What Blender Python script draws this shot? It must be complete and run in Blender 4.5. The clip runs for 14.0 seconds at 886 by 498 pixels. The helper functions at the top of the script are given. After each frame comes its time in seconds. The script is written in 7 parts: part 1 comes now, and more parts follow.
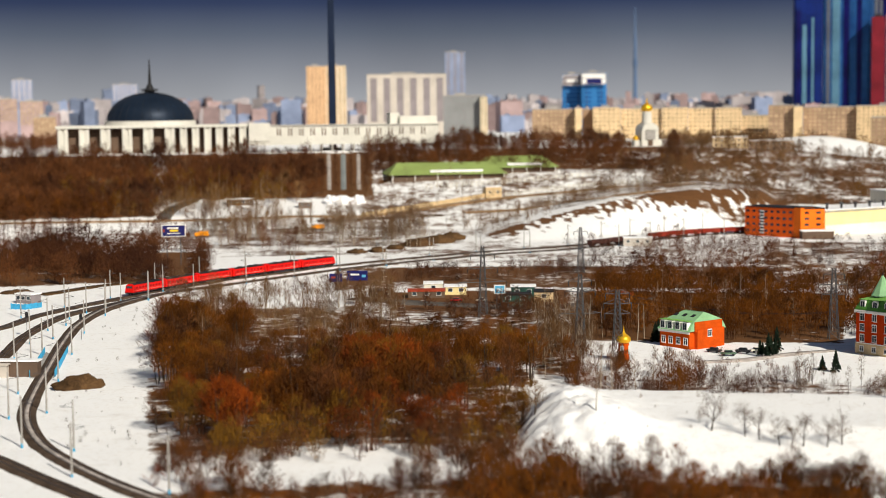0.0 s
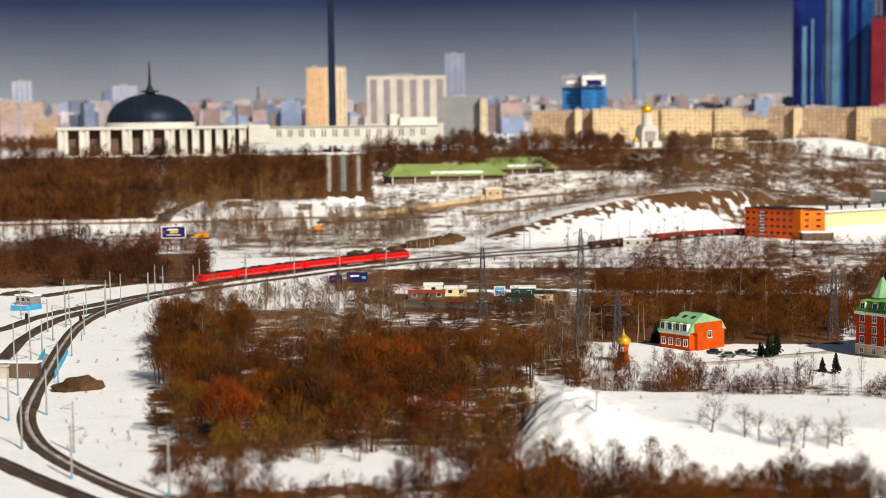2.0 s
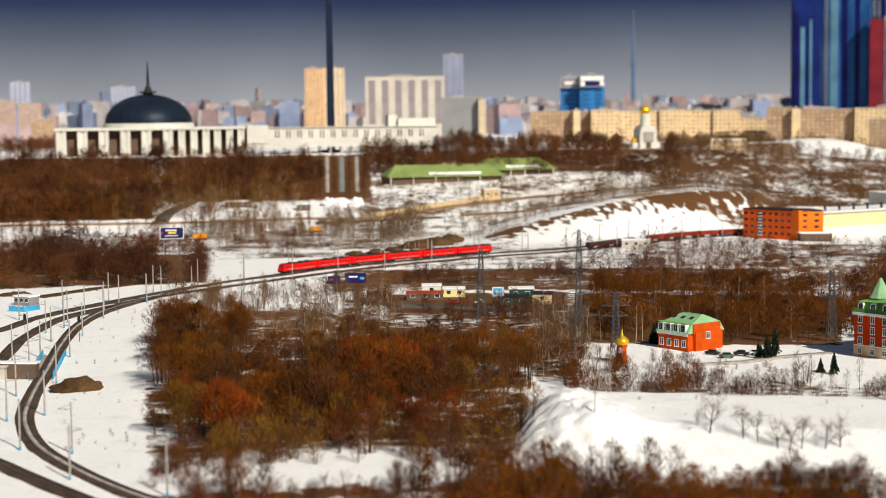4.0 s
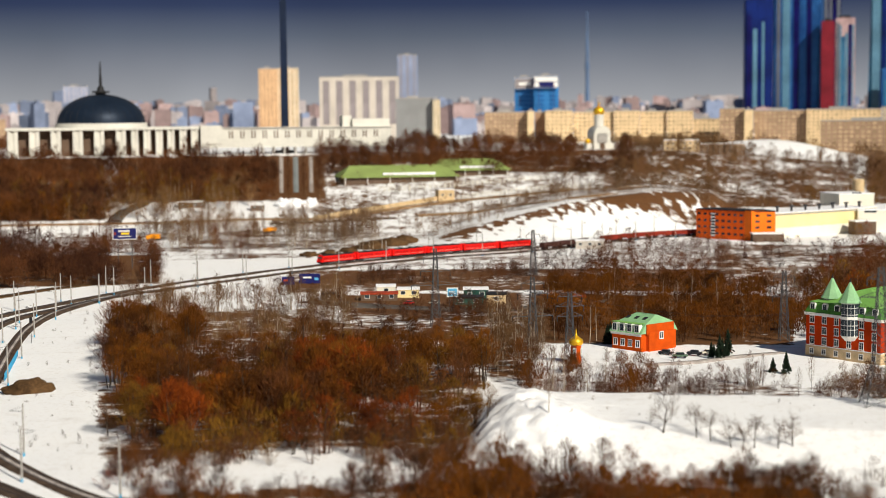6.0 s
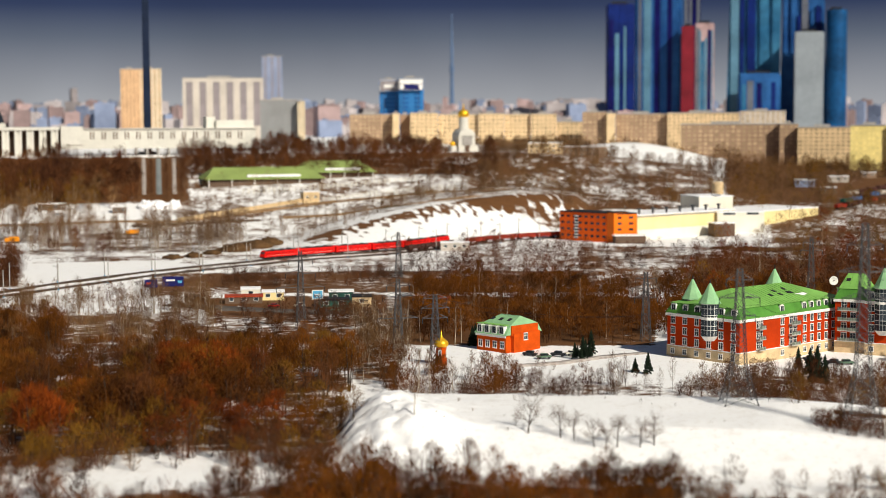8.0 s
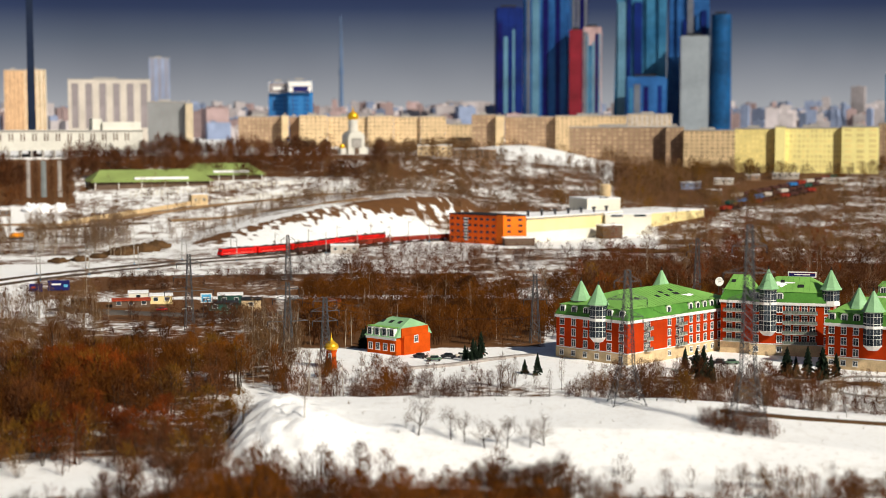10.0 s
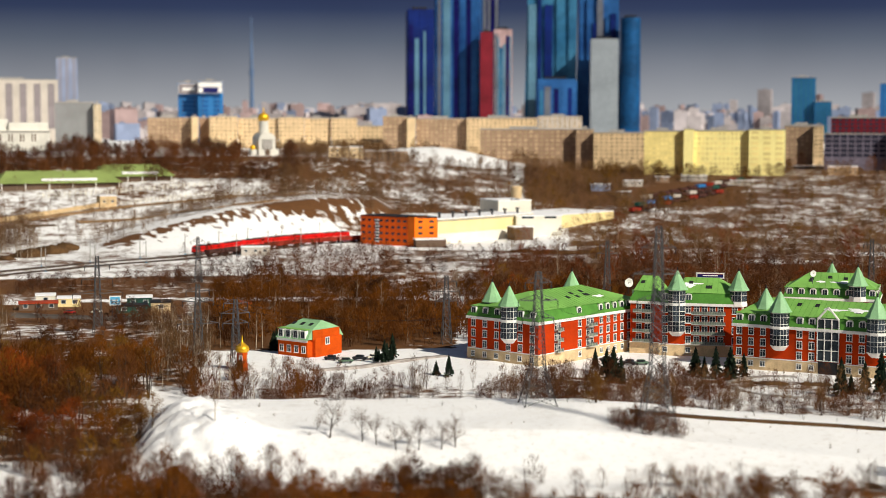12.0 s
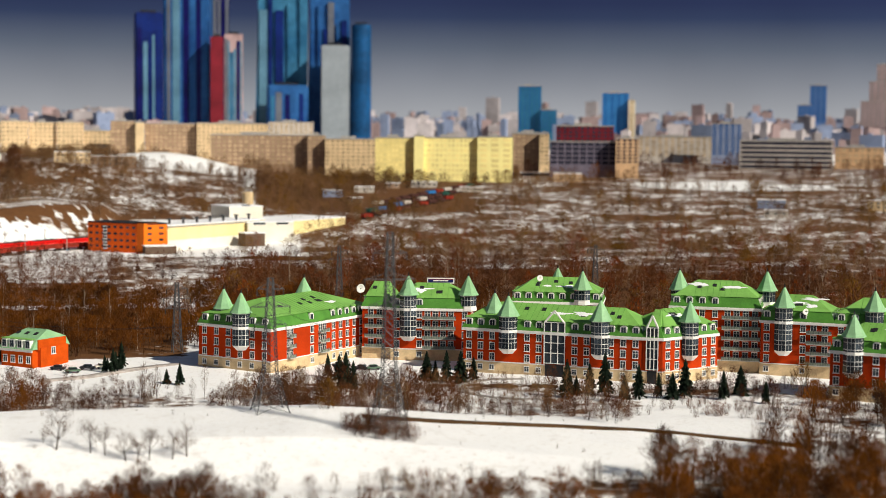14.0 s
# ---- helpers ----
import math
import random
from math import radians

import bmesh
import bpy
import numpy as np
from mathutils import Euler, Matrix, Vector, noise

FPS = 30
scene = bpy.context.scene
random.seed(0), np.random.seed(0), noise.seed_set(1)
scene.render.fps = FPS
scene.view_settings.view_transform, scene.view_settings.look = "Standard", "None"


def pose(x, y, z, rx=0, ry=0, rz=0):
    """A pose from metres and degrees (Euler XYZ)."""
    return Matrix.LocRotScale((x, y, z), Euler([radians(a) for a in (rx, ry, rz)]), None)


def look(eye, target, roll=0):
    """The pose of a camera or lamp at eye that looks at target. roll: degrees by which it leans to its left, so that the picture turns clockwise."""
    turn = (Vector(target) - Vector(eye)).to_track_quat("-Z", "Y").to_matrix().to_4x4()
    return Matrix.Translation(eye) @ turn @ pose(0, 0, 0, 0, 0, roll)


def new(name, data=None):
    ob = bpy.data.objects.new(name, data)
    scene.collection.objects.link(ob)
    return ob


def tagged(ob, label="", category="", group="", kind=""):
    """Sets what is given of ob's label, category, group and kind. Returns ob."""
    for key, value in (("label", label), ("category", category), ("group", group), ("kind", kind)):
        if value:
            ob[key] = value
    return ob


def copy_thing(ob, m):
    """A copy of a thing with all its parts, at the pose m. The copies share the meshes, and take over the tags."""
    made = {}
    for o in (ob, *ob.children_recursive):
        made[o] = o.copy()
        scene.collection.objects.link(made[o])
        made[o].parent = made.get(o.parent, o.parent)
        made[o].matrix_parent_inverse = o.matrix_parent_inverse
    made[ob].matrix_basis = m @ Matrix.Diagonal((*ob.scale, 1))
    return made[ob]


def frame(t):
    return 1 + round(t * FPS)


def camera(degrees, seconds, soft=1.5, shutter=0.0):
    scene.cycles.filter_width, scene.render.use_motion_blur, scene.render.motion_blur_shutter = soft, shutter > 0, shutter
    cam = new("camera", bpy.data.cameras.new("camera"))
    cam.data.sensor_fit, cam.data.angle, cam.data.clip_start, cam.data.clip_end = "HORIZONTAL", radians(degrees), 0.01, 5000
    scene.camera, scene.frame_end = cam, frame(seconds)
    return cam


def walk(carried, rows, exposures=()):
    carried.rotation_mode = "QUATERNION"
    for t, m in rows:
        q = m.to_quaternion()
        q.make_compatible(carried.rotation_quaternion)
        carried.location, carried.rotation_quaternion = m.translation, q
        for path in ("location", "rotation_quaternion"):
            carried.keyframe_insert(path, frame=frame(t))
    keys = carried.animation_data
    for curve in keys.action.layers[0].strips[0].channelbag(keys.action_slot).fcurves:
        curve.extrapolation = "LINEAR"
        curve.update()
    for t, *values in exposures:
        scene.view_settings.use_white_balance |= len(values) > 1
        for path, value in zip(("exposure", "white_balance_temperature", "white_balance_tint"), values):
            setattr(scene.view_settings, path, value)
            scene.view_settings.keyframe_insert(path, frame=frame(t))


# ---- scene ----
cam = camera(30.26, 14.0, soft=0.65)
# the lookout: a fixed eye 70 m above the valley floor that pans to the right; bearing, tilt, lean in degrees
EYE = 70.0
ROWS = [
    (0.0, -0.0, -4.79, -0.6),
    (0.5, -0.0, -4.778, -0.59),
    (1.0, -0.0, -4.76, -0.599),
    (1.5, -0.0, -4.758, -0.586),
    (2.0, -0.001, -4.739, -0.604),
    (2.5, -0.001, -4.731, -0.603),
    (5.0, -0.278, -4.706, -0.586),
    (5.5, -0.753, -4.71, -0.553),
    (6.0, -1.661, -4.707, -0.493),
    (6.5, -2.921, -4.706, -0.394),
    (7.0, -4.232, -4.694, -0.336),
    (7.5, -5.378, -4.676, -0.243),
    (8.0, -6.384, -4.66, -0.21),
    (10.5, -10.979, -4.566, -0.034),
    (11.0, -11.581, -4.552, 0.003),
    (11.5, -12.27, -4.536, 0.017),
    (12.0, -13.352, -4.523, 0.092),
    (12.5, -14.968, -4.489, 0.13),
    (13.0, -17.181, -4.434, 0.29),
    (13.5, -19.886, -4.344, 0.472),
    (14.0, -22.73, -4.259, 0.552),
]
walk(cam, [(t, pose(0, 0, EYE, 90 + tilt, 0, turn) @ pose(0, 0, 0, 0, 0, lean)) for t, turn, tilt, lean in ROWS])
cam.data.dof.use_dof = True
cam.data.dof.focus_distance = 510.0
cam.data.dof.aperture_fstop = 0.045

# ---- light ----
SUN_AZ, SUN_EL = 149.0, 35.0   # degrees clockwise from the first line of sight; elevation
world = bpy.data.worlds.new("sky")
scene.world = world
world.use_nodes = True
wn, wl = world.node_tree.nodes, world.node_tree.links
wn.clear()
sky = wn.new("ShaderNodeTexSky")
sky.sky_type, sky.sun_disc = "NISHITA", False
sky.sun_elevation, sky.sun_rotation = radians(SUN_EL), radians(SUN_AZ)
geo = wn.new("ShaderNodeTexCoord")
sep = wn.new("ShaderNodeSeparateXYZ")
wl.new(geo.outputs["Generated"], sep.inputs[0])
ramp = wn.new("ShaderNodeValToRGB")
ramp.color_ramp.elements[0].position, ramp.color_ramp.elements[0].color = 0.0, (0.40, 0.41, 0.425, 1)
ramp.color_ramp.elements[1].position, ramp.color_ramp.elements[1].color = 1.0, (0.027, 0.038, 0.095, 1)
for p, c in ((0.13, (0.35, 0.36, 0.385, 1)), (0.36, (0.24, 0.255, 0.29, 1)), (0.63, (0.118, 0.14, 0.185, 1)), (0.88, (0.036, 0.052, 0.11, 1))):
    e = ramp.color_ramp.elements.new(p)
    e.color = c
mr = wn.new("ShaderNodeMapRange")
mr.inputs[1].default_value, mr.inputs[2].default_value = 0.0, 0.075
wl.new(sep.outputs[2], mr.inputs[0])
wl.new(mr.outputs[0], ramp.inputs[0])
# slow cloud unevenness in the low grey bank
cn = wn.new("ShaderNodeTexNoise")
cn.inputs["Scale"].default_value, cn.inputs["Detail"].default_value = 7.0, 3.0
wl.new(geo.outputs["Generated"], cn.inputs["Vector"])
cmr = wn.new("ShaderNodeMapRange")
cmr.inputs[1].default_value, cmr.inputs[2].default_value, cmr.inputs[3].default_value, cmr.inputs[4].default_value = 0.3, 0.7, 0.9, 1.12
wl.new(cn.outputs["Fac"], cmr.inputs[0])
cmul = wn.new("ShaderNodeVectorMath")
cmul.operation = "SCALE"
wl.new(ramp.outputs[0], cmul.inputs[0])
wl.new(cmr.outputs[0], cmul.inputs["Scale"])
bg1, bg2, mix, wo = wn.new("ShaderNodeBackground"), wn.new("ShaderNodeBackground"), wn.new("ShaderNodeMixShader"), wn.new("ShaderNodeOutputWorld")
bg1.inputs[1].default_value = 1.0
bg2.inputs[1].default_value = 0.037
wl.new(cmul.outputs[0], bg1.inputs[0])
wl.new(sky.outputs[0], bg2.inputs[0])
up = wn.new("ShaderNodeMapRange")
up.inputs[1].default_value, up.inputs[2].default_value = 0.09, 0.3
wl.new(sep.outputs[2], up.inputs[0])
wl.new(up.outputs[0], mix.inputs[0])
wl.new(bg1.outputs[0], mix.inputs[1])
wl.new(bg2.outputs[0], mix.inputs[2])
wl.new(mix.outputs[0], wo.inputs[0])
sun = new("sun", bpy.data.lights.new("sun", "SUN"))
sun.data.energy, sun.data.angle, sun.data.color = 5.45, radians(0.5), (1.0, 0.935, 0.80)
_a, _e = radians(SUN_AZ), radians(SUN_EL)
sun.matrix_world = look((math.sin(_a) * math.cos(_e) * 900, math.cos(_a) * math.cos(_e) * 900, math.sin(_e) * 900), (0, 0, 0))
scene.view_settings.exposure = -0.09


# ---- materials ----
def material(name, base, rough=0.8, metal=0.0, var=0.25, scale=0.5, fine=0.0, bump=0.0, emit=0.0, alt=None, island=0.0, rand=0.0):
    """Principled surface with variation at two scales; alt: a second colour that shows in patches."""
    m = bpy.data.materials.new(name)
    m.use_nodes = True
    n, l = m.node_tree.nodes, m.node_tree.links
    b = n["Principled BSDF"]
    b.inputs["Roughness"].default_value, b.inputs["Metallic"].default_value = rough, metal
    b.inputs["Specular IOR Level"].default_value = 0.15
    co = n.new("ShaderNodeTexCoord")
    big = n.new("ShaderNodeTexNoise")
    big.inputs["Scale"].default_value, big.inputs["Detail"].default_value = scale, 4.0
    l.new(co.outputs["Object"], big.inputs["Vector"])
    small = n.new("ShaderNodeTexNoise")
    small.inputs["Scale"].default_value, small.inputs["Detail"].default_value = fine or scale * 9, 3.0
    l.new(co.outputs["Object"], small.inputs["Vector"])
    mx = n.new("ShaderNodeMix")
    mx.data_type = "RGBA"
    lo = tuple(c * (1 - var) for c in base)
    hi = alt or tuple(min(1, c * (1 + var)) for c in base)
    mx.inputs[6].default_value, mx.inputs[7].default_value = (*lo, 1), (*hi, 1)
    rg = n.new("ShaderNodeMapRange")
    rg.inputs[1].default_value, rg.inputs[2].default_value = 0.35, 0.65
    l.new(big.outputs["Fac"], rg.inputs[0])
    l.new(rg.outputs[0], mx.inputs[0])
    out = mx.outputs[2]
    hs = n.new("ShaderNodeHueSaturation")
    vm = n.new("ShaderNodeMapRange")
    vm.inputs[1].default_value, vm.inputs[2].default_value = 0.3, 0.7
    vm.inputs[3].default_value, vm.inputs[4].default_value = 1 - var * 0.6, 1 + var * 0.6
    l.new(small.outputs["Fac"], vm.inputs[0])
    val = vm.outputs[0]
    if island or rand:
        src = n.new("ShaderNodeNewGeometry").outputs["Random Per Island"] if island else n.new("ShaderNodeObjectInfo").outputs["Random"]
        k = island or rand
        im = n.new("ShaderNodeMapRange")
        im.inputs[3].default_value, im.inputs[4].default_value = 1 - k, 1 + k
        l.new(src, im.inputs[0])
        mu = n.new("ShaderNodeMath")
        mu.operation = "MULTIPLY"
        l.new(im.outputs[0], mu.inputs[0])
        l.new(val, mu.inputs[1])
        val = mu.outputs[0]
    l.new(val, hs.inputs["Value"])
    l.new(out, hs.inputs["Color"])
    l.new(hs.outputs[0], b.inputs["Base Color"])
    if bump:
        bp = n.new("ShaderNodeBump")
        bp.inputs["Strength"].default_value, bp.inputs["Distance"].default_value = 0.6, bump
        l.new(small.outputs["Fac"], bp.inputs["Height"])
        l.new(bp.outputs[0], b.inputs["Normal"])
    if emit:
        b.inputs["Emission Color"].default_value, b.inputs["Emission Strength"].default_value = (*base, 1), emit
    return m


RED = material("train_red", (0.62, 0.006, 0.004), 0.45, var=0.12, scale=0.2)
DARK = material("dark_metal", (0.02, 0.02, 0.022), 0.6)
GLASS = material("window_glass", (0.035, 0.045, 0.055), 0.12, var=0.3, scale=0.3, rand=0.5)
WHITE = material("white_paint", (0.78, 0.76, 0.72), 0.6, var=0.08)
BRICKRED = material("red_plaster", (0.42, 0.034, 0.002), 1.0, var=0.14, scale=0.15)
ORANGE = material("orange_panel", (0.66, 0.095, 0.006), 0.7, var=0.1, scale=0.2)
CREAM = material("cream_stone", (0.58, 0.43, 0.25), 0.85, var=0.15, scale=0.3)
ROOF = material("green_roof_metal", (0.19, 0.40, 0.09), 0.5, var=0.14, scale=0.15, fine=2.0)
ROOFPALE = material("pale_green_roof_metal", (0.25, 0.46, 0.24), 0.5, var=0.12, scale=0.2, fine=2.0)
ROOFDARK = material("dark_green_roof_metal", (0.075, 0.22, 0.035), 0.5, var=0.15, scale=0.2, fine=2.0)
BALLAST = material("ballast", (0.075, 0.05, 0.035), 0.95, var=0.35, scale=0.3, fine=3.0, bump=0.05)
ASPHALT = material("asphalt", (0.10, 0.085, 0.075), 0.9, var=0.3, scale=0.1, fine=1.5)
RAIL = material("rail_steel", (0.16, 0.13, 0.12), 0.35, 0.8)
SNOW = material("packed_snow", (0.86, 0.86, 0.88), 0.7, var=0.06, scale=0.3, bump=0.05)
STONE = material("white_stone", (0.66, 0.64, 0.58), 0.8, var=0.08, scale=0.05)
STEEL = material("galvanised_steel", (0.07, 0.07, 0.075), 0.6, 0.3, var=0.25, scale=1.0)
CONCRETE = material("grey_concrete", (0.34, 0.32, 0.30), 0.9, var=0.15, scale=0.5)
SOIL = material("bare_soil", (0.078, 0.042, 0.018), 0.95, var=0.4, scale=0.2, fine=1.5, bump=0.2)
DOMEM = material("dark_dome_metal", (0.013, 0.022, 0.04), 0.45, 0.3, var=0.15, scale=0.05)
OBEL = material("dark_bronze", (0.012, 0.02, 0.045), 0.5, 0.3, var=0.2, scale=0.05)
GOLD = material("gold_leaf", (0.95, 0.52, 0.03), 0.3, 0.6, var=0.1)
TWIG = material("rust_brown_twigs", (0.050, 0.017, 0.004), 1.0, var=0.45, scale=0.05, fine=0.25, island=0.22, alt=(0.165, 0.050, 0.003))
TWIGDARK = material("dark_brown_twigs", (0.055, 0.019, 0.010), 1.0, var=0.4, scale=0.02, fine=0.25, island=0.35, alt=(0.125, 0.044, 0.013))
TWIGGREY = material("grey_brown_twigs", (0.11, 0.054, 0.025), 0.9, var=0.35, scale=0.02, fine=0.2, island=0.35, alt=(0.19, 0.10, 0.038))
TWIGOLIVE = material("olive_twigs", (0.145, 0.066, 0.006), 0.9, var=0.3, scale=0.03, fine=0.2, island=0.3)
TWIGRED = material("red_brown_twigs", (0.11, 0.022, 0.003), 1.0, var=0.4, scale=0.05, fine=0.25, island=0.35, alt=(0.21, 0.04, 0.003))
BARK = material("dark_bark", (0.05, 0.035, 0.025), 0.95, var=0.3, scale=1.0)
BIRCH = material("pale_birch_bark", (0.32, 0.26, 0.20), 0.9, var=0.35, scale=1.5)
SPRUCE = material("dark_spruce_needles", (0.012, 0.022, 0.012), 0.9, var=0.3, scale=0.5, island=0.4)
BRICKORANGE = material("orange_red_brick", (0.50, 0.065, 0.003), 1.0, var=0.15, scale=0.3)
ORANGEDIM = material("dull_orange_timber", (0.34, 0.12, 0.03), 0.85, var=0.25, scale=0.5)
BLUEPAINT = material("light_blue_paint", (0.05, 0.32, 0.55), 0.6, var=0.15)


# ---- terrain ----
# terrain begin
def lerp(v, xs, ys):
    return np.interp(v, xs, ys)


def bump(x, y, az, d, ra, rd, h):
    """A rounded mound at bearing az and distance d, ra degrees and rd metres wide."""
    b = np.degrees(np.arctan2(x, y))
    q = ((b - az) / ra) ** 2 + ((np.hypot(x, y) - d) / rd) ** 2
    return h * np.exp(-q)


def ground_z(x, y):
    b, d = np.degrees(np.arctan2(x, y)), np.hypot(x, y)
    left = lerp(d, [0, 985, 1080, 1180, 1250, 1700, 2600, 5000], [0, 0, 11, 28, 41, 40, 40, 44])
    right = lerp(d, [0, 960, 1060, 1300, 1700, 2600, 5000], [0, 0, 8, 21, 30, 38, 44])
    k = lerp(b, [10, 18], [0, 1])
    z = left * (1 - k) + right * k
    # the road embankment above the railway
    crest = lerp(b, [1.2, 3.0, 6.0, 9.0, 11.0, 12.2], [0, 7, 17, 21, 18, 0])
    foot = lerp(b, [1.2, 6.0, 12.0], [850, 915, 1020])
    bank = crest * np.clip((d - foot) / 58.0, 0, 1)
    z = np.maximum(z, bank * lerp(d, [0, 1200, 1300], [1, 1, 0]))
    # the snow heap and the raised field before the houses
    field = lerp(b, [2.5, 3.3, 4.3, 18, 27, 32], [0, 3.5, 6, 6, 2.5, 0]) * lerp(d, [0, 316, 336, 374, 398], [0, 0, 1, 1, 0])
    z = z + field + bump(x, y, 4.3, 352, 1.5, 14, 4.2) + bump(x, y, 5.7, 336, 1.1, 9, 3.4)
    # the snow-covered knoll beyond the works
    z = z + bump(x, y, 13.3, 1430, 2.3, 70, 12.0)
    return z
# terrain end


def spot(az, d, up=0.0):
    """The point of the ground at that bearing (degrees) and distance from the lookout's foot."""
    x, y = d * math.sin(radians(az)), d * math.cos(radians(az))
    return Vector((x, y, float(ground_z(np.array(x), np.array(y))) + up))


def flat(az, d, z=0.0):
    return Vector((d * math.sin(radians(az)), d * math.cos(radians(az)), z))


def obj(name, mesh, mat, parent=None, label=""):
    ob = new(name, mesh)
    if mat and not mesh.materials:
        for m in (mat if isinstance(mat, (list, tuple)) else (mat,)):
            mesh.materials.append(m)
    if parent:
        ob.parent = parent
    if label:
        tagged(ob, label)
    return ob


def part(name, bm, mat, parent=None, label="", smooth=False):
    me = bpy.data.meshes.new(name)
    bmesh.ops.recalc_face_normals(bm, faces=bm.faces)
    bm.to_mesh(me)
    bm.free()
    if smooth:
        me.shade_smooth()
    return obj(name, me, mat, parent, label)


def thing(name, m, label, category, group="", kind=""):
    ob = new(name)
    ob.empty_display_size = 0.5
    ob.matrix_basis = m
    return tagged(ob, label, category, group, kind)


def box(bm, x0, y0, z0, x1, y1, z1, bevel=0.0):
    r = bmesh.ops.create_cube(bm, size=1.0, matrix=Matrix.LocRotScale(((x0 + x1) / 2, (y0 + y1) / 2, (z0 + z1) / 2), None, (x1 - x0, y1 - y0, z1 - z0)))
    if bevel:
        es = list({e for v in r["verts"] for e in v.link_edges})
        bmesh.ops.bevel(bm, geom=es, offset=bevel, segments=2, affect="EDGES")
    return bm


def boxes(*bs, bevel=0.0):
    bm = bmesh.new()
    for b in bs:
        box(bm, *b, bevel=bevel)
    return bm


def cone(bm, x, y, z0, z1, r0, r1, seg=8, turn=0.0):
    bmesh.ops.create_cone(bm, cap_ends=True, segments=seg, radius1=r0, radius2=max(r1, 0.0), depth=z1 - z0, matrix=Matrix.Translation((x, y, (z0 + z1) / 2)) @ Matrix.Rotation(turn, 4, "Z"))
    return bm


def rod(bm, a, b, r, seg=4):
    a, b = Vector(a), Vector(b)
    q = (b - a).to_track_quat("Z", "Y").to_matrix().to_4x4()
    bmesh.ops.create_cone(bm, cap_ends=False, segments=seg, radius1=r, radius2=r, depth=(b - a).length, matrix=Matrix.Translation((a + b) / 2) @ q)
    return bm


def arrays_mesh(name, verts, faces):
    """A mesh from numpy arrays of vertices (n, 3) and faces (m, 3 or 4)."""
    me = bpy.data.meshes.new(name)
    k = faces.shape[1]
    me.vertices.add(len(verts))
    me.vertices.foreach_set("co", np.ascontiguousarray(verts, dtype=np.float32).ravel())
    me.loops.add(faces.size)
    me.loops.foreach_set("vertex_index", np.ascontiguousarray(faces, dtype=np.int32).ravel())
    me.polygons.add(len(faces))
    me.polygons.foreach_set("loop_start", np.arange(0, faces.size, k, dtype=np.int32))
    me.update(calc_edges=True)
    return me


def facing(p, q):
    """The pose at p whose x axis runs towards q, level."""
    d = q - p
    return Matrix.Translation(p) @ Matrix.Rotation(math.atan2(d.y, d.x), 4, "Z")


rng = np.random.default_rng(7)

# ---- ground ----
def woods_zone(b, d):
    """How much of the ground is brown litter under trees, 0 to 1."""
    w = np.zeros_like(b)
    for a0, a1, d0, d1, k in WOODS_AREAS:
        w = np.maximum(w, k * np.clip((b - a0) / 0.3, 0, 1) * np.clip((a1 - b) / 0.3, 0, 1) * np.clip((d - d0) / 10, 0, 1) * np.clip((d1 - d) / 10, 0, 1))
    for c, ra, e, rd in SNOWFIELDS:
        w = w * np.clip((((b - c) / ra) ** 2 + ((d - e) / rd) ** 2 - 0.7) / 0.4, 0, 1)
    return w


# open snow: bearing, half width, distance, half depth
SNOWFIELDS = [(13.3, 2.7, 1410, 95), (32.796, 3.4, 1389.0, 65)]
WOODS_AREAS = [
    # bearing from, to, distance from, to, share of brown litter
    (-10.6, 3.2, 335, 450, 0.62),
    (-10.0, 3.6, 450, 600, 0.6),
    (3.0, 5.0, 420, 640, 0.6),
    (-15.8, -8.0, 690, 850, 0.8),
    (-15.8, -9.8, 1035, 1250, 1.0),
    (-9.8, -4.4, 1090, 1250, 1.0),
    (-4.4, 12.0, 985, 1180, 0.45),
    (-8.0, 3.0, 800, 985, 0.42),
    (-2.9, 9.0, 1170, 1310, 0.72),
    (-12.0, -1.0, 850, 1000, 0.5),
    (17.0, 37.0, 425, 452, 0.55),
    (4.5, 14.0, 490, 640, 0.9),
    (14.0, 26.0, 538, 640, 0.9),
    (-4.0, 12.0, 640, 745, 0.7),
    (11.0, 18.5, 640, 885, 0.58),
    (-3.0, 13.0, 745, 880, 0.42),
    (7.0, 16.0, 1060, 1380, 0.6),
    (15.0, 40.0, 545, 815, 0.86),
    (17.5, 40.0, 790, 1072, 0.62),
    (16.0, 40.0, 1048, 1412, 0.62),
    (22.0, 40.0, 1388, 1900, 0.62),
    (16.0, 24.0, 1120, 1600, 0.9),
    (6.0, 10.5, 1300, 1600, 0.6),
    (-2.2, 4.6, 568, 645, 0.8),
    (24.0, 40.0, 300, 330, 0.6),
    (-11.0, 15.0, 262, 312, 0.66),
    (15.0, 40.0, 262, 308, 0.66),
    (4.0, 30.0, 386, 432, 0.42),
    (31.5, 40.0, 290, 334, 0.45),
    (35.0, 40.0, 334, 425, 0.3),
    (-5.0, -2.3, 1090, 1250, 1.0),
]
az = np.unique(np.concatenate([np.linspace(-180, -17, 60), np.arange(-17, 40, 0.19), np.linspace(40, 180, 50)]))
dd = np.unique(np.concatenate([[0.001], np.linspace(20, 240, 12), np.linspace(250, 480, 85), np.linspace(318, 376, 59), np.linspace(480, 1000, 105), np.linspace(1000, 1400, 60), np.geomspace(1400, 4950, 40)]))
B, Dm = np.meshgrid(az, dd, indexing="ij")
GX, GY = Dm * np.sin(np.radians(B)), Dm * np.cos(np.radians(B))
GZ = ground_z(GX, GY)
near = np.clip((1300 - Dm) / 400, 0, 1)
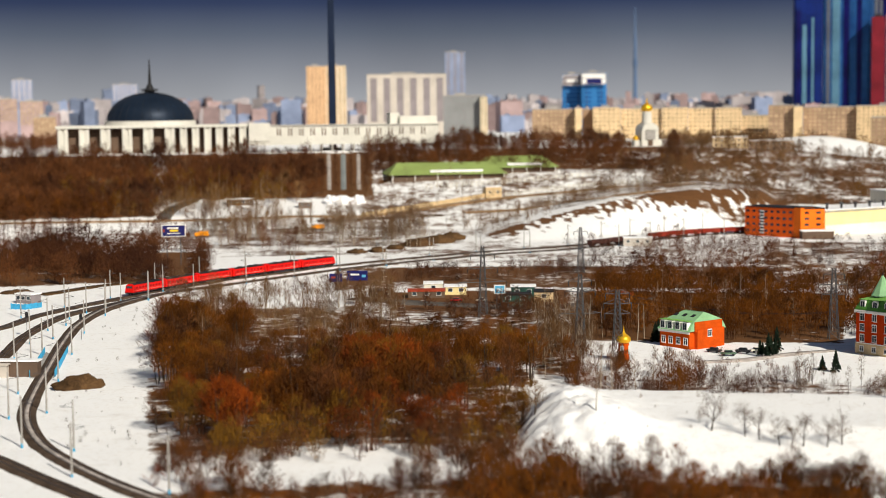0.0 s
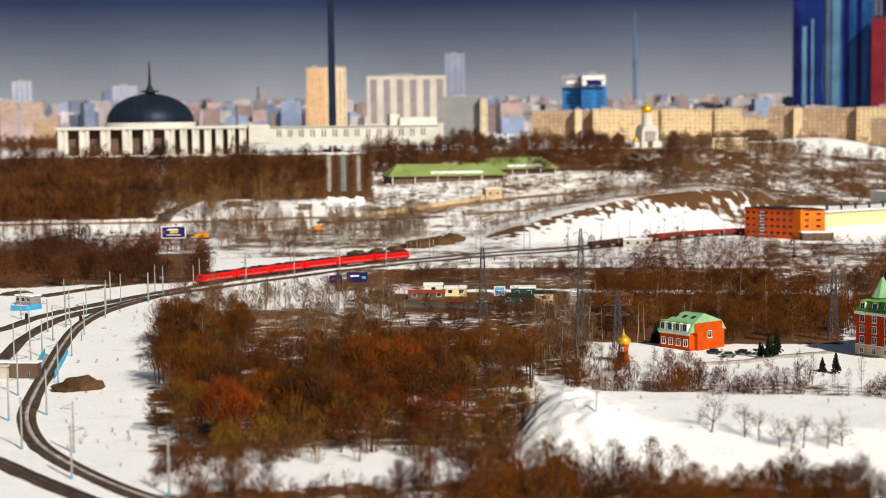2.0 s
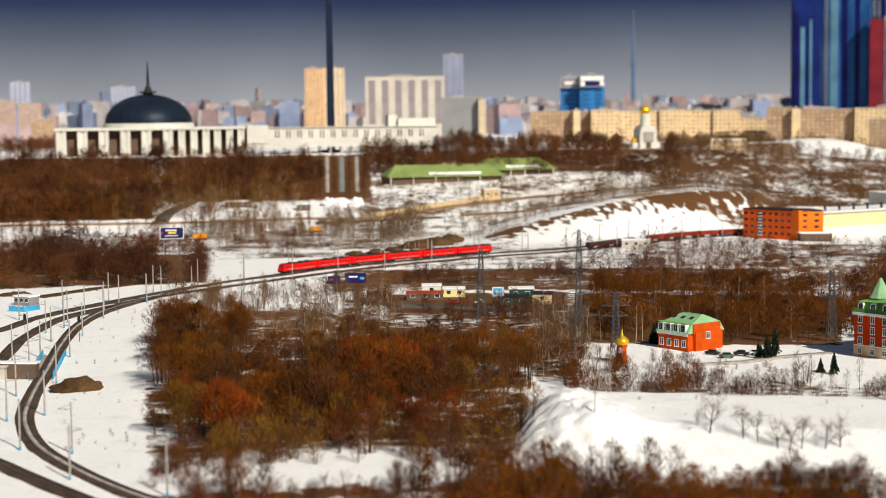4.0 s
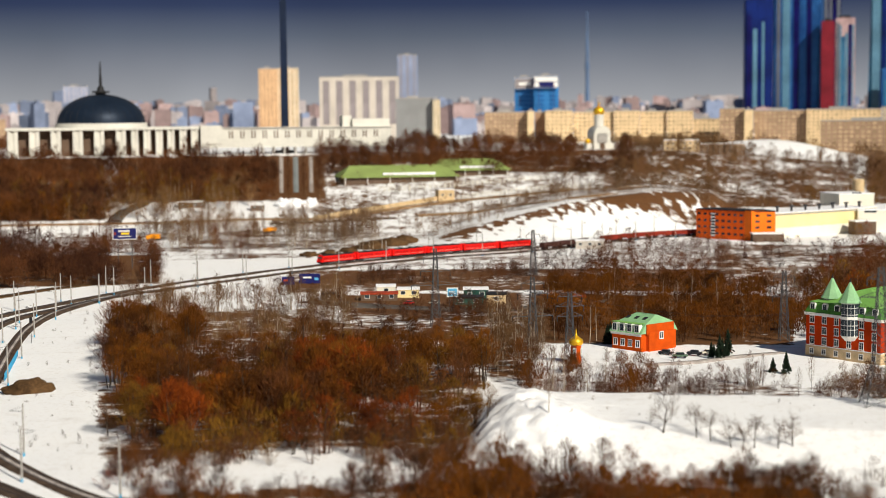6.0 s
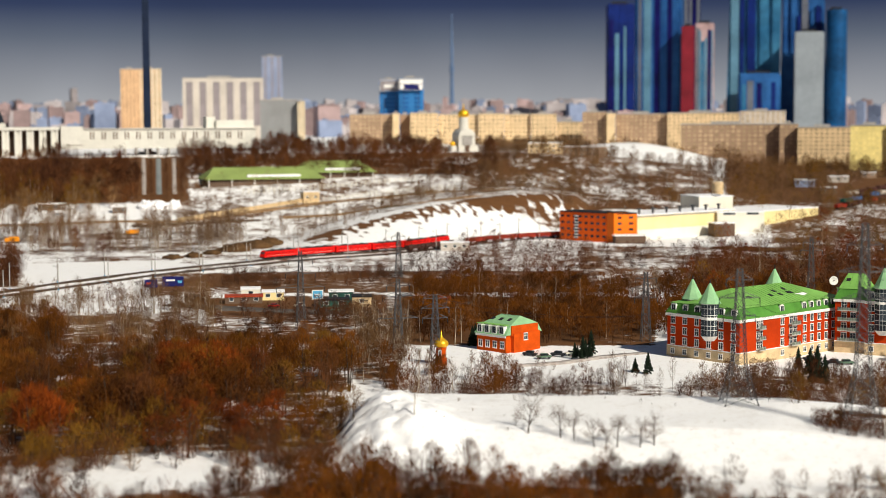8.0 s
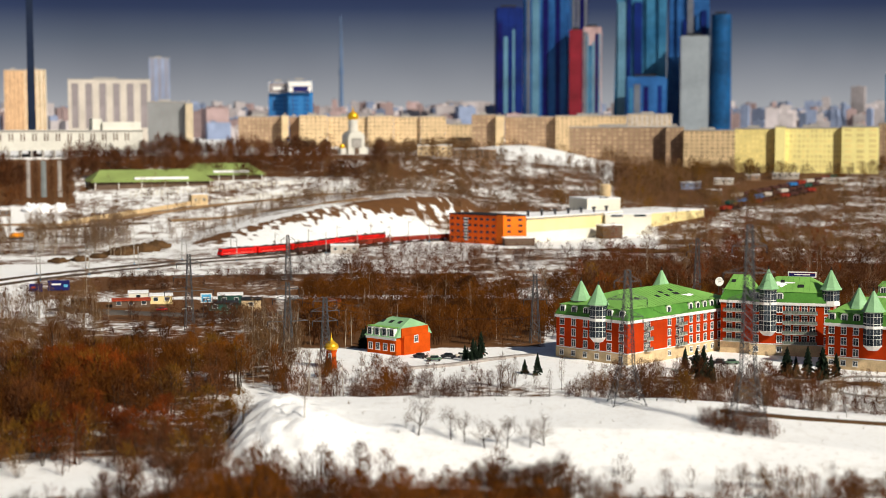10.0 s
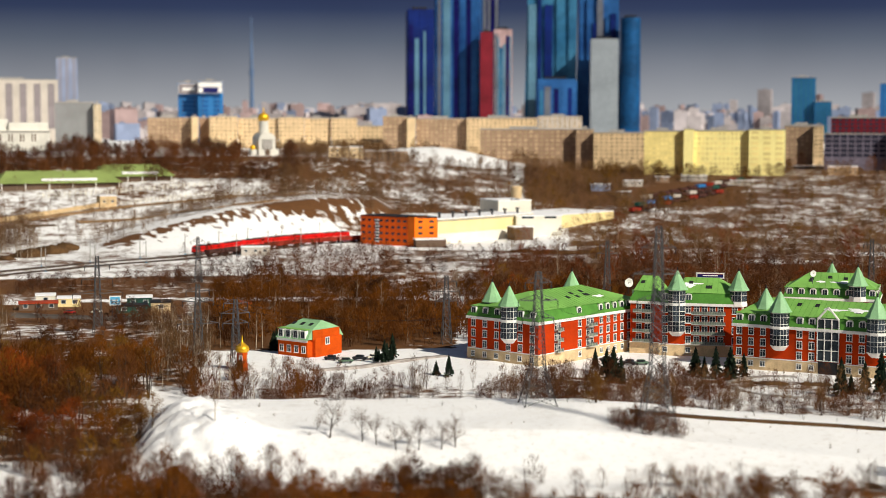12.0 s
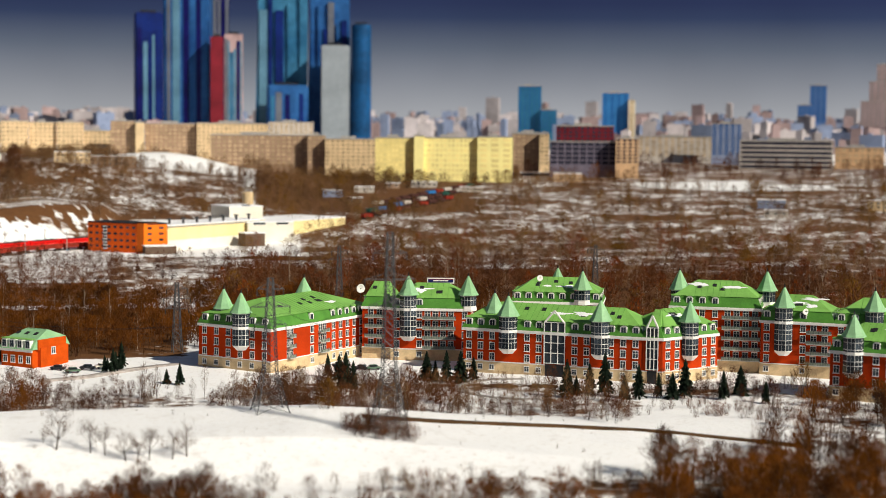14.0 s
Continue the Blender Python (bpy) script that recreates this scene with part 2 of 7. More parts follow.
wob = np.array([noise.noise(Vector((x * 0.03, y * 0.03, 0))) + 0.5 * noise.noise(Vector((x * 0.11, y * 0.11, 3))) for x, y in zip(GX.ravel(), GY.ravel())]).reshape(GX.shape)
rough = np.exp(-((B - 4.6) / 2.2) ** 2 - ((Dm - 342) / 24) ** 2)
lump = np.array([noise.fractal(Vector((x * 0.28, y * 0.28, 5)), 0.8, 2.2, 5) if q > 0.02 else 0.0 for x, y, q in zip(GX.ravel(), GY.ravel(), rough.ravel())]).reshape(GX.shape)
GZ = GZ + wob * 0.35 * near + lump * rough * 1.5
nA, nD = B.shape
idx = np.arange(nA * nD).reshape(nA, nD)
quads = np.stack([idx[:-1, :-1], idx[:-1, 1:], idx[1:, 1:], idx[1:, :-1]], -1).reshape(-1, 4)
gm = arrays_mesh("ground", np.stack([GX, GY, GZ], -1).reshape(-1, 3), quads[:, ::-1])
gm.shade_smooth()
litter = gm.attributes.new("litter", "FLOAT", "POINT")
litter.data.foreach_set("value", woods_zone(B, Dm).ravel().astype(np.float32))
soilat = gm.attributes.new("soil", "FLOAT", "POINT")
crest_d = lerp(B, [1.2, 6.0, 12.0], [850, 915, 1020])
inbank = (B > 1.0) & (B < 12.6) & (Dm > crest_d - 10) & (Dm < crest_d + 70)
rill = np.zeros_like(B)
rill[inbank] = [noise.noise(Vector(((b + (q - c) * 0.012) * 7.0, 0.0, 2.0))) + 0.5 * noise.noise(Vector(((b + (q - c) * 0.012) * 17.0, 0.0, 9.0))) for b, q, c in zip(B[inbank], Dm[inbank], crest_d[inbank])]
soil = np.clip((B - 1.4) / 0.6, 0, 1) * np.clip((12.0 - B) / 0.4, 0, 1) * np.clip((Dm - crest_d - 38 + 52 * rill) / 5, 0, 1) * np.clip((crest_d + 62 - Dm) / 4, 0, 1)
soilat.data.foreach_set("value", soil.ravel().astype(np.float32))


def ground_material():
    m = bpy.data.materials.new("snowy_ground")
    m.use_nodes = True
    n, l = m.node_tree.nodes, m.node_tree.links
    b = n["Principled BSDF"]
    b.inputs["Roughness"].default_value = 0.8
    b.inputs["Specular IOR Level"].default_value = 0.2
    co = n.new("ShaderNodeTexCoord")

    def tex(scale, detail=5.0, rough=0.6):
        t = n.new("ShaderNodeTexNoise")
        t.inputs["Scale"].default_value, t.inputs["Detail"].default_value, t.inputs["Roughness"].default_value = scale, detail, rough
        l.new(co.outputs["Object"], t.inputs["Vector"])
        return t.outputs["Fac"]

    def math_(op, a, c, clamp=False):
        q = n.new("ShaderNodeMath")
        q.operation, q.use_clamp = op, clamp
        for i, v in enumerate((a, c)):
            if isinstance(v, (int, float)):
                q.inputs[i].default_value = v
            else:
                l.new(v, q.inputs[i])
        return q.outputs[0]

    def mixc(f, a, c):
        q = n.new("ShaderNodeMix")
        q.data_type = "RGBA"
        l.new(f, q.inputs[0])
        for i, v in ((6, a), (7, c)):
            if isinstance(v, tuple):
                q.inputs[i].default_value = (*v, 1)
            else:
                l.new(v, q.inputs[i])
        return q.outputs[2]

    at = n.new("ShaderNodeAttribute")
    at.attribute_name = "litter"
    at2 = n.new("ShaderNodeAttribute")
    at2.attribute_name = "soil"
    snow = mixc(tex(0.05), (0.86, 0.86, 0.88), (0.93, 0.92, 0.91))
    snow = mixc(math_("MULTIPLY", math_("SUBTRACT", tex(0.7, 7.0, 0.7), 0.53, True), 2.2, True), snow, (0.50, 0.42, 0.34))
    snow = mixc(math_("MULTIPLY", math_("SUBTRACT", tex(0.11, 5.0, 0.7), 0.56, True), 2.5, True), snow, (0.60, 0.56, 0.52))
    brown = mixc(tex(0.25), (0.075, 0.032, 0.012), (0.17, 0.075, 0.025))
    # thawed patches everywhere, many more under trees and on the banks
    th = math_("ADD", math_("MULTIPLY", at.outputs["Fac"], 0.34), math_("MULTIPLY", at2.outputs["Fac"], 0.26))
    f = math_("ADD", math_("ADD", math_("MULTIPLY", tex(0.03, 8.0, 0.68), 0.55), math_("MULTIPLY", tex(0.22, 6.0, 0.65), 0.45)), th)
    f = math_("MULTIPLY", math_("SUBTRACT", f, 0.62, True), 11.0, True)
    l.new(mixc(f, snow, brown), b.inputs["Base Color"])
    bp = n.new("ShaderNodeBump")
    bp.inputs["Strength"].default_value, bp.inputs["Distance"].default_value = 0.5, 0.5
    l.new(tex(0.5), bp.inputs["Height"])
    l.new(bp.outputs[0], b.inputs["Normal"])
    return m


gm.materials.append(ground_material())
tagged(new("ground", gm), "late-winter ground of wet snow with brown thawed patches", "ground", kind="structure")


# ---- ways: tracks and roads ----
def smooth_path(pts, step=6.0):
    """Catmull-Rom through plan points, evenly spaced; rows of x, y."""
    p = np.array([[v.x, v.y] for v in pts])
    p = np.vstack([2 * p[0] - p[1], p, 2 * p[-1] - p[-2]])
    out = []
    for i in range(1, len(p) - 2):
        t = np.linspace(0, 1, 24, endpoint=False)[:, None]
        a, b_, c, d_ = p[i - 1], p[i], p[i + 1], p[i + 2]
        out.append(0.5 * (2 * b_ + (c - a) * t + (2 * a - 5 * b_ + 4 * c - d_) * t ** 2 + (3 * b_ - a - 3 * c + d_) * t ** 3))
    out = np.vstack(out + [p[-2:-1]])
    s = np.concatenate([[0], np.cumsum(np.hypot(*np.diff(out, axis=0).T))])
    k = np.arange(0, s[-1], step)
    return np.stack([np.interp(k, s, out[:, 0]), np.interp(k, s, out[:, 1])], 1)


def ribbon(name, path, half, lift, mat, label, category, thick=0.5, level=None):
    """A raised strip along a plan path with bevelled shoulders."""
    t = np.gradient(path, axis=0)
    t /= np.linalg.norm(t, axis=1)[:, None]
    nrm = np.stack([-t[:, 1], t[:, 0]], 1)
    z = ground_z(path[:, 0], path[:, 1]) if level is None else np.full(len(path), level)
    cols = []
    for off, dz in ((half + thick * 1.4, -thick), (half, lift), (-half, lift), (-half - thick * 1.4, -thick)):
        q = path + nrm * off
        cols.append(np.column_stack([q, z + dz]))
    v = np.stack(cols, 1).reshape(-1, 3)
    i = np.arange(len(path) - 1)[:, None] * 4 + np.arange(3)[None, :]
    f = np.stack([i, i + 1, i + 5, i + 4], -1).reshape(-1, 4)
    me = arrays_mesh(name, v, f)
    return tagged(obj(name, me, mat), label, category, kind="structure")


def plan(*pts):
    return [flat(a, d) for a, d in pts]


MAIN = smooth_path(plan(*[(-17.479, 524.0), (-15.261, 556.5), (-13.755, 592.8), (-10.912, 640.2), (-7.591, 693.4), (-3.454, 752.4), (0.91, 807.3), (4.866, 854.3), (7.775, 921.0), (13.2, 1015), (16.5, 1120)]))
SECOND = smooth_path(plan(*[(-17.167, 437.3), (-15.294, 487.4), (-14.528, 529.8), (-13.193, 582.4), (-11.474, 615.2), (-9.737, 646.8), (-7.203, 678.8), (-3.06, 737.9), (1.306, 794.0), (4.866, 833.2), (8.2, 905), (12.0, 960), (16.0, 1050)]))
BRANCH = smooth_path(plan(*[(-8.959, 663.8), (-10.511, 631.4), (-11.765, 600.0), (-12.634, 560.2), (-13.182, 515.3), (-13.658, 467.0), (-14.173, 424.9), (-14.481, 389.4), (-14.114, 357.9), (-12.964, 332.0), (-11.357, 309.7), (-9.141, 289.1)]), 4.0)
LOWER = smooth_path(plan(*[(-16.503, 356.6), (-15.407, 340.7), (-14.3, 324.1), (-12.614, 303.4), (-10.902, 284.9)]), 4.0)
TRACK_Z = 0.75


def track(path, name):
    ribbon(name, path, 1.9, TRACK_Z - 0.28, BALLAST, "dark ballast bed of a railway track with steel rails", "railway track", thick=0.9)
    t = np.gradient(path, axis=0)
    t /= np.linalg.norm(t, axis=1)[:, None]
    nrm = np.stack([-t[:, 1], t[:, 0]], 1)
    for side in (-0.76, 0.76):
        q = path + nrm * side
        z = ground_z(q[:, 0], q[:, 1])
        cols = [np.column_stack([q + nrm * o, z + dz]) for o, dz in ((0.05, TRACK_Z - 0.3), (0.05, TRACK_Z - 0.1), (-0.05, TRACK_Z - 0.1), (-0.05, TRACK_Z - 0.3))]
        v = np.stack(cols, 1).reshape(-1, 3)
        i = np.arange(len(path) - 1)[:, None] * 4 + np.arange(3)[None, :]
        me = arrays_mesh("rail", v, np.stack([i, i + 1, i + 5, i + 4], -1).reshape(-1, 4))
        tagged(obj("rail", me, RAIL), "worn steel rail of a railway track", "rail", kind="structure")


DIRTYSNOW = material("dirty_snow", (0.42, 0.37, 0.34), 0.9, var=0.3, scale=0.3, fine=1.2)
ribbon("track_snow", BRANCH, 0.45, TRACK_Z - 0.22, DIRTYSNOW, "dirty snow lying between the rails", "snow", thick=0.05)
for pth, nm in ((MAIN, "track_1"), (SECOND, "track_2"), (BRANCH, "track_3"), (LOWER, "track_4")):
    track(pth, nm)


# ---- the red train ----
CAR, GAP = 22.3, 0.7


def train_car(cab=0):
    """A red electric-train car, 22 m long, along x; cab: 1 or -1 for the end that carries a driver's cab."""
    t = thing("train_car", Matrix(), "bright red electric train car with a dark roof", "train car", "cars of the red train")
    h, w = CAR / 2, 1.74
    prof = [(-w, 1.05), (-w, 3.3), (-w * 0.93, 3.85), (-w * 0.6, 4.25), (0, 4.4), (w * 0.6, 4.25), (w * 0.93, 3.85), (w, 3.3), (w, 1.05)]

    def hull(p, x0, x1, slope0=0.0, slope1=0.0):
        bm = bmesh.new()
        rings = []
        for x, s in ((x0, slope0), (x1, slope1)):
            rings.append([bm.verts.new((x + s * max(0, (z - 2.0)) / 2.4, y, z)) for y, z in p])
        for i in range(len(p)):
            bm.faces.new((rings[0][i], rings[0][(i + 1) % len(p)], rings[1][(i + 1) % len(p)], rings[1][i]))
        bm.faces.new(rings[0][::-1])
        bm.faces.new(rings[1])
        return bm

    part("body", hull(prof, -h, h, 1.2 if cab < 0 else 0, -1.2 if cab > 0 else 0), RED, t)
    roof = [(y * 1.004, z + 0.012) for y, z in prof[2:7]]
    part("roof", hull(roof, -h + 1.3, h - 1.3), DARK, t, "grey-black car roof")
    part("underframe", boxes((-h + 0.5, -1.45, 0.55, h - 0.5, 1.45, 1.04)), DARK, t)
    for x in (-8.2, 8.2):
        bg = part("bogie", boxes((x - 1.9, -1.25, 0.28, x + 1.9, 1.25, 0.72)), DARK, t)
        for k in (-1.25, 1.25):
            bm = rod(bmesh.new(), (x + k, -0.8, 0.47), (x + k, 0.8, 0.47), 0.1, 6)
            for yy in (-0.8, 0.8):
                bmesh.ops.create_cone(bm, cap_ends=True, segments=14, radius1=0.47, radius2=0.47, depth=0.14, matrix=Matrix.Translation((x + k, yy, 0.47)) @ Matrix.Rotation(radians(90), 4, "X"))
            part("wheelset", bm, DARK, bg)
    for side in (-1, 1):
        y = side * (w + 0.01)
        for i in range(8):
            x = -8.6 + i * 2.05 + (0.9 if i > 3 else 0)
            part("window", boxes((x, min(y, y - side * 0.03), 2.35, x + 1.35, max(y, y - side * 0.03), 3.1)), TRAINWIN, t)
        part("stripe", boxes((-h + 1.6, min(y, y - side * 0.02), 1.62, h - 1.6, max(y, y - side * 0.02), 1.74)), TRAINSTRIPE, t, "thin pale stripe")
        for x in (-9.9, 9.0):
            part("door", boxes((x, min(y, y - side * 0.04), 1.2, x + 1.1, max(y, y - side * 0.04), 3.2)), REDDARK, t)
    for x in (-5.5, 0.5, 5.0):
        part("roof_vent", boxes((x, -0.6, 4.36, x + 2.0, 0.6, 4.62), bevel=0.06), DARK, t)
    if cab:
        part("windscreen", boxes((cab * (h - 0.52) - 0.1, -1.25, 2.7, cab * (h - 0.52) + 0.1, 1.25, 3.5)), GLASS, t, "dark windscreen of the driver's cab")
        part("buffer_beam", boxes((cab * h - 0.3, -1.3, 0.75, cab * h + 0.3, 1.3, 1.15)), DARK, t)
    return t


REDDARK = material("train_red_door", (0.40, 0.006, 0.005), 0.5, var=0.1)
TRAINWIN = material("train_window", (0.30, 0.012, 0.012), 0.2, var=0.2)
TRAINSTRIPE = material("train_stripe", (0.75, 0.35, 0.28), 0.5, var=0.1)
MAIN_S = np.concatenate([[0], np.cumsum(np.hypot(*np.diff(MAIN, axis=0).T))])


def on_main(s):
    x, y = np.interp(s, MAIN_S, MAIN[:, 0]), np.interp(s, MAIN_S, MAIN[:, 1])
    x1, y1 = np.interp(s + 2, MAIN_S, MAIN[:, 0]), np.interp(s + 2, MAIN_S, MAIN[:, 1])
    z = float(ground_z(np.array(x), np.array(y)))
    z1 = float(ground_z(np.array(x1), np.array(y1)))
    return Matrix.Translation((x, y, z + TRACK_Z - 0.1)) @ Matrix.Rotation(math.atan2(y1 - y, x1 - x), 4, "Z") @ Matrix.Rotation(-math.atan2(z1 - z, 2.0), 4, "Y")


CARS = [train_car(-1), train_car(0), train_car(0), train_car(0), train_car(0), train_car(1)]


def main_s(az):
    """How far along the main track the bearing az is reached."""
    b = np.degrees(np.arctan2(MAIN[:, 0], MAIN[:, 1]))
    return float(np.interp(az, b, MAIN_S))


# when the tail of the train passes these bearings
TAIL = [(0.0, -10.951), (1.0, -9.76), (2.5, -7.864), (5.0, -4.127), (6.5, -1.913), (8.0, 0.041), (10.5, 3.058), (12.0, 4.637), (13.0, 5.607), (14.0, 6.7)]


def motions():
    ts = np.arange(0, 14.01, 0.5)
    tail = np.interp(ts, [t for t, a in TAIL], [main_s(a) for t, a in TAIL])
    co = np.polyfit(ts, tail, 5)
    for i, c in enumerate(CARS):
        walk(c, [(float(t), on_main(float(np.polyval(co, t)) + CAR / 2 + i * (CAR + GAP))) for t in ts])


# ---- museum with the dome ----
def place(az, d, z=None, turn=0.0):
    p = spot(az, d)
    if z is not None:
        p.z = z
    return Matrix.Translation(p) @ Matrix.Rotation(radians(-az + turn), 4, "Z")


def museum():
    D = 1250.0
    a0 = -10.043
    t = thing("museum", place(a0, D, 40.0), "long white colonnaded museum with a dark dome", "museum")
    z0 = 42.73 - 40 - 6
    ztop = 62.16 - 40
    x0, x1 = -68.53, 72.84
    part("rear_wall", boxes((x0 + 3, 8, z0, x1, 60, ztop - 1)), MUSEUMWALL, t, "wall behind the colonnade, its shade in dark colour")
    part("entablature", boxes((x0 - 1, -1, ztop - 2.0, x1 + 1, 60, ztop)), STONE, t)
    part("base", boxes((x0 - 1, -2, z0 - 6, x1 + 1, 60, z0 + 1.0)), STONE, t)
    for x, wd in [(-68.1, 7.3), (-52.59, 7.3), (-37.07, 7.3), (-21.12, 7.3), (-5.6, 7.3), (10.34, 7.3), (21.55, 5.2), (30.6, 5.2), (39.66, 5.2), (48.28, 5.2), (57.33, 5.2), (65.95, 5.2)]:
        part("pillar", boxes((x, 0, z0 + 1, x + wd * 0.36, 4, ztop - 2), (x + wd * 0.64, 0, z0 + 1, x + wd, 4, ztop - 2), (x + 0.3, 1.2, z0 + 1, x + wd - 0.3, 3.4, ztop - 2)), STONE, t)
    bm = bmesh.new()
    cone(bm, 0, 34, ztop, ztop + 3.2, 34.6, 34.6, 48)
    part("drum", bm, STONE, t)
    bm = bmesh.new()
    bmesh.ops.create_uvsphere(bm, u_segments=64, v_segments=24, radius=33.0)
    bmesh.ops.bisect_plane(bm, geom=bm.verts[:] + bm.edges[:] + bm.faces[:], plane_co=(0, 0, 0.01), plane_no=(0, 0, -1), clear_outer=True)
    bmesh.ops.scale(bm, vec=(1, 1, 0.66), verts=bm.verts)
    bmesh.ops.translate(bm, vec=(0, 34, ztop + 3.2), verts=bm.verts)
    dome = part("dome", bm, DOMEM, t, "dark ribbed dome", smooth=True)
    bm = bmesh.new()
    for i in range(32):
        a = i * math.pi / 16
        for j in range(8):
            e0, e1 = j * math.pi / 16, (j + 1) * math.pi / 16
            rod(bm, (33 * math.cos(a) * math.cos(e0), 34 + 33 * math.sin(a) * math.cos(e0), ztop + 3.2 + 21.78 * math.sin(e0)), (33 * math.cos(a) * math.cos(e1), 34 + 33 * math.sin(a) * math.cos(e1), ztop + 3.2 + 21.78 * math.sin(e1)), 0.22, 3)
    part("dome_rib", bm, DARK, dome)
    bm = bmesh.new()
    cone(bm, 0, 34, ztop + 24, ztop + 26.2, 4, 4, 16)
    cone(bm, 0, 34, ztop + 26.2, ztop + 27.5, 6.5, 6.5, 16)
    cone(bm, 0, 34, ztop + 27.5, ztop + 31, 3.2, 2.0, 12)
    cone(bm, 0, 34, ztop + 31, ztop + 50, 1.3, 0.35, 8)
    part("spire", bm, DARK, t)
    # the plain right wing, on piers over the axis
    xr = 218.1
    part("wing", boxes((x1, -4, ztop - 16, xr, 30, ztop - 1.0), (x1, -5, ztop - 13, x1 + 16, 30, ztop + 0.6)), STONE, t, "plain white stone wing")
    part("wing_cornice", boxes((x1 + 16, -4.6, ztop - 2.1, xr + 0.5, 30, ztop - 1.2)), CONCRETE, t)
    part("wing_attic", boxes((xr - 29, 2, ztop - 1, xr, 28, ztop + 5), (xr - 36, 6, ztop - 1, xr - 29, 24, ztop + 7.5)), STONE, t)
    for i in range(14):
        x = x1 + 21 + i * (xr - x1 - 26) / 14
        for e in (0, 2.2):
            part("window", boxes((x + e, -4.1, ztop - 9, x + e + 1.0, -3.8, ztop - 3.5)), MUSEUMWALL, t)
    for i in range(7):
        x = x1 + 46 + i * 8.2
        part("pier", boxes((x, -4, ztop - 26, x + 1.6, 3, ztop - 16)), CONCRETE, t)
    return t


# Dark brown puts the colonnade's shade into the wall; brown sheds share it.
MUSEUMWALL = material("museum_shadow_wall", (0.13, 0.085, 0.06), 0.8, var=0.15, scale=0.05)
museum()


def obelisk():
    D = 1290.0
    t = thing("obelisk", place(-3.833, D), "very tall dark bronze three-sided obelisk", "monument")
    bm = bmesh.new()
    cone(bm, 0, 0, -4, 142, 4.3, 3.4, 3, radians(-90))
    bmesh.ops.bevel(bm, geom=[e for e in bm.edges if abs(e.verts[0].co.z - e.verts[1].co.z) > 50], offset=0.5, segments=2, affect="EDGES")
    part("shaft", bm, OBEL, t)
    bm = bmesh.new()
    cone(bm, 0, 0, -6, 2, 9, 7.5, 24)
    part("pedestal", bm, CONCRETE, t)


obelisk()


# ---- far buildings ----
def tower_block(name, az, d, w, dep, z0, z1, wall, label, floors=0, cols=0, win=None, turn=0.0, category="building", group="", wz=0.55, wx=0.6, roof=True):
    """A slab with its windows as real recessed panes on the front and the right side."""
    t = thing(name, place(az, d, z0, turn), label, category, group)
    h = z1 - z0
    part("wall", boxes((-w / 2, 0, -30, w / 2, dep, h)), wall, t)
    if roof:
        part("roof", boxes((-w / 2 - 0.4, -0.4, h + 0.004, w / 2 + 0.4, dep + 0.4, h + 0.9), (-w * 0.2, dep * 0.3, h + 0.9, w * 0.1, dep * 0.7, h + 3.0)), CONCRETE, t)
    if floors and cols:
        fh, cw = h / floors, w / cols
        pane = None
        for i in range(floors):
            for j in range(cols):
                m = Matrix.Translation((-w / 2 + (j + 0.5) * cw, -0.05, (i + 0.5) * fh))
                if pane is None:
                    pane = part("window", boxes((-cw * wx / 2, -0.1, -fh * wz / 2, cw * wx / 2, 0.1, fh * wz / 2)), win or GLASS, t)
                    pane.matrix_basis = m
                else:
                    o = obj("window", pane.data, None, t)
                    o.matrix_basis = m
    return t


BEIGE = material("beige_brick", (0.70, 0.52, 0.31), 0.9, var=0.12, scale=0.05)
# Darker copy of BEIGE: left-facing walls' shade in the colour; also brown houses.
TANSHADE = material("tan_and_shaded_brick", (0.33, 0.22, 0.15), 0.9, var=0.12, scale=0.05)
YELLOW = material("yellow_plaster", (0.95, 0.84, 0.36), 0.85, var=0.06, scale=0.05)
BLUEGLASS = material("blue_curtain_wall", (0.02, 0.10, 0.30), 0.3, 0.2, var=0.3, scale=0.02, fine=0.3)
DEEPBLUE = material("deep_blue_curtain_wall", (0.003, 0.013, 0.105), 0.45, 0.0, var=0.4, scale=0.02, fine=0.3)
TEAL = material("teal_curtain_wall", (0.03, 0.15, 0.25), 0.3, 0.2, var=0.3, scale=0.02, fine=0.3)
PALEWALL = material("pale_concrete_panels", (0.50, 0.45, 0.40), 0.9, var=0.12, scale=0.03)
# Aerial haze is put into these three wall colours; HAZEBLUE also paints blue sheds.
HAZEBLUE = material("hazed_blue_and_shed_wall", (0.19, 0.23, 0.34), 0.9, var=0.2, scale=0.01, island=0.35)
HAZEPALE = material("hazed_pale_wall", (0.40, 0.36, 0.37), 0.9, var=0.2, scale=0.01, island=0.35)
HAZEROSE = material("hazed_rose_wall", (0.29, 0.21, 0.21), 0.9, var=0.2, scale=0.01, island=0.35)
WINDOWDIM = material("dim_window", (0.42, 0.30, 0.18), 0.5, var=0.2, scale=0.1, rand=0.3)
MAROON = material("maroon_panels", (0.17, 0.012, 0.022), 0.6, var=0.3, scale=0.03)
PEACH = material("peach_plaster", (0.62, 0.40, 0.23), 0.9, var=0.12, scale=0.05)
PEACHWIN = material("peach_window", (0.36, 0.22, 0.13), 0.5, var=0.2, rand=0.3)
IVORY = material("ivory_panels", (0.62, 0.54, 0.40), 0.9, var=0.1, scale=0.05)
BAYGREY = material("grey_bays", (0.24, 0.21, 0.22), 0.7, var=0.15, scale=0.05)
GREYSLAB = material("grey_green_slab", (0.23, 0.25, 0.25), 0.8, var=0.12, scale=0.05)
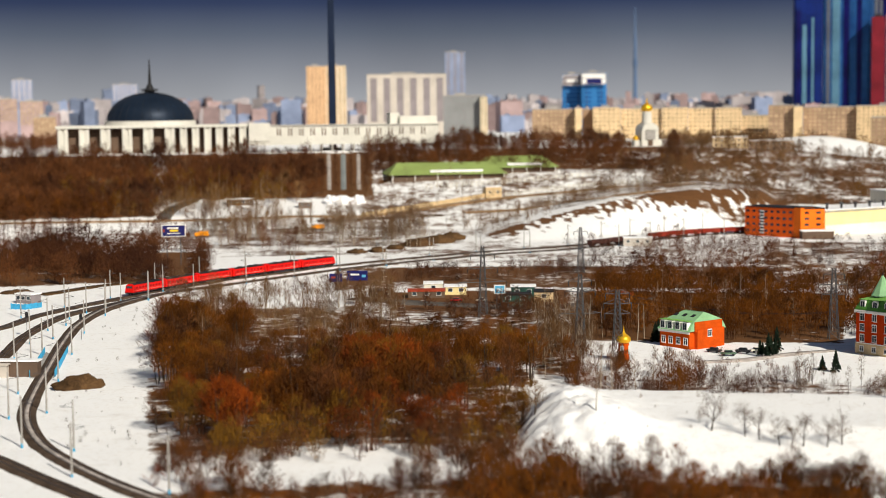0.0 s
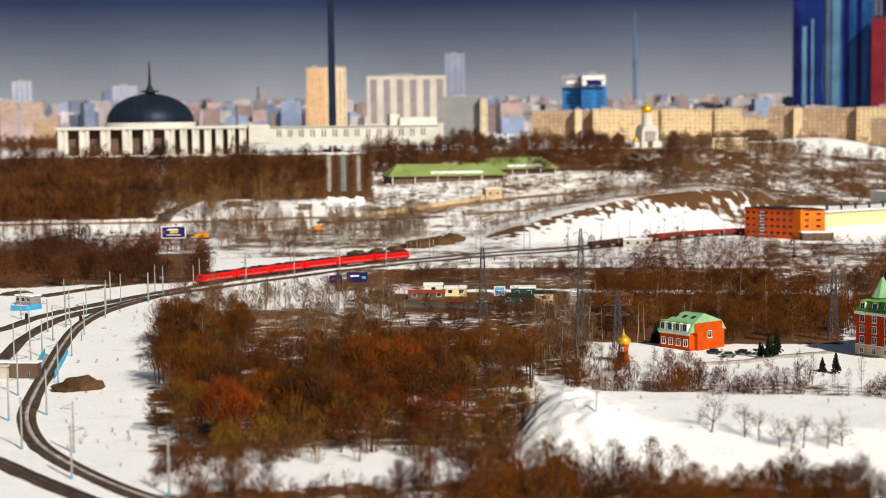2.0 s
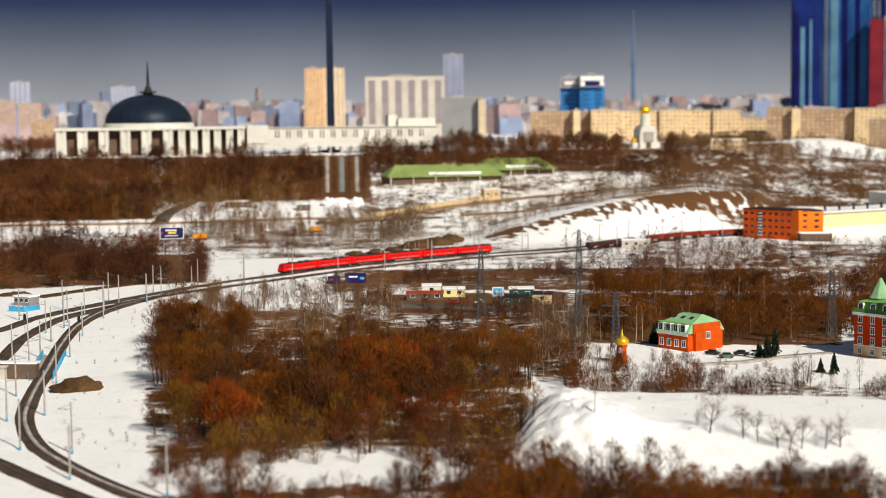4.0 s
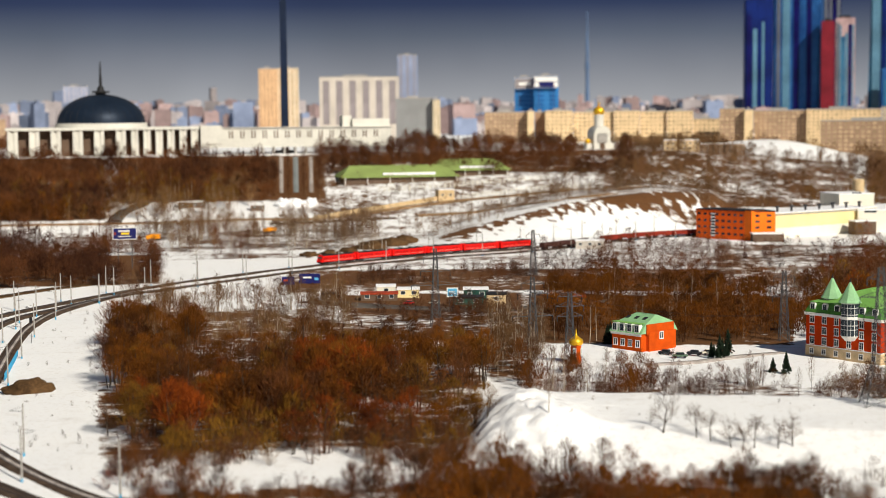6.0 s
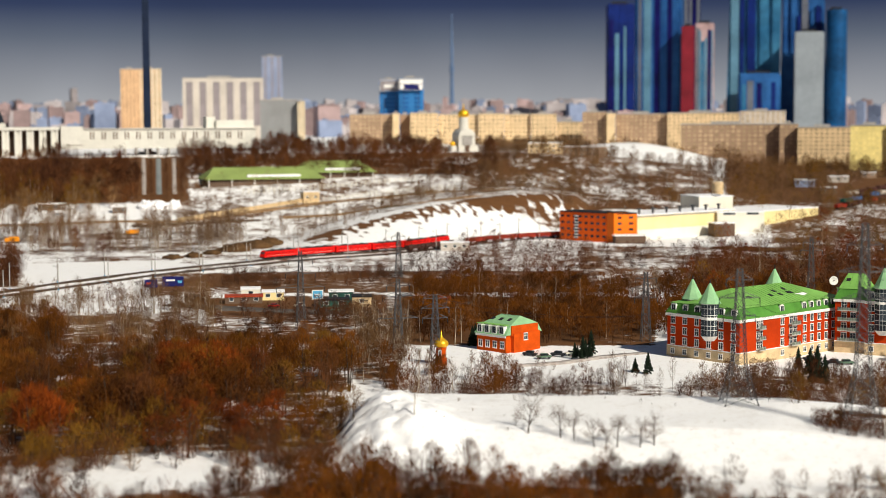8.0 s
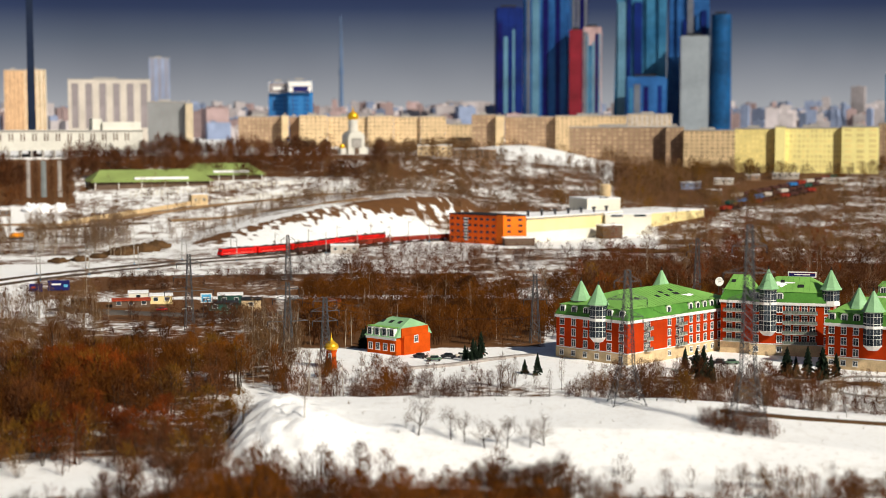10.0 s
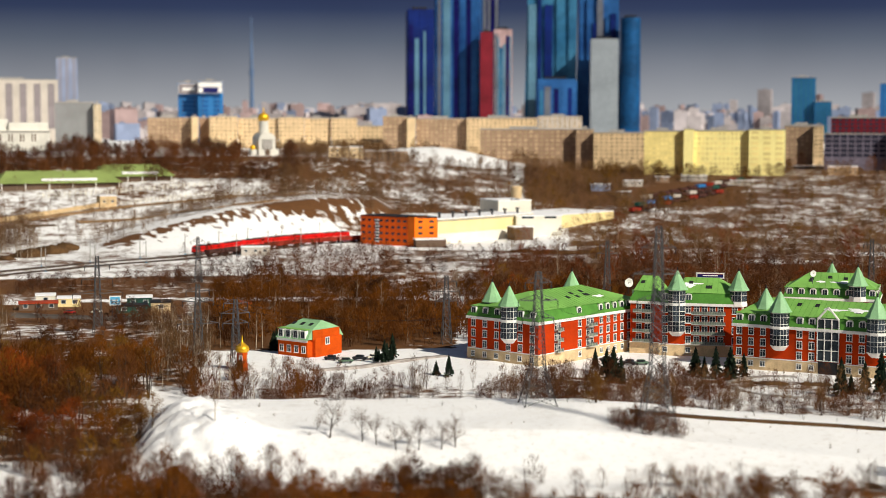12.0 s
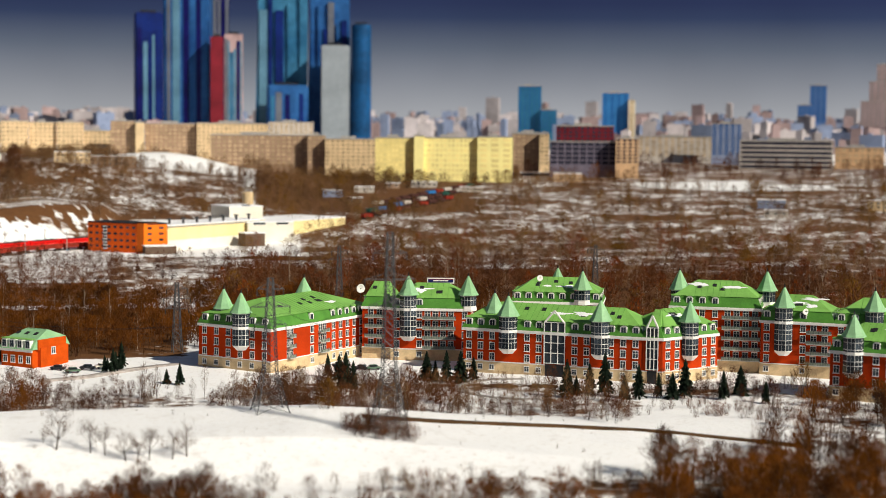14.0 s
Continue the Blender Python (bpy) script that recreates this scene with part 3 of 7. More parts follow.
SIGNBLUE = material("bright_blue_cladding", (0.03, 0.16, 0.40), 0.5, var=0.15, scale=0.05)
# YELLOW darkened for the office's left-facing wall: its shade put into the colour.
YELLOWSHADE = material("shaded_yellow_plaster", (0.85, 0.70, 0.28), 0.85, var=0.08, scale=0.05)
YELLOWWIN = material("yellow_tinted_window", (0.84, 0.70, 0.29), 0.4, var=0.1, rand=0.15)
SHELLGREY = material("bluish_raw_concrete", (0.16, 0.14, 0.19), 0.9, var=0.2, scale=0.1)
# Near-black panes paint the shade inside open floors.
SHELLSHADE = material("open_floor_shade", (0.03, 0.03, 0.05), 0.9, var=0.3)
# Haze over the far stepped towers, put into their blue.
HAZEBLUEDEEP = material("hazed_deep_blue_wall", (0.08, 0.16, 0.36), 0.8, var=0.2, scale=0.02)
CITYBLUE = material("city_blue_glass", (0.010, 0.062, 0.23), 0.45, 0.0, var=0.25, scale=0.01, fine=0.08, alt=(0.03, 0.13, 0.34))
CITYTEAL = material("city_teal_glass", (0.012, 0.10, 0.23), 0.45, 0.0, var=0.25, scale=0.01, fine=0.08, alt=(0.05, 0.19, 0.32))
DEEPTEAL = material("deep_teal_glass", (0.006, 0.06, 0.17), 0.45, 0.0, var=0.4, scale=0.015)
DEEPNAVY = material("navy_glass", (0.006, 0.006, 0.075), 0.35, 0.1, var=0.4, scale=0.02)
STRIPPALE = material("pale_teal_glass_strip", (0.09, 0.20, 0.29), 0.45, 0.0, var=0.2, scale=0.02)
STRIPGREY = material("grey_glass_strip", (0.11, 0.12, 0.15), 0.5, 0.0, var=0.2, scale=0.02)
ROSETOWER = material("rose_striped_panels", (0.40, 0.27, 0.27), 0.7, var=0.25, scale=0.04)
GREYTOWER = material("pale_grey_tower", (0.25, 0.28, 0.31), 0.6, var=0.12, scale=0.02)


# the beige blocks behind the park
tower_block("apartment_house", 3.9, 1720, 45.08, 30, 31.1, 71.13, TANSHADE, "apartment house of ten storeys, shade put into brown walls", 10, 10, WINDOWDIM, category="apartment house")
tower_block("apartment_house", 4.762, 1705, 7.06, 30, 31.22, 72.01, BEIGE, "long beige-brick apartment house of ten storeys", 0, 0, WINDOWDIM, category="apartment house")
tower_block("apartment_house", 5.085, 1720, 11.27, 30, 30.79, 70.76, TANSHADE, "apartment house of ten storeys, shade put into brown walls", 0, 0, WINDOWDIM, category="apartment house")
tower_block("apartment_house", 5.739, 1700, 28.14, 30, 31.09, 72.28, BEIGE, "long beige-brick apartment house of ten storeys", 10, 6, WINDOWDIM, category="apartment house")
tower_block("apartment_house", 6.927, 1705, 41.16, 30, 30.69, 70.75, BEIGE, "long beige-brick apartment house of ten storeys", 10, 9, WINDOWDIM, category="apartment house")
tower_block("apartment_house", 8.079, 1700, 26.38, 30, 30.55, 71.54, BEIGE, "long beige-brick apartment house of ten storeys", 10, 6, WINDOWDIM, category="apartment house")
tower_block("apartment_house", 8.995, 1705, 27.04, 30, 30.24, 70.68, BEIGE, "long beige-brick apartment house of ten storeys", 10, 6, WINDOWDIM, category="apartment house")
tower_block("apartment_house", 9.906, 1700, 26.38, 30, 30.17, 70.96, BEIGE, "long beige-brick apartment house of ten storeys", 10, 6, WINDOWDIM, category="apartment house")
tower_block("apartment_house", 10.812, 1705, 27.04, 30, 29.89, 62.65, BEIGE, "long beige-brick apartment house of ten storeys", 8, 6, WINDOWDIM, category="apartment house")
tower_block("apartment_house", 11.683, 1650, 25.03, 30, 33.25, 72.6, TANSHADE, "apartment house of ten storeys, shade put into brown walls", 10, 5, WINDOWDIM, category="apartment house")
tower_block("apartment_house", 12.24, 1640, 8.48, 30, 33.38, 71.31, BEIGE, "long beige-brick apartment house of ten storeys", 0, 0, WINDOWDIM, category="apartment house")
tower_block("apartment_house", 13.346, 1650, 54.05, 30, 32.98, 70.43, TANSHADE, "apartment house of ten storeys, shade put into brown walls", 10, 12, WINDOWDIM, category="apartment house")
tower_block("apartment_house", 15.399, 1640, 70.12, 28, 40.87, 71.19, BEIGE, "beige apartment house with bays of windows", 9, 16, WINDOWDIM, category="apartment house")
tower_block("apartment_house", 16.322, 1500, 87.93, 26, 34.14, 60.84, TANSHADE, "apartment house of seven storeys, shade put into brown walls", 7, 18, WINDOWDIM, category="apartment house")
tower_block("apartment_house", 17.413, 1800, 48.41, 26, 45.51, 73.15, PALEWALL, "pale apartment house with many bays", 9, 9, WINDOWDIM, category="apartment house")
tower_block("apartment_house", 18.293, 1490, 16.44, 24, 35.52, 60.94, TANSHADE, "apartment house of seven storeys, shade put into brown walls", 7, 4, WINDOWDIM, category="apartment house")
tower_block("apartment_house", 19.478, 1480, 45.93, 24, 33.83, 58.01, BEIGE, "beige apartment house of seven storeys", 7, 10, WINDOWDIM, category="apartment house")
# Left-facing front, its shade painted in as darker yellow.
tower_block("office_building", 21.021, 1410, 34.03, 40, 27.07, 60.05, YELLOWSHADE, "long bright yellow office building", 8, 10, YELLOWWIN, category="office")
tower_block("office_building", 21.864, 1404, 8.71, 40, 26.41, 62.02, YELLOW, "bright yellow stair tower of an office building", 0, 0, WINDOWDIM, category="office")
tower_block("office_building", 22.987, 1407, 48.52, 40, 26.48, 60.61, YELLOW, "long bright yellow office building", 8, 14, YELLOWWIN, category="office")
tower_block("office_building", 24.513, 1402, 29.97, 40, 25.95, 61.64, YELLOW, "bright yellow end wing of an office building", 8, 3, YELLOWWIN, category="office")
tower_block("apartment_house", 25.598, 1600, 28.14, 24, 33.85, 63.7, TANSHADE, "brown apartment house beside the yellow offices", 8, 6, WINDOWDIM, category="apartment house")
tower_block("apartment_house", 26.228, 1590, 9.32, 24, 34.17, 63.75, BEIGE, "beige end of an apartment house", 8, 2, WINDOWDIM, category="apartment house")
tower_block("apartment_tower", -4.352, 1900, 21.62, 24, 55.93, 123.28, PEACH, "tall peach and white apartment tower", 22, 5, PEACHWIN, category="apartment house")
tower_block("apartment_tower", -3.667, 1920, 24.5, 24, 55.53, 124.3, IVORY, "tall ivory apartment tower", 22, 5, PEACHWIN, category="apartment house")
tower_block("apartment_tower", -1.205, 2000, 96.55, 30, 54.0, 115.54, PALEWALL, "pale slab tower with grey upright bays", 1, 6, BAYGREY, category="apartment house", wx=0.5, wz=0.86)
tower_block("apartment_tower", 0.482, 2600, 31.38, 30, 54.64, 162.97, HAZEBLUE, "slender bluish tower with a rounded top", 24, 3, BAYGREY, category="apartment house")
tower_block("hotel", 0.708, 1560, 34.97, 30, 45.2, 84.74, GREYSLAB, "grey-green ribbed slab block", 14, 12, BAYGREY, category="apartment house")
tower_block("hotel", 1.475, 1550, 6.95, 30, 44.08, 83.37, IVORY, "ivory balcony end of a slab block", 14, 2, WINDOWDIM, category="apartment house")
tower_block("office_building", 4.562, 1950, 24.88, 34, 72.38, 112.24, SIGNBLUE, "bright blue office block with a grey crown", 8, 1, BLUEGLASS, category="office", wx=0.7)
tower_block("office_building", 5.304, 1930, 28.62, 34, 72.09, 113.46, SIGNBLUE, "blue and white office block with a framed crown", 8, 2, BLUEGLASS, category="office", wx=0.55)
tower_block("apartment_house", -14.75, 2300, 23.79, 24, 63.17, 92.85, HAZEROSE, "slab block of city flats, haze put into its colour", 12, 6, WINDOWDIM, category="apartment house")
tower_block("apartment_house", -14.005, 2200, 29.59, 24, 58.01, 88.7, HAZEROSE, "slab block of city flats, haze put into its colour", 12, 6, WINDOWDIM, category="apartment house")
tower_block("apartment_house", -14.294, 2900, 34.0, 24, 70.75, 131.26, HAZEBLUE, "twin tower far away, haze in its bluish colour", 20, 4, HAZEPALE, category="apartment house")
tower_block("apartment_house", -13.58, 1750, 22.93, 24, 52.72, 68.46, TANSHADE, "low beige house behind bare trees", 6, 6, WINDOWDIM, category="apartment house")
tower_block("apartment_house", -10.877, 3000, 44.48, 24, 73.9, 124.26, HAZEBLUE, "wide office block far away, haze in its bluish colour", 12, 6, HAZEPALE, category="apartment house")
tower_block("office_tower", 25.702, 2500, 35.34, 30, 65.29, 132.81, TEAL, "teal glass office tower", 20, 5, BLUEGLASS, category="office")
tower_block("office_tower", 26.356, 2490, 24.9, 30, 63.03, 97.09, TEAL, "teal glass office block", 10, 5, BLUEGLASS, category="office")
tower_block("office_tower", 28.669, 2400, 38.07, 30, 60.14, 121.46, SIGNBLUE, "blue glass office tower with a round crown", 18, 4, BLUEGLASS, category="office")
tower_block("office_tower", 29.235, 2390, 9.89, 30, 58.79, 110.86, IVORY, "white side core of an office tower", 18, 1, WINDOWDIM, category="apartment house")
tower_block("building_shell", 27.578, 1500, 60.0, 40, 36.84, 57.39, SHELLGREY, "half-built grey concrete frame with open floors", 5, 9, SHELLSHADE, category="building site", wx=0.8, wz=0.7)
tower_block("scaffold_netting", 27.636, 1503, 52.35, 34, 57.38, 71.77, MAROON, "maroon netting round the upper floors of a building site", 4, 10, SHELLSHADE, category="building site")
tower_block("building_shell", 29.1, 1490, 20.55, 30, 38.55, 60.94, PEACH, "half-built orange brick block", 7, 4, SHELLSHADE, category="building site")
tower_block("apartment_house", 25.731, 1650, 36.41, 24, 32.93, 64.64, TANSHADE, "brown apartment house beside a building site", 8, 7, WINDOWDIM, category="apartment house")
tower_block("apartment_house", 30.766, 1900, 86.48, 24, 38.35, 60.96, PALEWALL, "pale low apartment house with flat roof", 6, 12, WINDOWDIM, category="apartment house")
tower_block("apartment_house", 32.492, 1850, 33.17, 26, 41.75, 76.16, HAZEBLUE, "dark bluish apartment block", 10, 5, BLUEGLASS, category="apartment house")
tower_block("car_park", 34.502, 1700, 92.62, 40, 30.48, 59.08, PALEWALL, "open multi-storey car park with pale floor bands", 6, 1, SHELLSHADE, category="car park", wx=0.97, wz=0.6)
tower_block("apartment_house", 36.937, 1760, 49.77, 30, 36.09, 52.51, PEACH, "low peach-coloured hall beside the car park", 3, 8, WINDOWDIM, category="apartment house")
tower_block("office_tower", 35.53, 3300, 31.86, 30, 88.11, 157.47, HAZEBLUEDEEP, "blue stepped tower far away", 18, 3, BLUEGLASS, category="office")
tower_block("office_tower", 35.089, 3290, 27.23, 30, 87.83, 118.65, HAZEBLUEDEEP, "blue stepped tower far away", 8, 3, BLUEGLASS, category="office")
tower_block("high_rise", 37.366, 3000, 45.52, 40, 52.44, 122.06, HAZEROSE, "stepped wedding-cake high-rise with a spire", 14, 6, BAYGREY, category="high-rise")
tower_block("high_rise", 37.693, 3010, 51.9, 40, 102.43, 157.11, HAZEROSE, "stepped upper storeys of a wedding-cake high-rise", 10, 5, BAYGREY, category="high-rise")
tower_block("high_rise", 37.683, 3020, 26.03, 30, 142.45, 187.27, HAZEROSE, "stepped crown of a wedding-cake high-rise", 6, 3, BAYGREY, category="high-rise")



def glass_tower(az, d, w, dep, z0, z1, wall, label, shape="slab", turn=0.0):
    """A skyscraper with storey bands and upright fins as parts."""
    t = thing("skyscraper", place(az, d, z0, turn), label, "skyscraper", "business-district towers")
    h = z1 - z0
    bm = bmesh.new()
    if shape == "round":
        cone(bm, 0, dep / 2, -10, h, w / 2, w / 2 * 0.94, 28)
    elif shape == "taper":
        v = [bm.verts.new(p) for p in ((-w / 2, 0, -10), (w / 2, 0, -10), (w / 2, dep, -10), (-w / 2, dep, -10), (-w * 0.42, dep * 0.1, h), (w * 0.42, dep * 0.1, h * 0.96), (w * 0.42, dep * 0.9, h * 0.96), (-w * 0.42, dep * 0.9, h))]
        for q in ((3, 2, 1, 0), (4, 5, 6, 7), (0, 1, 5, 4), (1, 2, 6, 5), (2, 3, 7, 6), (3, 0, 4, 7)):
            bm.faces.new([v[i] for i in q])
    else:
        box(bm, -w / 2, 0, -10, w / 2, dep, h, bevel=w * 0.04)
    part("curtain_wall", bm, wall, t)
    if shape == "slab":
        first = part("floor_band", boxes((-w / 2 - 0.25, -0.35, 0, w / 2 + 0.25, dep + 0.35, 0.8)), wall, t)
        for i in range(1, int(h / 11)):
            o = obj("floor_band", first.data, None, t)
            o.matrix_basis = Matrix.Translation((0, 0, i * 11.0))
    if shape != "round":
        r = random.Random(int(az * 100 + w))
        top = h * (0.93 if shape == "taper" else 1.0)
        x = -0.42 * w
        while x < 0.36 * w and wall not in (MAROON, GREYTOWER):
            sw = r.uniform(0.06, 0.16) * w
            part("glass_strip", boxes((x, -1.6 if shape == "taper" else -0.9, 0, x + sw, dep * 0.12, top * r.uniform(0.75, 0.99))), r.choice((wall, DEEPBLUE, DEEPNAVY, STRIPPALE, wall, STRIPGREY, CITYTEAL)), t)
            x += sw + r.uniform(0.02, 0.08) * w
    part("crown", boxes((-w * 0.3, dep * 0.25, h * 0.95, w * 0.25, dep * 0.7, h + 4)), DARK, t)
    return t


# the business district
glass_tower(12.563, 2750, 45.52, 40, 55.97, 252.86, DEEPBLUE, "deep blue glass skyscraper with a dark unfinished top", "slab", 4)
glass_tower(13.819, 2780, 76.69, 60, 55.83, 325.24, CITYBLUE, "broad blue glass skyscraper with pale strips", "slab", -6)
glass_tower(14.917, 2850, 35.38, 45, 55.49, 360.23, DEEPNAVY, "dark navy glass skyscraper behind others", "slab", 0)
glass_tower(14.85, 2740, 21.0, 30, 56.05, 214.79, MAROON, "dark red clad skyscraper", "slab", 0)
glass_tower(15.42, 2740, 31.0, 30, 56.06, 219.34, ROSETOWER, "rose and white striped skyscraper", "slab", 0)
glass_tower(17.065, 2800, 88.83, 50, 55.79, 344.93, CITYTEAL, "tall teal glass skyscraper with a slanting top", "taper", 0)
glass_tower(17.298, 2730, 67.78, 40, 56.16, 137.01, CITYBLUE, "lower blue glass office tower", "slab", 3)
glass_tower(18.734, 2810, 77.52, 50, 55.79, 307.37, CITYBLUE, "tall blue glass skyscraper", "taper", 0)
glass_tower(18.927, 2740, 47.24, 40, 56.15, 203.69, GREYTOWER, "pale grey skyscraper with narrow floor bands", "slab", 0)
glass_tower(19.824, 2760, 35.21, 40, 56.09, 239.64, DEEPTEAL, "slim dark teal skyscraper", "round", 0)


# the far city: hundreds of low and tall houses to the horizon
def far_city():
    r = random.Random(11)
    # Haze goes into the wall colours of these far houses.
    for mat, lab, n, seed in ((HAZEPALE, "distant apartment blocks, haze painted in as pale walls", 900, 1), (HAZEBLUE, "distant apartment blocks, haze painted in as bluish walls", 800, 2), (HAZEROSE, "distant apartment blocks, haze painted in as rosy walls", 600, 3)):
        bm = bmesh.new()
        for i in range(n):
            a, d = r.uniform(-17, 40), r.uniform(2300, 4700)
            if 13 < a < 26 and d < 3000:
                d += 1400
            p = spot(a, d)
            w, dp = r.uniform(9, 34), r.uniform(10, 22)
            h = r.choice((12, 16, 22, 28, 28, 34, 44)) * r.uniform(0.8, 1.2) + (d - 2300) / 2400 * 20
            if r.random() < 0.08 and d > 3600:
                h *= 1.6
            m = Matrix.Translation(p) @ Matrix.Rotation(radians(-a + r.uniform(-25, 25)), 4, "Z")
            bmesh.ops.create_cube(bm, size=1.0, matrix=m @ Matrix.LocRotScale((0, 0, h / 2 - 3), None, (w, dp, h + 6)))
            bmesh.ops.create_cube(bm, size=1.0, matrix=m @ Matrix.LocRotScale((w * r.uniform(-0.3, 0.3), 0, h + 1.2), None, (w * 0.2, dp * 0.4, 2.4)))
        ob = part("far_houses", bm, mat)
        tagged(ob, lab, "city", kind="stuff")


far_city()

# ---- the green-roofed housing estate ----
PLINTH, FLOOR = 3.2, 3.0


def shared(name, cache, key, make, mat, parent, m, label=""):
    """A part whose mesh is made once and shared by all its alike."""
    if key not in cache:
        bm = make()
        me = bpy.data.meshes.new(name)
        bmesh.ops.recalc_face_normals(bm, faces=bm.faces)
        bm.to_mesh(me)
        bm.free()
        me.materials.append(mat)
        cache[key] = me
    ob = obj(name, cache[key], None, parent, label)
    ob.matrix_basis = m
    return ob


CACHE = {}


def window(parent, m, w=1.4, h=1.85):
    """White frame with cross bars, standing 8 cm proud, and a dark pane with its sill."""
    fr = shared("window_frame", CACHE, ("frame", w, h), lambda: boxes((-w / 2 - 0.13, -0.1, -h / 2 - 0.13, w / 2 + 0.13, 0, -h / 2), (-w / 2 - 0.13, -0.1, h / 2, w / 2 + 0.13, 0, h / 2 + 0.22), (-w / 2 - 0.13, -0.1, -h / 2, -w / 2, 0, h / 2), (w / 2, -0.1, -h / 2, w / 2 + 0.13, 0, h / 2), (-0.05, -0.07, -h / 2, 0.05, 0, h / 2), (-w / 2, -0.065, h * 0.15, w / 2, 0, h * 0.15 + 0.08), (-w / 2 - 0.22, -0.2, -h / 2 - 0.25, w / 2 + 0.22, 0, -h / 2 - 0.13)), WHITE, parent, m)
    shared("pane", CACHE, ("pane", w, h), lambda: boxes((-w / 2, -0.03, -h / 2, w / 2, 0.02, h / 2)), GLASS, fr, Matrix())
    return fr


def dormer(parent, m):
    """An arched white dormer window with a small green roof."""
    def body():
        bm = bmesh.new()
        pts = [(-1.0, 0.0), (1.0, 0.0), (1.0, 1.8)] + [(1.0 * math.cos(a), 1.8 + 0.85 * math.sin(a)) for a in np.linspace(0.3, math.pi - 0.3, 7)] + [(-1.0, 1.8)]
        f = [bm.verts.new((x, -0.1, z)) for x, z in pts]
        b = [bm.verts.new((x, 2.2, z)) for x, z in pts]
        bm.faces.new(f)
        bm.faces.new(b[::-1])
        for i in range(len(pts)):
            j = (i + 1) % len(pts)
            bm.faces.new((f[i], b[i], b[j], f[j]))
        return bm
    d = shared("dormer", CACHE, "dormer", body, WHITE, parent, m)
    shared("pane", CACHE, "dormer_pane", lambda: boxes((-0.66, -0.14, 0.3, -0.05, -0.09, 2.2), (0.05, -0.14, 0.3, 0.66, -0.09, 2.2)), GLASS, d, Matrix())
    shared("dormer_roof", CACHE, "dormer_roof", lambda: boxes((-1.15, -0.2, 2.66, 1.15, 2.4, 2.82)), ROOF, d, Matrix())


def skylight(parent, m):
    fr = shared("skylight", CACHE, "skylight", lambda: boxes((-0.6, -0.75, 0, 0.6, 0.75, 0.14)), DARK, parent, m)
    return fr


def dish(p, r=1.3, az=0.0):
    t = thing("satellite_dish", Matrix.Translation(p) @ Matrix.Rotation(az, 4, "Z"), "white round satellite dish on a green roof", "satellite dish")
    bm = bmesh.new()
    rings = []
    for k in range(4):
        q = k / 3
        rings.append([bm.verts.new((r * q * math.cos(a), -0.35 * q * q * r - 0.25 + 0.35 * r, r + r * q * math.sin(a) + 0.6)) for a in np.linspace(0, 2 * math.pi, 20, endpoint=False)])
    for k in range(3):
        for i in range(20):
            bm.faces.new((rings[k][i], rings[k][(i + 1) % 20], rings[k + 1][(i + 1) % 20], rings[k + 1][i]))
    bmesh.ops.remove_doubles(bm, verts=bm.verts, dist=0.001)
    d = part("reflector", bm, WHITE, t, smooth=True)
    sm = d.modifiers.new("thick", "SOLIDIFY")
    sm.thickness = 0.06
    bm = bmesh.new()
    rod(bm, (0, 0.2, -1.5), (0, 0.2, r + 0.6), 0.09, 6)
    rod(bm, (0, 0.2, r + 0.6), (0, -r * 1.0, r + 0.8), 0.05, 4)
    part("mast", bm, STEEL, t)


def turret(house, x, y, ze, base=None, r=2.6, drum=4.4, tip=5.2):
    """Eight-sided glazed bay with a pointed pale-green roof; base: where the bay starts, None for the roof only."""
    floors = 1 if base is None else max(1, round((ze + drum - base) / 3.05))
    lo = ze + drum - 0.35 - floors * 3.05 if base is not None else ze - 0.2
    tu = part("turret", cone(bmesh.new(), x, y, lo, ze + drum, r, r, 8, radians(22.5)), WHITE, house, "white glazed bay turret")
    if base is not None:
        part("turret_foot", cone(bmesh.new(), x, y, lo - 1.3, lo - 0.002, r * 0.55, r * 1.02, 8, radians(22.5)), WHITE, tu)
    part("turret_band", cone(bmesh.new(), x, y, ze - 0.3, ze + 0.5, r * 1.06, r * 1.06, 8, radians(22.5)), WHITE, tu)
    apo = r * math.cos(radians(22.5)) + 0.03
    for k in range(8):
        a = radians(45 * k)
        for j in range(floors):
            zc = ze + drum - 1.75 - j * 3.05
            m = Matrix.Translation((x + apo * math.cos(a), y + apo * math.sin(a), zc)) @ Matrix.Rotation(a + math.pi / 2, 4, "Z")
            shared("pane", CACHE, ("turret_pane", r), lambda: boxes((-r * 0.35, -0.05, -1.45, -0.06, 0.04, 0.25), (0.06, -0.05, -1.45, r * 0.35, 0.04, 0.25), (-r * 0.35, -0.05, 0.4, -0.06, 0.04, 1.4), (0.06, -0.05, 0.4, r * 0.35, 0.04, 1.4)), GLASS, tu, m)
    rf = part("turret_roof", cone(cone(bmesh.new(), x, y, ze + drum + 0.7, ze + drum + 0.7 + tip, r * 1.1, 0.12, 8, radians(22.5)), x, y, ze + drum, ze + drum + 0.7, r * 1.3, r * 1.1, 8, radians(22.5)), ROOFPALE, house, "pale green pointed turret roof")
    bm = cone(bmesh.new(), x, y, ze + drum + tip + 0.4, ze + drum + tip + 1.5, 0.28, 0.12, 6)
    part("finial", bm, DARK, rf)


BALSLAB = material("grey_balcony_slab", (0.40, 0.39, 0.35), 0.8, var=0.15, scale=0.5)
BALPANEL = material("grey_green_panel", (0.20, 0.23, 0.19), 0.7, var=0.2, scale=0.5)


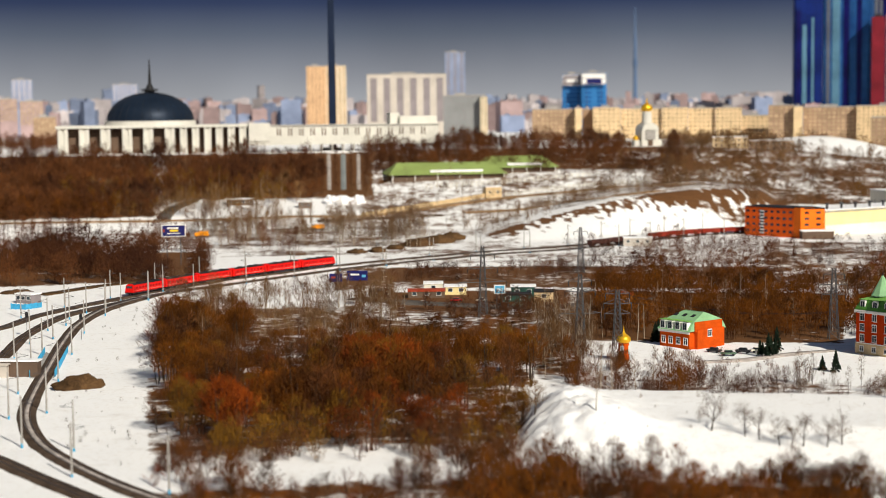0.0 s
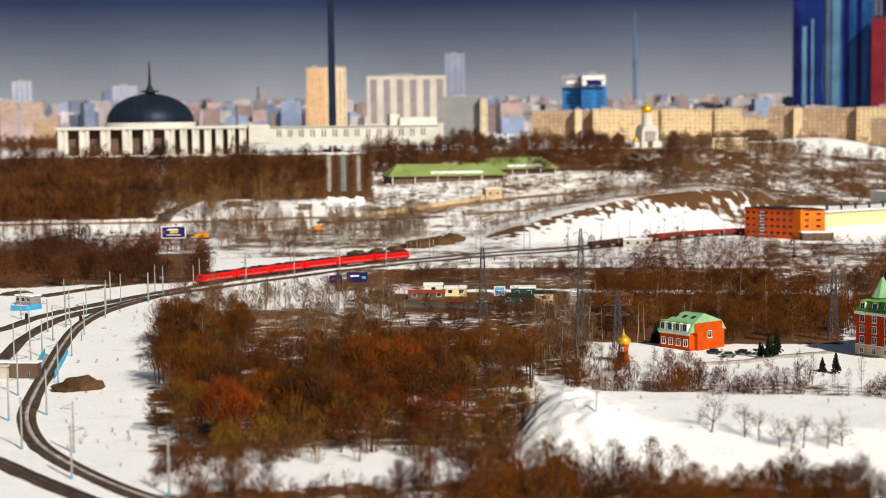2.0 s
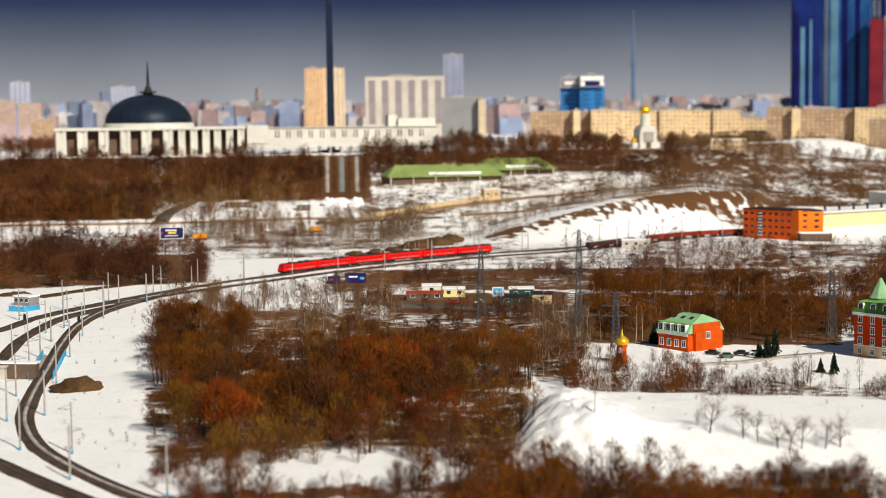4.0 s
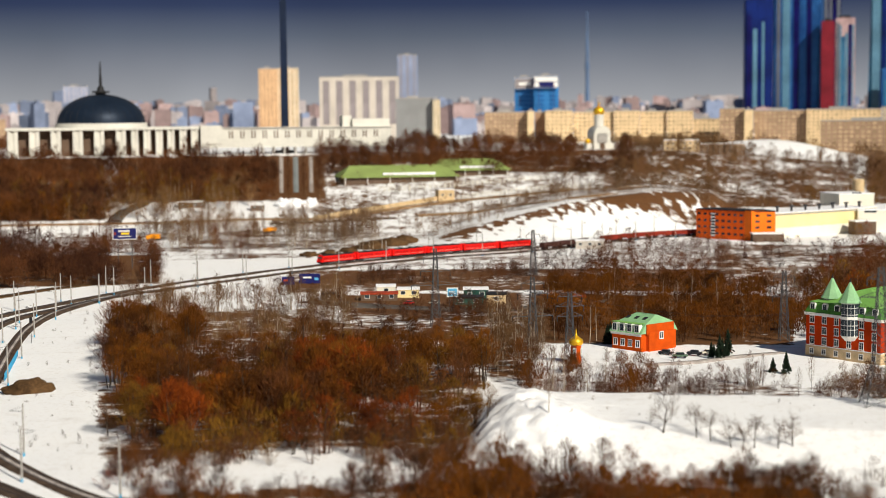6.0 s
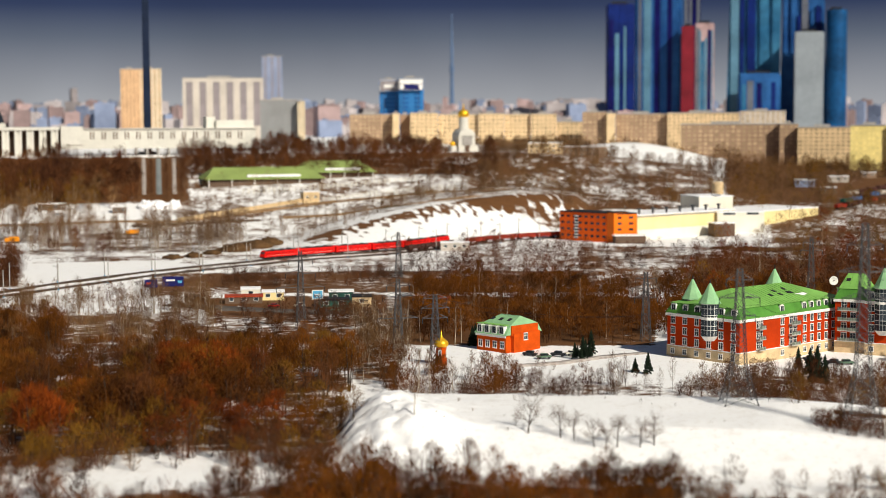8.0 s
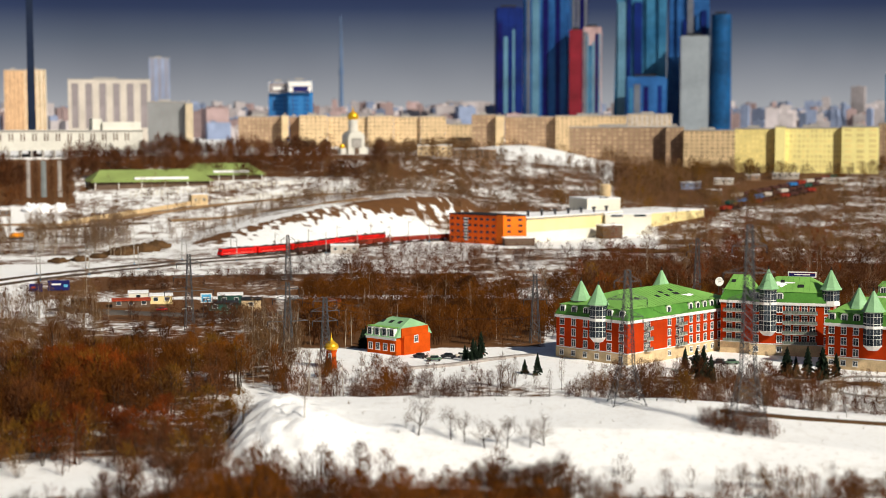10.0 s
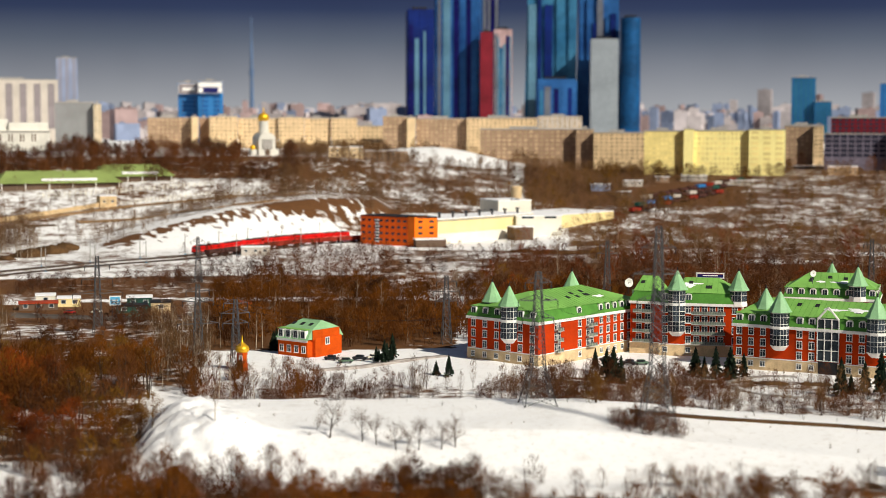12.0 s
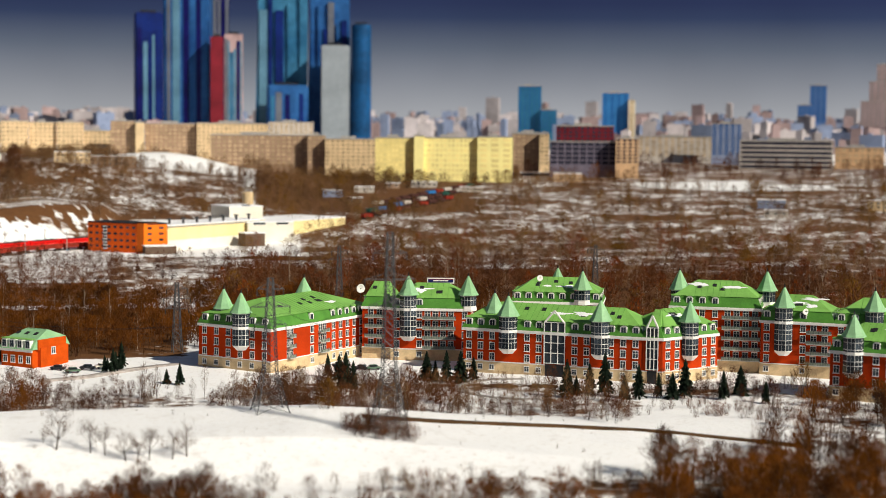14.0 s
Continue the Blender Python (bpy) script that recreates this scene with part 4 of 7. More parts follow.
def balconies(house, x0, x1, y, ze, n=4):
    """A stack of railed loggias across a recess."""
    for j in range(n):
        z = PLINTH + 0.3 + j * FLOOR
        b = part("balcony", boxes((x0, y - 1.3, z - 0.15, x1, y + 0.2, z + 0.1)), BALSLAB, house, "railed grey concrete balcony")
        bm = boxes((x0, y - 1.3, z + 1.05, x1, y - 1.22, z + 1.13))
        k = max(3, int((x1 - x0) / 0.7))
        for i in range(k + 1):
            xx = x0 + (x1 - x0) * i / k
            box(bm, xx - 0.04, y - 1.29, z + 0.1, xx + 0.04, y - 1.23, z + 1.05)
        part("railing", bm, STEEL, b)
        part("balustrade", boxes((x0 + 0.05, y - 1.2, z + 0.12, x1 - 0.05, y - 1.16, z + 0.9)), BALPANEL, b, "grey-green balustrade panel")
        k = max(2, int((x1 - x0) / 2.4))
        for i in range(k):
            xx = x0 + 0.3 + (x1 - x0 - 0.6) * (i + 0.5) / k
            window(b, Matrix.Translation((xx, y - 0.004, z + 1.35)), 1.5, 1.9)


def mansard(house, L, W, ze, steep=3.0, rise=4.0, inset=1.0, hip=6.0):
    """Steep lower slope in dark green, shallow hipped upper slope in light green, with standing seams."""
    def ring(bm, i, z):
        return [bm.verts.new(p) for p in ((i, i, z), (L - i, i, z), (L - i, W - i, z), (i, W - i, z))]
    bm = bmesh.new()
    a, b = ring(bm, -0.35, ze + 0.35), ring(bm, inset, ze + 0.35 + steep)
    for k in range(4):
        bm.faces.new((a[k], a[(k + 1) % 4], b[(k + 1) % 4], b[k]))
    bm.faces.new(a[::-1])
    part("mansard", bm, ROOFDARK, house, "dark green steep mansard slope")
    bm = bmesh.new()
    z1 = ze + 0.35 + steep
    a = ring(bm, inset - 0.25, z1)
    hp = min(hip, L / 2 - inset - 0.3)
    r0, r1 = bm.verts.new((inset + hp, W / 2, z1 + rise)), bm.verts.new((L - inset - hp, W / 2, z1 + rise))
    bm.faces.new((a[0], a[1], r1, r0))
    bm.faces.new((a[1], a[2], r1))
    bm.faces.new((a[2], a[3], r0, r1))
    bm.faces.new((a[3], a[0], r0))
    rf = part("roof", bm, ROOF, house, "light green sheet-metal roof")
    bm = bmesh.new()
    n = int((L - 2 * inset - 2 * hp) / 1.6)
    for i in range(n + 1):
        x = inset + hp + (L - 2 * inset - 2 * hp) * i / max(1, n)
        rod(bm, (x, inset - 0.2, z1 + 0.03), (x, W / 2, z1 + rise + 0.03), 0.05, 3)
    part("roof_seam", bm, ROOFDARK, rf)
    return z1, rise, hp


def residence(p, q, depth, ze, label, gate=None, turrets=(), bal=(), wins=None, sides=(True, True), hip=6.0, snow=0, blank=()):
    """One wing: its front runs from p to q as seen from the lookout, the body lies behind."""
    m = facing(p, q)
    L = (q - p).length
    h = thing("apartment_house", m, label, "apartment house", "wings of the green-roofed estate")
    part("wall", boxes((0, 0, PLINTH, L, depth, ze)), BRICKRED, h)
    part("plinth", boxes((-0.12, -0.12, -3, L + 0.12, depth + 0.12, PLINTH)), CREAM, h, "cream stone ground floor")
    part("cornice", boxes((-0.45, -0.45, ze - 0.5, L + 0.45, depth + 0.45, ze + 0.35), bevel=0.08), WHITE, h, "white cornice")
    part("string_course", boxes((-0.16, -0.16, PLINTH + 0.004, L + 0.16, depth + 0.16, PLINTH + 0.25)), WHITE, h)
    z1, rise, hp = mansard(h, L, depth, ze, hip=hip)
    n = int((ze - PLINTH) / FLOOR + 0.1)
    skip = [(t[0] - 2.8, t[0] + 2.8) for t in turrets if t[2] is not None] + [(b[0] - 0.8, b[1] + 0.8) for b in bal] + ([(gate[0] - 1.2, gate[1] + 1.2)] if gate else []) + list(blank)
    cols = max(2, int(L / 3.4))
    for i in range(cols):
        x = (i + 0.5) * L / cols
        if any(a < x < b for a, b in skip):
            continue
        for j in range(n):
            window(h, Matrix.Translation((x, 0, PLINTH + 1.6 + j * FLOOR)))
        window(h, Matrix.Translation((x, -0.13, 1.75)), 1.3, 1.3)
        dormer(h, Matrix.Translation((x, 0.2, ze + 0.6)))
    for side, x, turn in ((0, 0.0, -90), (1, L, 90)):
        if sides[side]:
            cs = max(2, int(depth / 4.2))
            for i in range(cs):
                y = (i + 0.5) * depth / cs
                R = Matrix.Rotation(radians(turn), 4, "Z")
                for j in range(n):
                    window(h, Matrix.Translation((x, y, PLINTH + 1.6 + j * FLOOR)) @ R)
                window(h, Matrix.Translation((x + (0.13 if side else -0.13), y, 1.75)) @ R, 1.3, 1.3)
                dormer(h, Matrix.Translation((x + (-0.2 if side else 0.2), y, ze + 0.6)) @ R)
    for t in turrets:
        turret(h, t[0], t[1], ze, t[2])
    for b in bal:
        balconies(h, b[0], b[1], 0.0, ze, n)
    tilt = Matrix.Rotation(math.atan2(rise, depth / 2), 4, "X")
    r = random.Random(int(L * 10))
    for i in range(int(L / 7)):
        x, yy = r.uniform(hp + 1.5, max(hp + 2, L - hp - 1.5)), r.uniform(0.35, 0.7)
        skylight(h, Matrix.Translation((x, 1 + yy * (depth / 2 - 1), z1 + yy * rise + 0.02)) @ tilt)
    for i in range(snow):
        x, yy, w = r.uniform(hp + 1, L - hp - 1), r.uniform(0.3, 0.8), r.uniform(1.0, 3.0)
        bm = bmesh.new()
        bmesh.ops.create_icosphere(bm, subdivisions=3, radius=1.0)
        for v in bm.verts:
            v.co *= 1.0 + 0.9 * noise.noise(Vector((v.co.x * 1.6 + i * 5.3, v.co.y * 1.6, L)))
        bmesh.ops.transform(bm, matrix=Matrix.Translation((x, 1 + yy * (depth / 2 - 1), z1 + yy * rise + 0.02)) @ tilt @ Matrix.Diagonal((w * 1.3, r.uniform(0.6, 1.3), 0.14, 1)), verts=bm.verts)
        part("snow_patch", bm, SNOW, h, "leftover wet snow")
    if gate:
        part("gate_glazing", boxes((gate[0], -0.25, PLINTH + 0.5, gate[1], -0.002, ze + 3.2)), GLASS, h, "tall glazed stair over the gateway")
        bm = bmesh.new()
        gc, gw = (gate[0] + gate[1]) / 2, (gate[1] - gate[0]) / 2
        for k in range(4):
            box(bm, gate[0] + k * gw * 2 / 3 - 0.12, -0.42, PLINTH + 0.5, gate[0] + k * gw * 2 / 3 + 0.12, -0.252, ze + 3.2)
        for k in range(5):
            box(bm, gate[0], -0.40, PLINTH + 0.6 + k * 2.9, gate[1], -0.254, PLINTH + 0.8 + k * 2.9)
        for s in (-1, 1):
            rod(bm, (gc + s * gw, -0.35, ze + 3.0), (gc, -0.35, ze + 6.4), 0.28, 6)
        part("gate_frame", bm, WHITE, h)
        # Solid near-black box paints the shade of the passage.
        part("gateway", boxes((gate[0] + 0.3, -0.3, -0.5, gate[1] - 0.3, 0.5, PLINTH + 0.3)), DARK, h, "gateway passage, its shade painted as a dark box")
    return h


GE = 12.4
ESTATE = "wing of red plaster with cream ground floor and green mansard roof"
WING_A = Vector((132.7, 442.0, 0.0))
residence(WING_A, WING_A + Vector((0.814, 0.581, 0.0)) * 50.0, 26.2, GE, ESTATE, turrets=[(-0.5, 10.2, 7.2), (5.0, 21.0, None), (48.0, 24.0, None)], bal=[(7.5, 10.5), (22.5, 27.0)], hip=11.0, snow=1, blank=[(0.0, 17.0)])
residence(flat(19.918, 494), flat(20.931, 492), 15, GE + 3.0, ESTATE, bal=[(1.0, 7.0)], hip=1.0)
residence(flat(20.931, 490), flat(23.715, 488), 15, GE + 3.0, ESTATE, turrets=[(5.2, -0.6, 8.2), (23.0, 2.0, None)], bal=[(9.5, 19.5)], snow=2)
residence(flat(23.477, 468), flat(29.727, 452), 16, GE, ESTATE, turrets=[(7.5, 5.5, None), (13.8, -0.6, 8.7), (41.0, -0.6, 8.7)], gate=(24.5, 30.5), snow=2)
residence(flat(29.747, 452), flat(30.451, 451), 16, GE, ESTATE, turrets=[], gate=(1.2, 4.4), hip=1.0)
residence(flat(30.47, 451.5), flat(32.336, 466), 16, GE, ESTATE, turrets=[(9.5, -0.4, 8.7)], snow=1)
residence(flat(25.166, 512), flat(28.312, 510), 18, GE + 3.1, ESTATE, turrets=[(13.5, 11.0, None), (22.0, 0.5, None)], snow=2)
residence(flat(30.685, 480), flat(33.779, 478), 18, GE + 6.0, ESTATE, turrets=[(1.8, 8.0, None), (27.0, 13.0, None)], bal=[(15.0, 26.0)], snow=2)
residence(flat(33.799, 476), flat(36.247, 473), 15, GE + 3.0, ESTATE, turrets=[(6.6, -0.6, 7.7)], bal=[(13.0, 20.0)], snow=3)
residence(flat(36.266, 473), flat(39.489, 470), 15, GE + 3.0, ESTATE, turrets=[(11.0, 0.5, 7.7)], snow=2)
residence(flat(36.153, 438), flat(39.671, 432), 15, GE, ESTATE, turrets=[(6.2, -0.6, 8.7)], snow=2)
dish(flat(19.849, 505, 18.0), 1.4)
dish(flat(26.127, 505, 24.17 - 2.0), 1.0)
dish(flat(35.279, 474, 19.01 - 1.8), 0.9)


# ---- trees ----
def tree_arrays(seed, h, spread, limbs, twigs, trunk_r=0.16, low=0.25, tw=0.05, tl=1.3, up=0.55, lean=0.06, subs=2):
    """Bare tree as numpy arrays: trunk and limbs (quads) and a crown of thin twig blades (triangles)."""
    g = np.random.default_rng(seed)
    wood_v, wood_f, nv = [], [], 0

    def limb(a, b, r0, r1, k=4):
        nonlocal nv
        d = (b - a) / max(1e-6, np.linalg.norm(b - a))
        u = np.cross(d, [0.3, 0.9, 0.1])
        u /= np.linalg.norm(u)
        w = np.cross(d, u)
        for c, r in ((a, r0), (b, r1)):
            for i in range(k):
                an = 2 * math.pi * i / k
                wood_v.append(c + r * (math.cos(an) * u + math.sin(an) * w))
        for i in range(k):
            wood_f.append((nv + i, nv + (i + 1) % k, nv + k + (i + 1) % k, nv + k + i))
        nv += 2 * k

    top = np.array([g.normal(0, lean * h), g.normal(0, lean * h), h * 0.82])
    mid = top * 0.5 + np.array([g.normal(0, lean * h * 0.5), g.normal(0, lean * h * 0.5), 0])
    limb(np.array([0, 0, -0.6]), mid, trunk_r, trunk_r * 0.65, 5)
    limb(mid, top, trunk_r * 0.65, trunk_r * 0.2, 4)
    segs = [(mid, top)]
    for i in range(limbs):
        q = g.uniform(low, 0.95)
        s = mid * (q / 0.5) if q < 0.5 else mid + (top - mid) * ((q - 0.5) / 0.5)
        an = i * 2.4 + g.normal(0, 0.4)
        ln = spread * (1.15 - 0.6 * q) * g.uniform(0.7, 1.15)
        e = s + np.array([math.cos(an) * ln, math.sin(an) * ln, ln * up * g.uniform(0.6, 1.6)])
        limb(s, e, trunk_r * 0.4 * (1.1 - 0.7 * q), trunk_r * 0.08, 3)
        segs.append((s, e))
        for k in range(subs):
            f = g.uniform(0.4, 0.8)
            s2 = s + (e - s) * f
            e2 = s2 + g.normal(0, 0.3, 3) * ln + np.array([0, 0, ln * 0.35])
            limb(s2, e2, trunk_r * 0.16, trunk_r * 0.05, 3)
            segs.append((s2, e2))
    sa = np.array([s for s, e in segs])
    sb = np.array([e for s, e in segs])
    wgt = np.linalg.norm(sb - sa, axis=1)
    pick = g.choice(len(segs), twigs, p=wgt / wgt.sum())
    f = g.uniform(0.25, 1.05, twigs)[:, None]
    base = sa[pick] * (1 - f) + sb[pick] * f
    base = base + g.normal(0, 0.11 * spread, (twigs, 3))
    d = (sb - sa)[pick]
    d = d / np.linalg.norm(d, axis=1)[:, None] * 0.6 + g.normal(0, 0.62, (twigs, 3)) + np.array([0, 0, 0.35])
    d /= np.linalg.norm(d, axis=1)[:, None]
    ln = tl * g.uniform(0.5, 1.3, twigs)[:, None]
    side = np.cross(d, g.normal(0, 1, (twigs, 3)))
    side /= np.linalg.norm(side, axis=1)[:, None]
    tv = np.stack([base - side * tw, base + side * tw, base + d * ln], 1).reshape(-1, 3)
    tf = np.arange(twigs * 3).reshape(-1, 3)
    return np.array(wood_v), np.array(wood_f), tv, tf


def crown_arrays(seed, h, spread, twigs, trunk_r, low, tw, tl, stems=1, limbs=4, up=0.95):
    """Bare tree whose fine upright twigs fill an uneven rounded crown: stems and limbs (quads), twig blades (triangles)."""
    g = np.random.default_rng(seed)
    wood_v, wood_f = [], []

    def limb(a, b, r0, r1):
        n = len(wood_v)
        for c, r in ((a, r0), (b, r1)):
            for i in range(3):
                wood_v.append(np.array(c) + r * np.array([math.cos(2.094 * i), math.sin(2.094 * i), 0.0]))
        for i in range(3):
            wood_f.append((n + i, n + (i + 1) % 3, n + 3 + (i + 1) % 3, n + 3 + i))

    for k in range(stems):
        an, o = g.uniform(0, 6.283), 0.0 if stems == 1 else 0.12 * spread
        foot = np.array([o * math.cos(an), o * math.sin(an), -0.6])
        top = np.array([foot[0] * 3 + g.normal(0, 0.03 * h), foot[1] * 3 + g.normal(0, 0.03 * h), h * g.uniform(0.78, 0.92)])
        limb(foot, top, trunk_r, trunk_r * 0.25)
        for i in range(limbs):
            q = g.uniform(max(low, 0.15), 0.75)
            a, ln = g.uniform(0, 6.283), spread * g.uniform(0.5, 0.9)
            c = foot + (top - foot) * q
            limb(c, c + np.array([ln * math.cos(a), ln * math.sin(a), ln * g.uniform(0.7, 1.4) * up]), trunk_r * 0.4, trunk_r * 0.12)
    q = low + (1 - low) * g.uniform(0, 1, twigs) ** 0.85
    f = (q - low) / (1.0 - low)
    an = g.uniform(0, 6.283, twigs)
    ph = g.uniform(0, 6.283, 3)
    lobe = 1.0 + 0.22 * np.sin(2 * an + ph[0]) + 0.16 * np.sin(3 * an + ph[1] + 4 * f) + 0.12 * np.sin(7 * f + ph[2])
    rad = spread * np.sin(np.pi * np.clip(0.10 + 0.86 * f, 0, 1)) ** 0.7 * np.sqrt(g.uniform(0.02, 1, twigs)) * lobe
    out = np.stack([np.cos(an), np.sin(an), np.zeros(twigs)], 1)
    base = out * rad[:, None] + np.stack([np.zeros(twigs), np.zeros(twigs), h * q - 0.35 * tl], 1)
    d = out * (0.55 * rad / spread)[:, None] + g.normal(0, 0.33, (twigs, 3)) + np.array([0, 0, up])
    d /= np.linalg.norm(d, axis=1)[:, None]
    ln = tl * g.uniform(0.5, 1.25, twigs)[:, None]
    side = np.cross(d, g.normal(0, 1, (twigs, 3)))
    side /= np.linalg.norm(side, axis=1)[:, None]
    tv = np.stack([base - side * tw, base + side * tw, base + d * ln], 1).reshape(-1, 3)
    return np.array(wood_v), np.array(wood_f), tv, np.arange(twigs * 3).reshape(-1, 3)


def spruce_arrays(seed, h, r):
    g = np.random.default_rng(seed)
    n = 460
    q = g.uniform(0, 1, n) ** 0.75
    z = h * (0.06 + 0.92 * q)
    tier = 1.0 - (q * 8.0) % 1.0
    rad = r * (1 - q) ** 0.85 * (0.45 + 0.55 * tier) * g.uniform(0.55, 1.2, n) + 0.06
    an = g.uniform(0, 2 * math.pi, n)
    tip = np.stack([np.cos(an) * rad, np.sin(an) * rad, z - 0.12 * rad], 1)
    root = np.stack([np.cos(an) * 0.05, np.sin(an) * 0.05, z + 0.25 * rad], 1)
    side = np.stack([-np.sin(an), np.cos(an), np.zeros(n)], 1) * (0.10 + 0.15 * rad)[:, None]
    low = tip - np.stack([np.zeros(n), np.zeros(n), 0.35 + 0.1 * rad], 1)
    tv = np.stack([root, tip - side, low, tip + side], 1).reshape(-1, 4, 3)
    v = tv.reshape(-1, 3)
    i = np.arange(n)[:, None] * 4
    f = np.vstack([i + np.array([0, 1, 2]), i + np.array([0, 2, 3])])
    wv, wf = [], []
    for c, rr in ((-0.5, 0.14), (h * 0.95, 0.03)):
        for k in range(5):
            wv.append((rr * math.cos(k * 1.257), rr * math.sin(k * 1.257), c))
    for k in range(5):
        wf.append((k, (k + 1) % 5, 5 + (k + 1) % 5, 5 + k))
    return np.array(wv), np.array(wf), v, f


KINDS = {}


def kind(name, n, make):
    KINDS[name] = [make(i) for i in range(n)]


kind("rust", 5, lambda i: crown_arrays(10 + i, 9.2 + 0.9 * i, 3.7, 560, 0.2, 0.36, 0.055, 1.6, 2, 4, 0.6))
kind("bush", 5, lambda i: crown_arrays(140 + i, 8.5 + 0.9 * i, 3.3, 250, 0.10, 0.08, 0.07, 2.1, 3, 2))
kind("tall", 4, lambda i: crown_arrays(30 + i, 14 + i, 2.2, 150, 0.16, 0.28, 0.052, 2.2, 1, 3, 1.3))
kind("shrub", 5, lambda i: crown_arrays(50 + i, 3.9 + 0.5 * i, 2.1, 120, 0.05, 0.02, 0.042, 1.5, 4, 2, 1.3))
kind("birch", 4, lambda i: tree_arrays(70 + i, 14 + 1.5 * i, 2.0, 6, 110, 0.19, 0.4, 0.04, 1.5, 1.2, 0.03, 1))
kind("lone", 2, lambda i: tree_arrays(90 + i, 7.5, 3.6, 10, 420, 0.2, 0.12, 0.03, 1.2, 0.8))
kind("mass", 6, lambda i: crown_arrays(110 + i, 10.0 + 0.7 * i, 3.5, 170, 0.10, 0.16, 0.095, 1.9, 1, 2, 0.55))
kind("far", 6, lambda i: crown_arrays(150 + i, 10.0 + 0.7 * i, 3.5, 100, 0.10, 0.12, 0.125, 2.7, 1, 1, 0.8))
kind("spruce", 3, lambda i: spruce_arrays(130 + i, 6.8 + i, 2.1))


def wood(name, spots, kinds, twig, bark, label, smin=0.75, smax=1.2):
    """A whole stand of trees as one object with two materials."""
    V, F3, M, nv = [], [], [], 0
    for (a, d) in spots:
        k = kinds[rng.integers(len(kinds))]
        wv, wf, tv, tf = KINDS[k][rng.integers(len(KINDS[k]))]
        s, an = rng.uniform(smin, smax), rng.uniform(0, 6.283)
        p = np.array(spot(a, d))
        s *= 1.0 + 0.45 * noise.noise(Vector((p[0] * 0.03, p[1] * 0.03, 7.0)))
        R = np.array([[math.cos(an), -math.sin(an), 0], [math.sin(an), math.cos(an), 0], [0, 0, 1]]) * s
        w3 = np.vstack([wf[:, [0, 1, 2]], wf[:, [0, 2, 3]]])
        V += [wv @ R.T + p, tv @ R.T + p]
        F3 += [w3 + nv, tf + nv + len(wv)]
        M += [np.ones(len(w3), np.int32), np.zeros(len(tf), np.int32)]
        nv += len(wv) + len(tv)
    me = arrays_mesh(name, np.vstack(V), np.vstack(F3))
    me.materials.append(twig)
    me.materials.append(bark)
    me.polygons.foreach_set("material_index", np.concatenate(M))
    return tagged(new(name, me), label, "trees", kind="stuff")


# spots kept free of trees: bearing, half width, distance, half depth
CLEARINGS = ((-3.45, 0.42, 1160, 90), (13.3, 2.6, 1400, 95), (-9.3, 0.75, 770, 75), (-8.35, 0.6, 880, 70), (-4.4, 0.5, 950, 50), (26.5, 11.5, 492, 46), (12.0, 5.5, 965, 75), (12.0, 2.3, 478, 22), (1.5, 2.6, 612, 34), (21.8, 1.9, 1205, 85), (32.8, 3.4, 1389, 65), (7.1, 0.8, 1270, 75))


def scatter(n, a0, a1, d0, d1, clump=0.0, seed=1):
    """Spots over a sector of the plan, thinned into clumps by a slow noise."""
    g = np.random.default_rng(seed)
    out = []
    while len(out) < n:
        a, d = g.uniform(a0, a1), math.sqrt(g.uniform(d0 * d0, d1 * d1))
        e = 0.5 * noise.noise(Vector((d * 0.05, seed * 1.7, 0))) + 0.25 * noise.noise(Vector((d * 0.3, seed * 1.7, 3)))
        if a < a0 + 0.4 + e or a > a1 - 0.4 + e:
            continue
        if any(((a - c) / ra) ** 2 + ((d - e) / rd) ** 2 < 1 for c, ra, e, rd in CLEARINGS):
            continue
        x, y = d * math.sin(radians(a)), d * math.cos(radians(a))
        if noise.noise(Vector((x * 0.025, y * 0.025, seed))) * 0.9 + g.uniform(-0.35, 0.35) < clump:
            continue
        out.append((a, d))
    return out


wood("thicket", scatter(185, -10.5, 3.6, 342, 450, -0.2, 1), ["rust"], TWIG, BARK, "dense thicket of rust-brown bare trees on snow", 0.75, 1.15)
wood("thicket", scatter(60, -9.8, 2.6, 326, 352, 0.05, 96), ["bush"], TWIGDARK, BARK, "dark low trees along the front of the thicket", 0.45, 0.75)
wood("thicket", scatter(26, -9.6, 2.8, 324, 352, 0.1, 97), ["bush"], TWIGOLIVE, BARK, "olive-brown bushes along the front of the thicket", 0.6, 0.95)
wood("thicket", scatter(50, -10.0, 2.5, 335, 440, 0.15, 61), ["rust"], TWIGRED, BARK, "red-brown bare trees in the thicket", 0.8, 1.15)
wood("thicket", scatter(70, -10.0, 3.2, 340, 450, -0.1, 62), ["rust", "tall"], TWIGDARK, BARK, "dark bare trees in the thicket", 0.7, 1.1)
wood("thicket", scatter(75, -10.0, 3.4, 345, 440, 0.05, 31), ["rust"], TWIGOLIVE, BARK, "olive-brown budding trees in the thicket", 0.75, 1.05)
wood("thicket", scatter(250, -9.8, -1.2, 450, 625, -0.25, 2), ["tall", "tall", "rust"], TWIGGREY, BIRCH, "stand of grey-brown bare trees with pale trunks", 0.5, 0.85)
wood("thicket", scatter(150, -9.8, -1.0, 450, 640, -0.2, 82), ["mass", "shrub"], TWIGDARK, TWIGDARK, "brown bare trees with low scrub", 0.5, 0.8)
wood("thicket", scatter(90, -1.2, 3.8, 445, 515, -0.2, 83), ["rust", "shrub"], TWIG, BARK, "low rust-brown bushes before the kiosks", 0.5, 0.8)
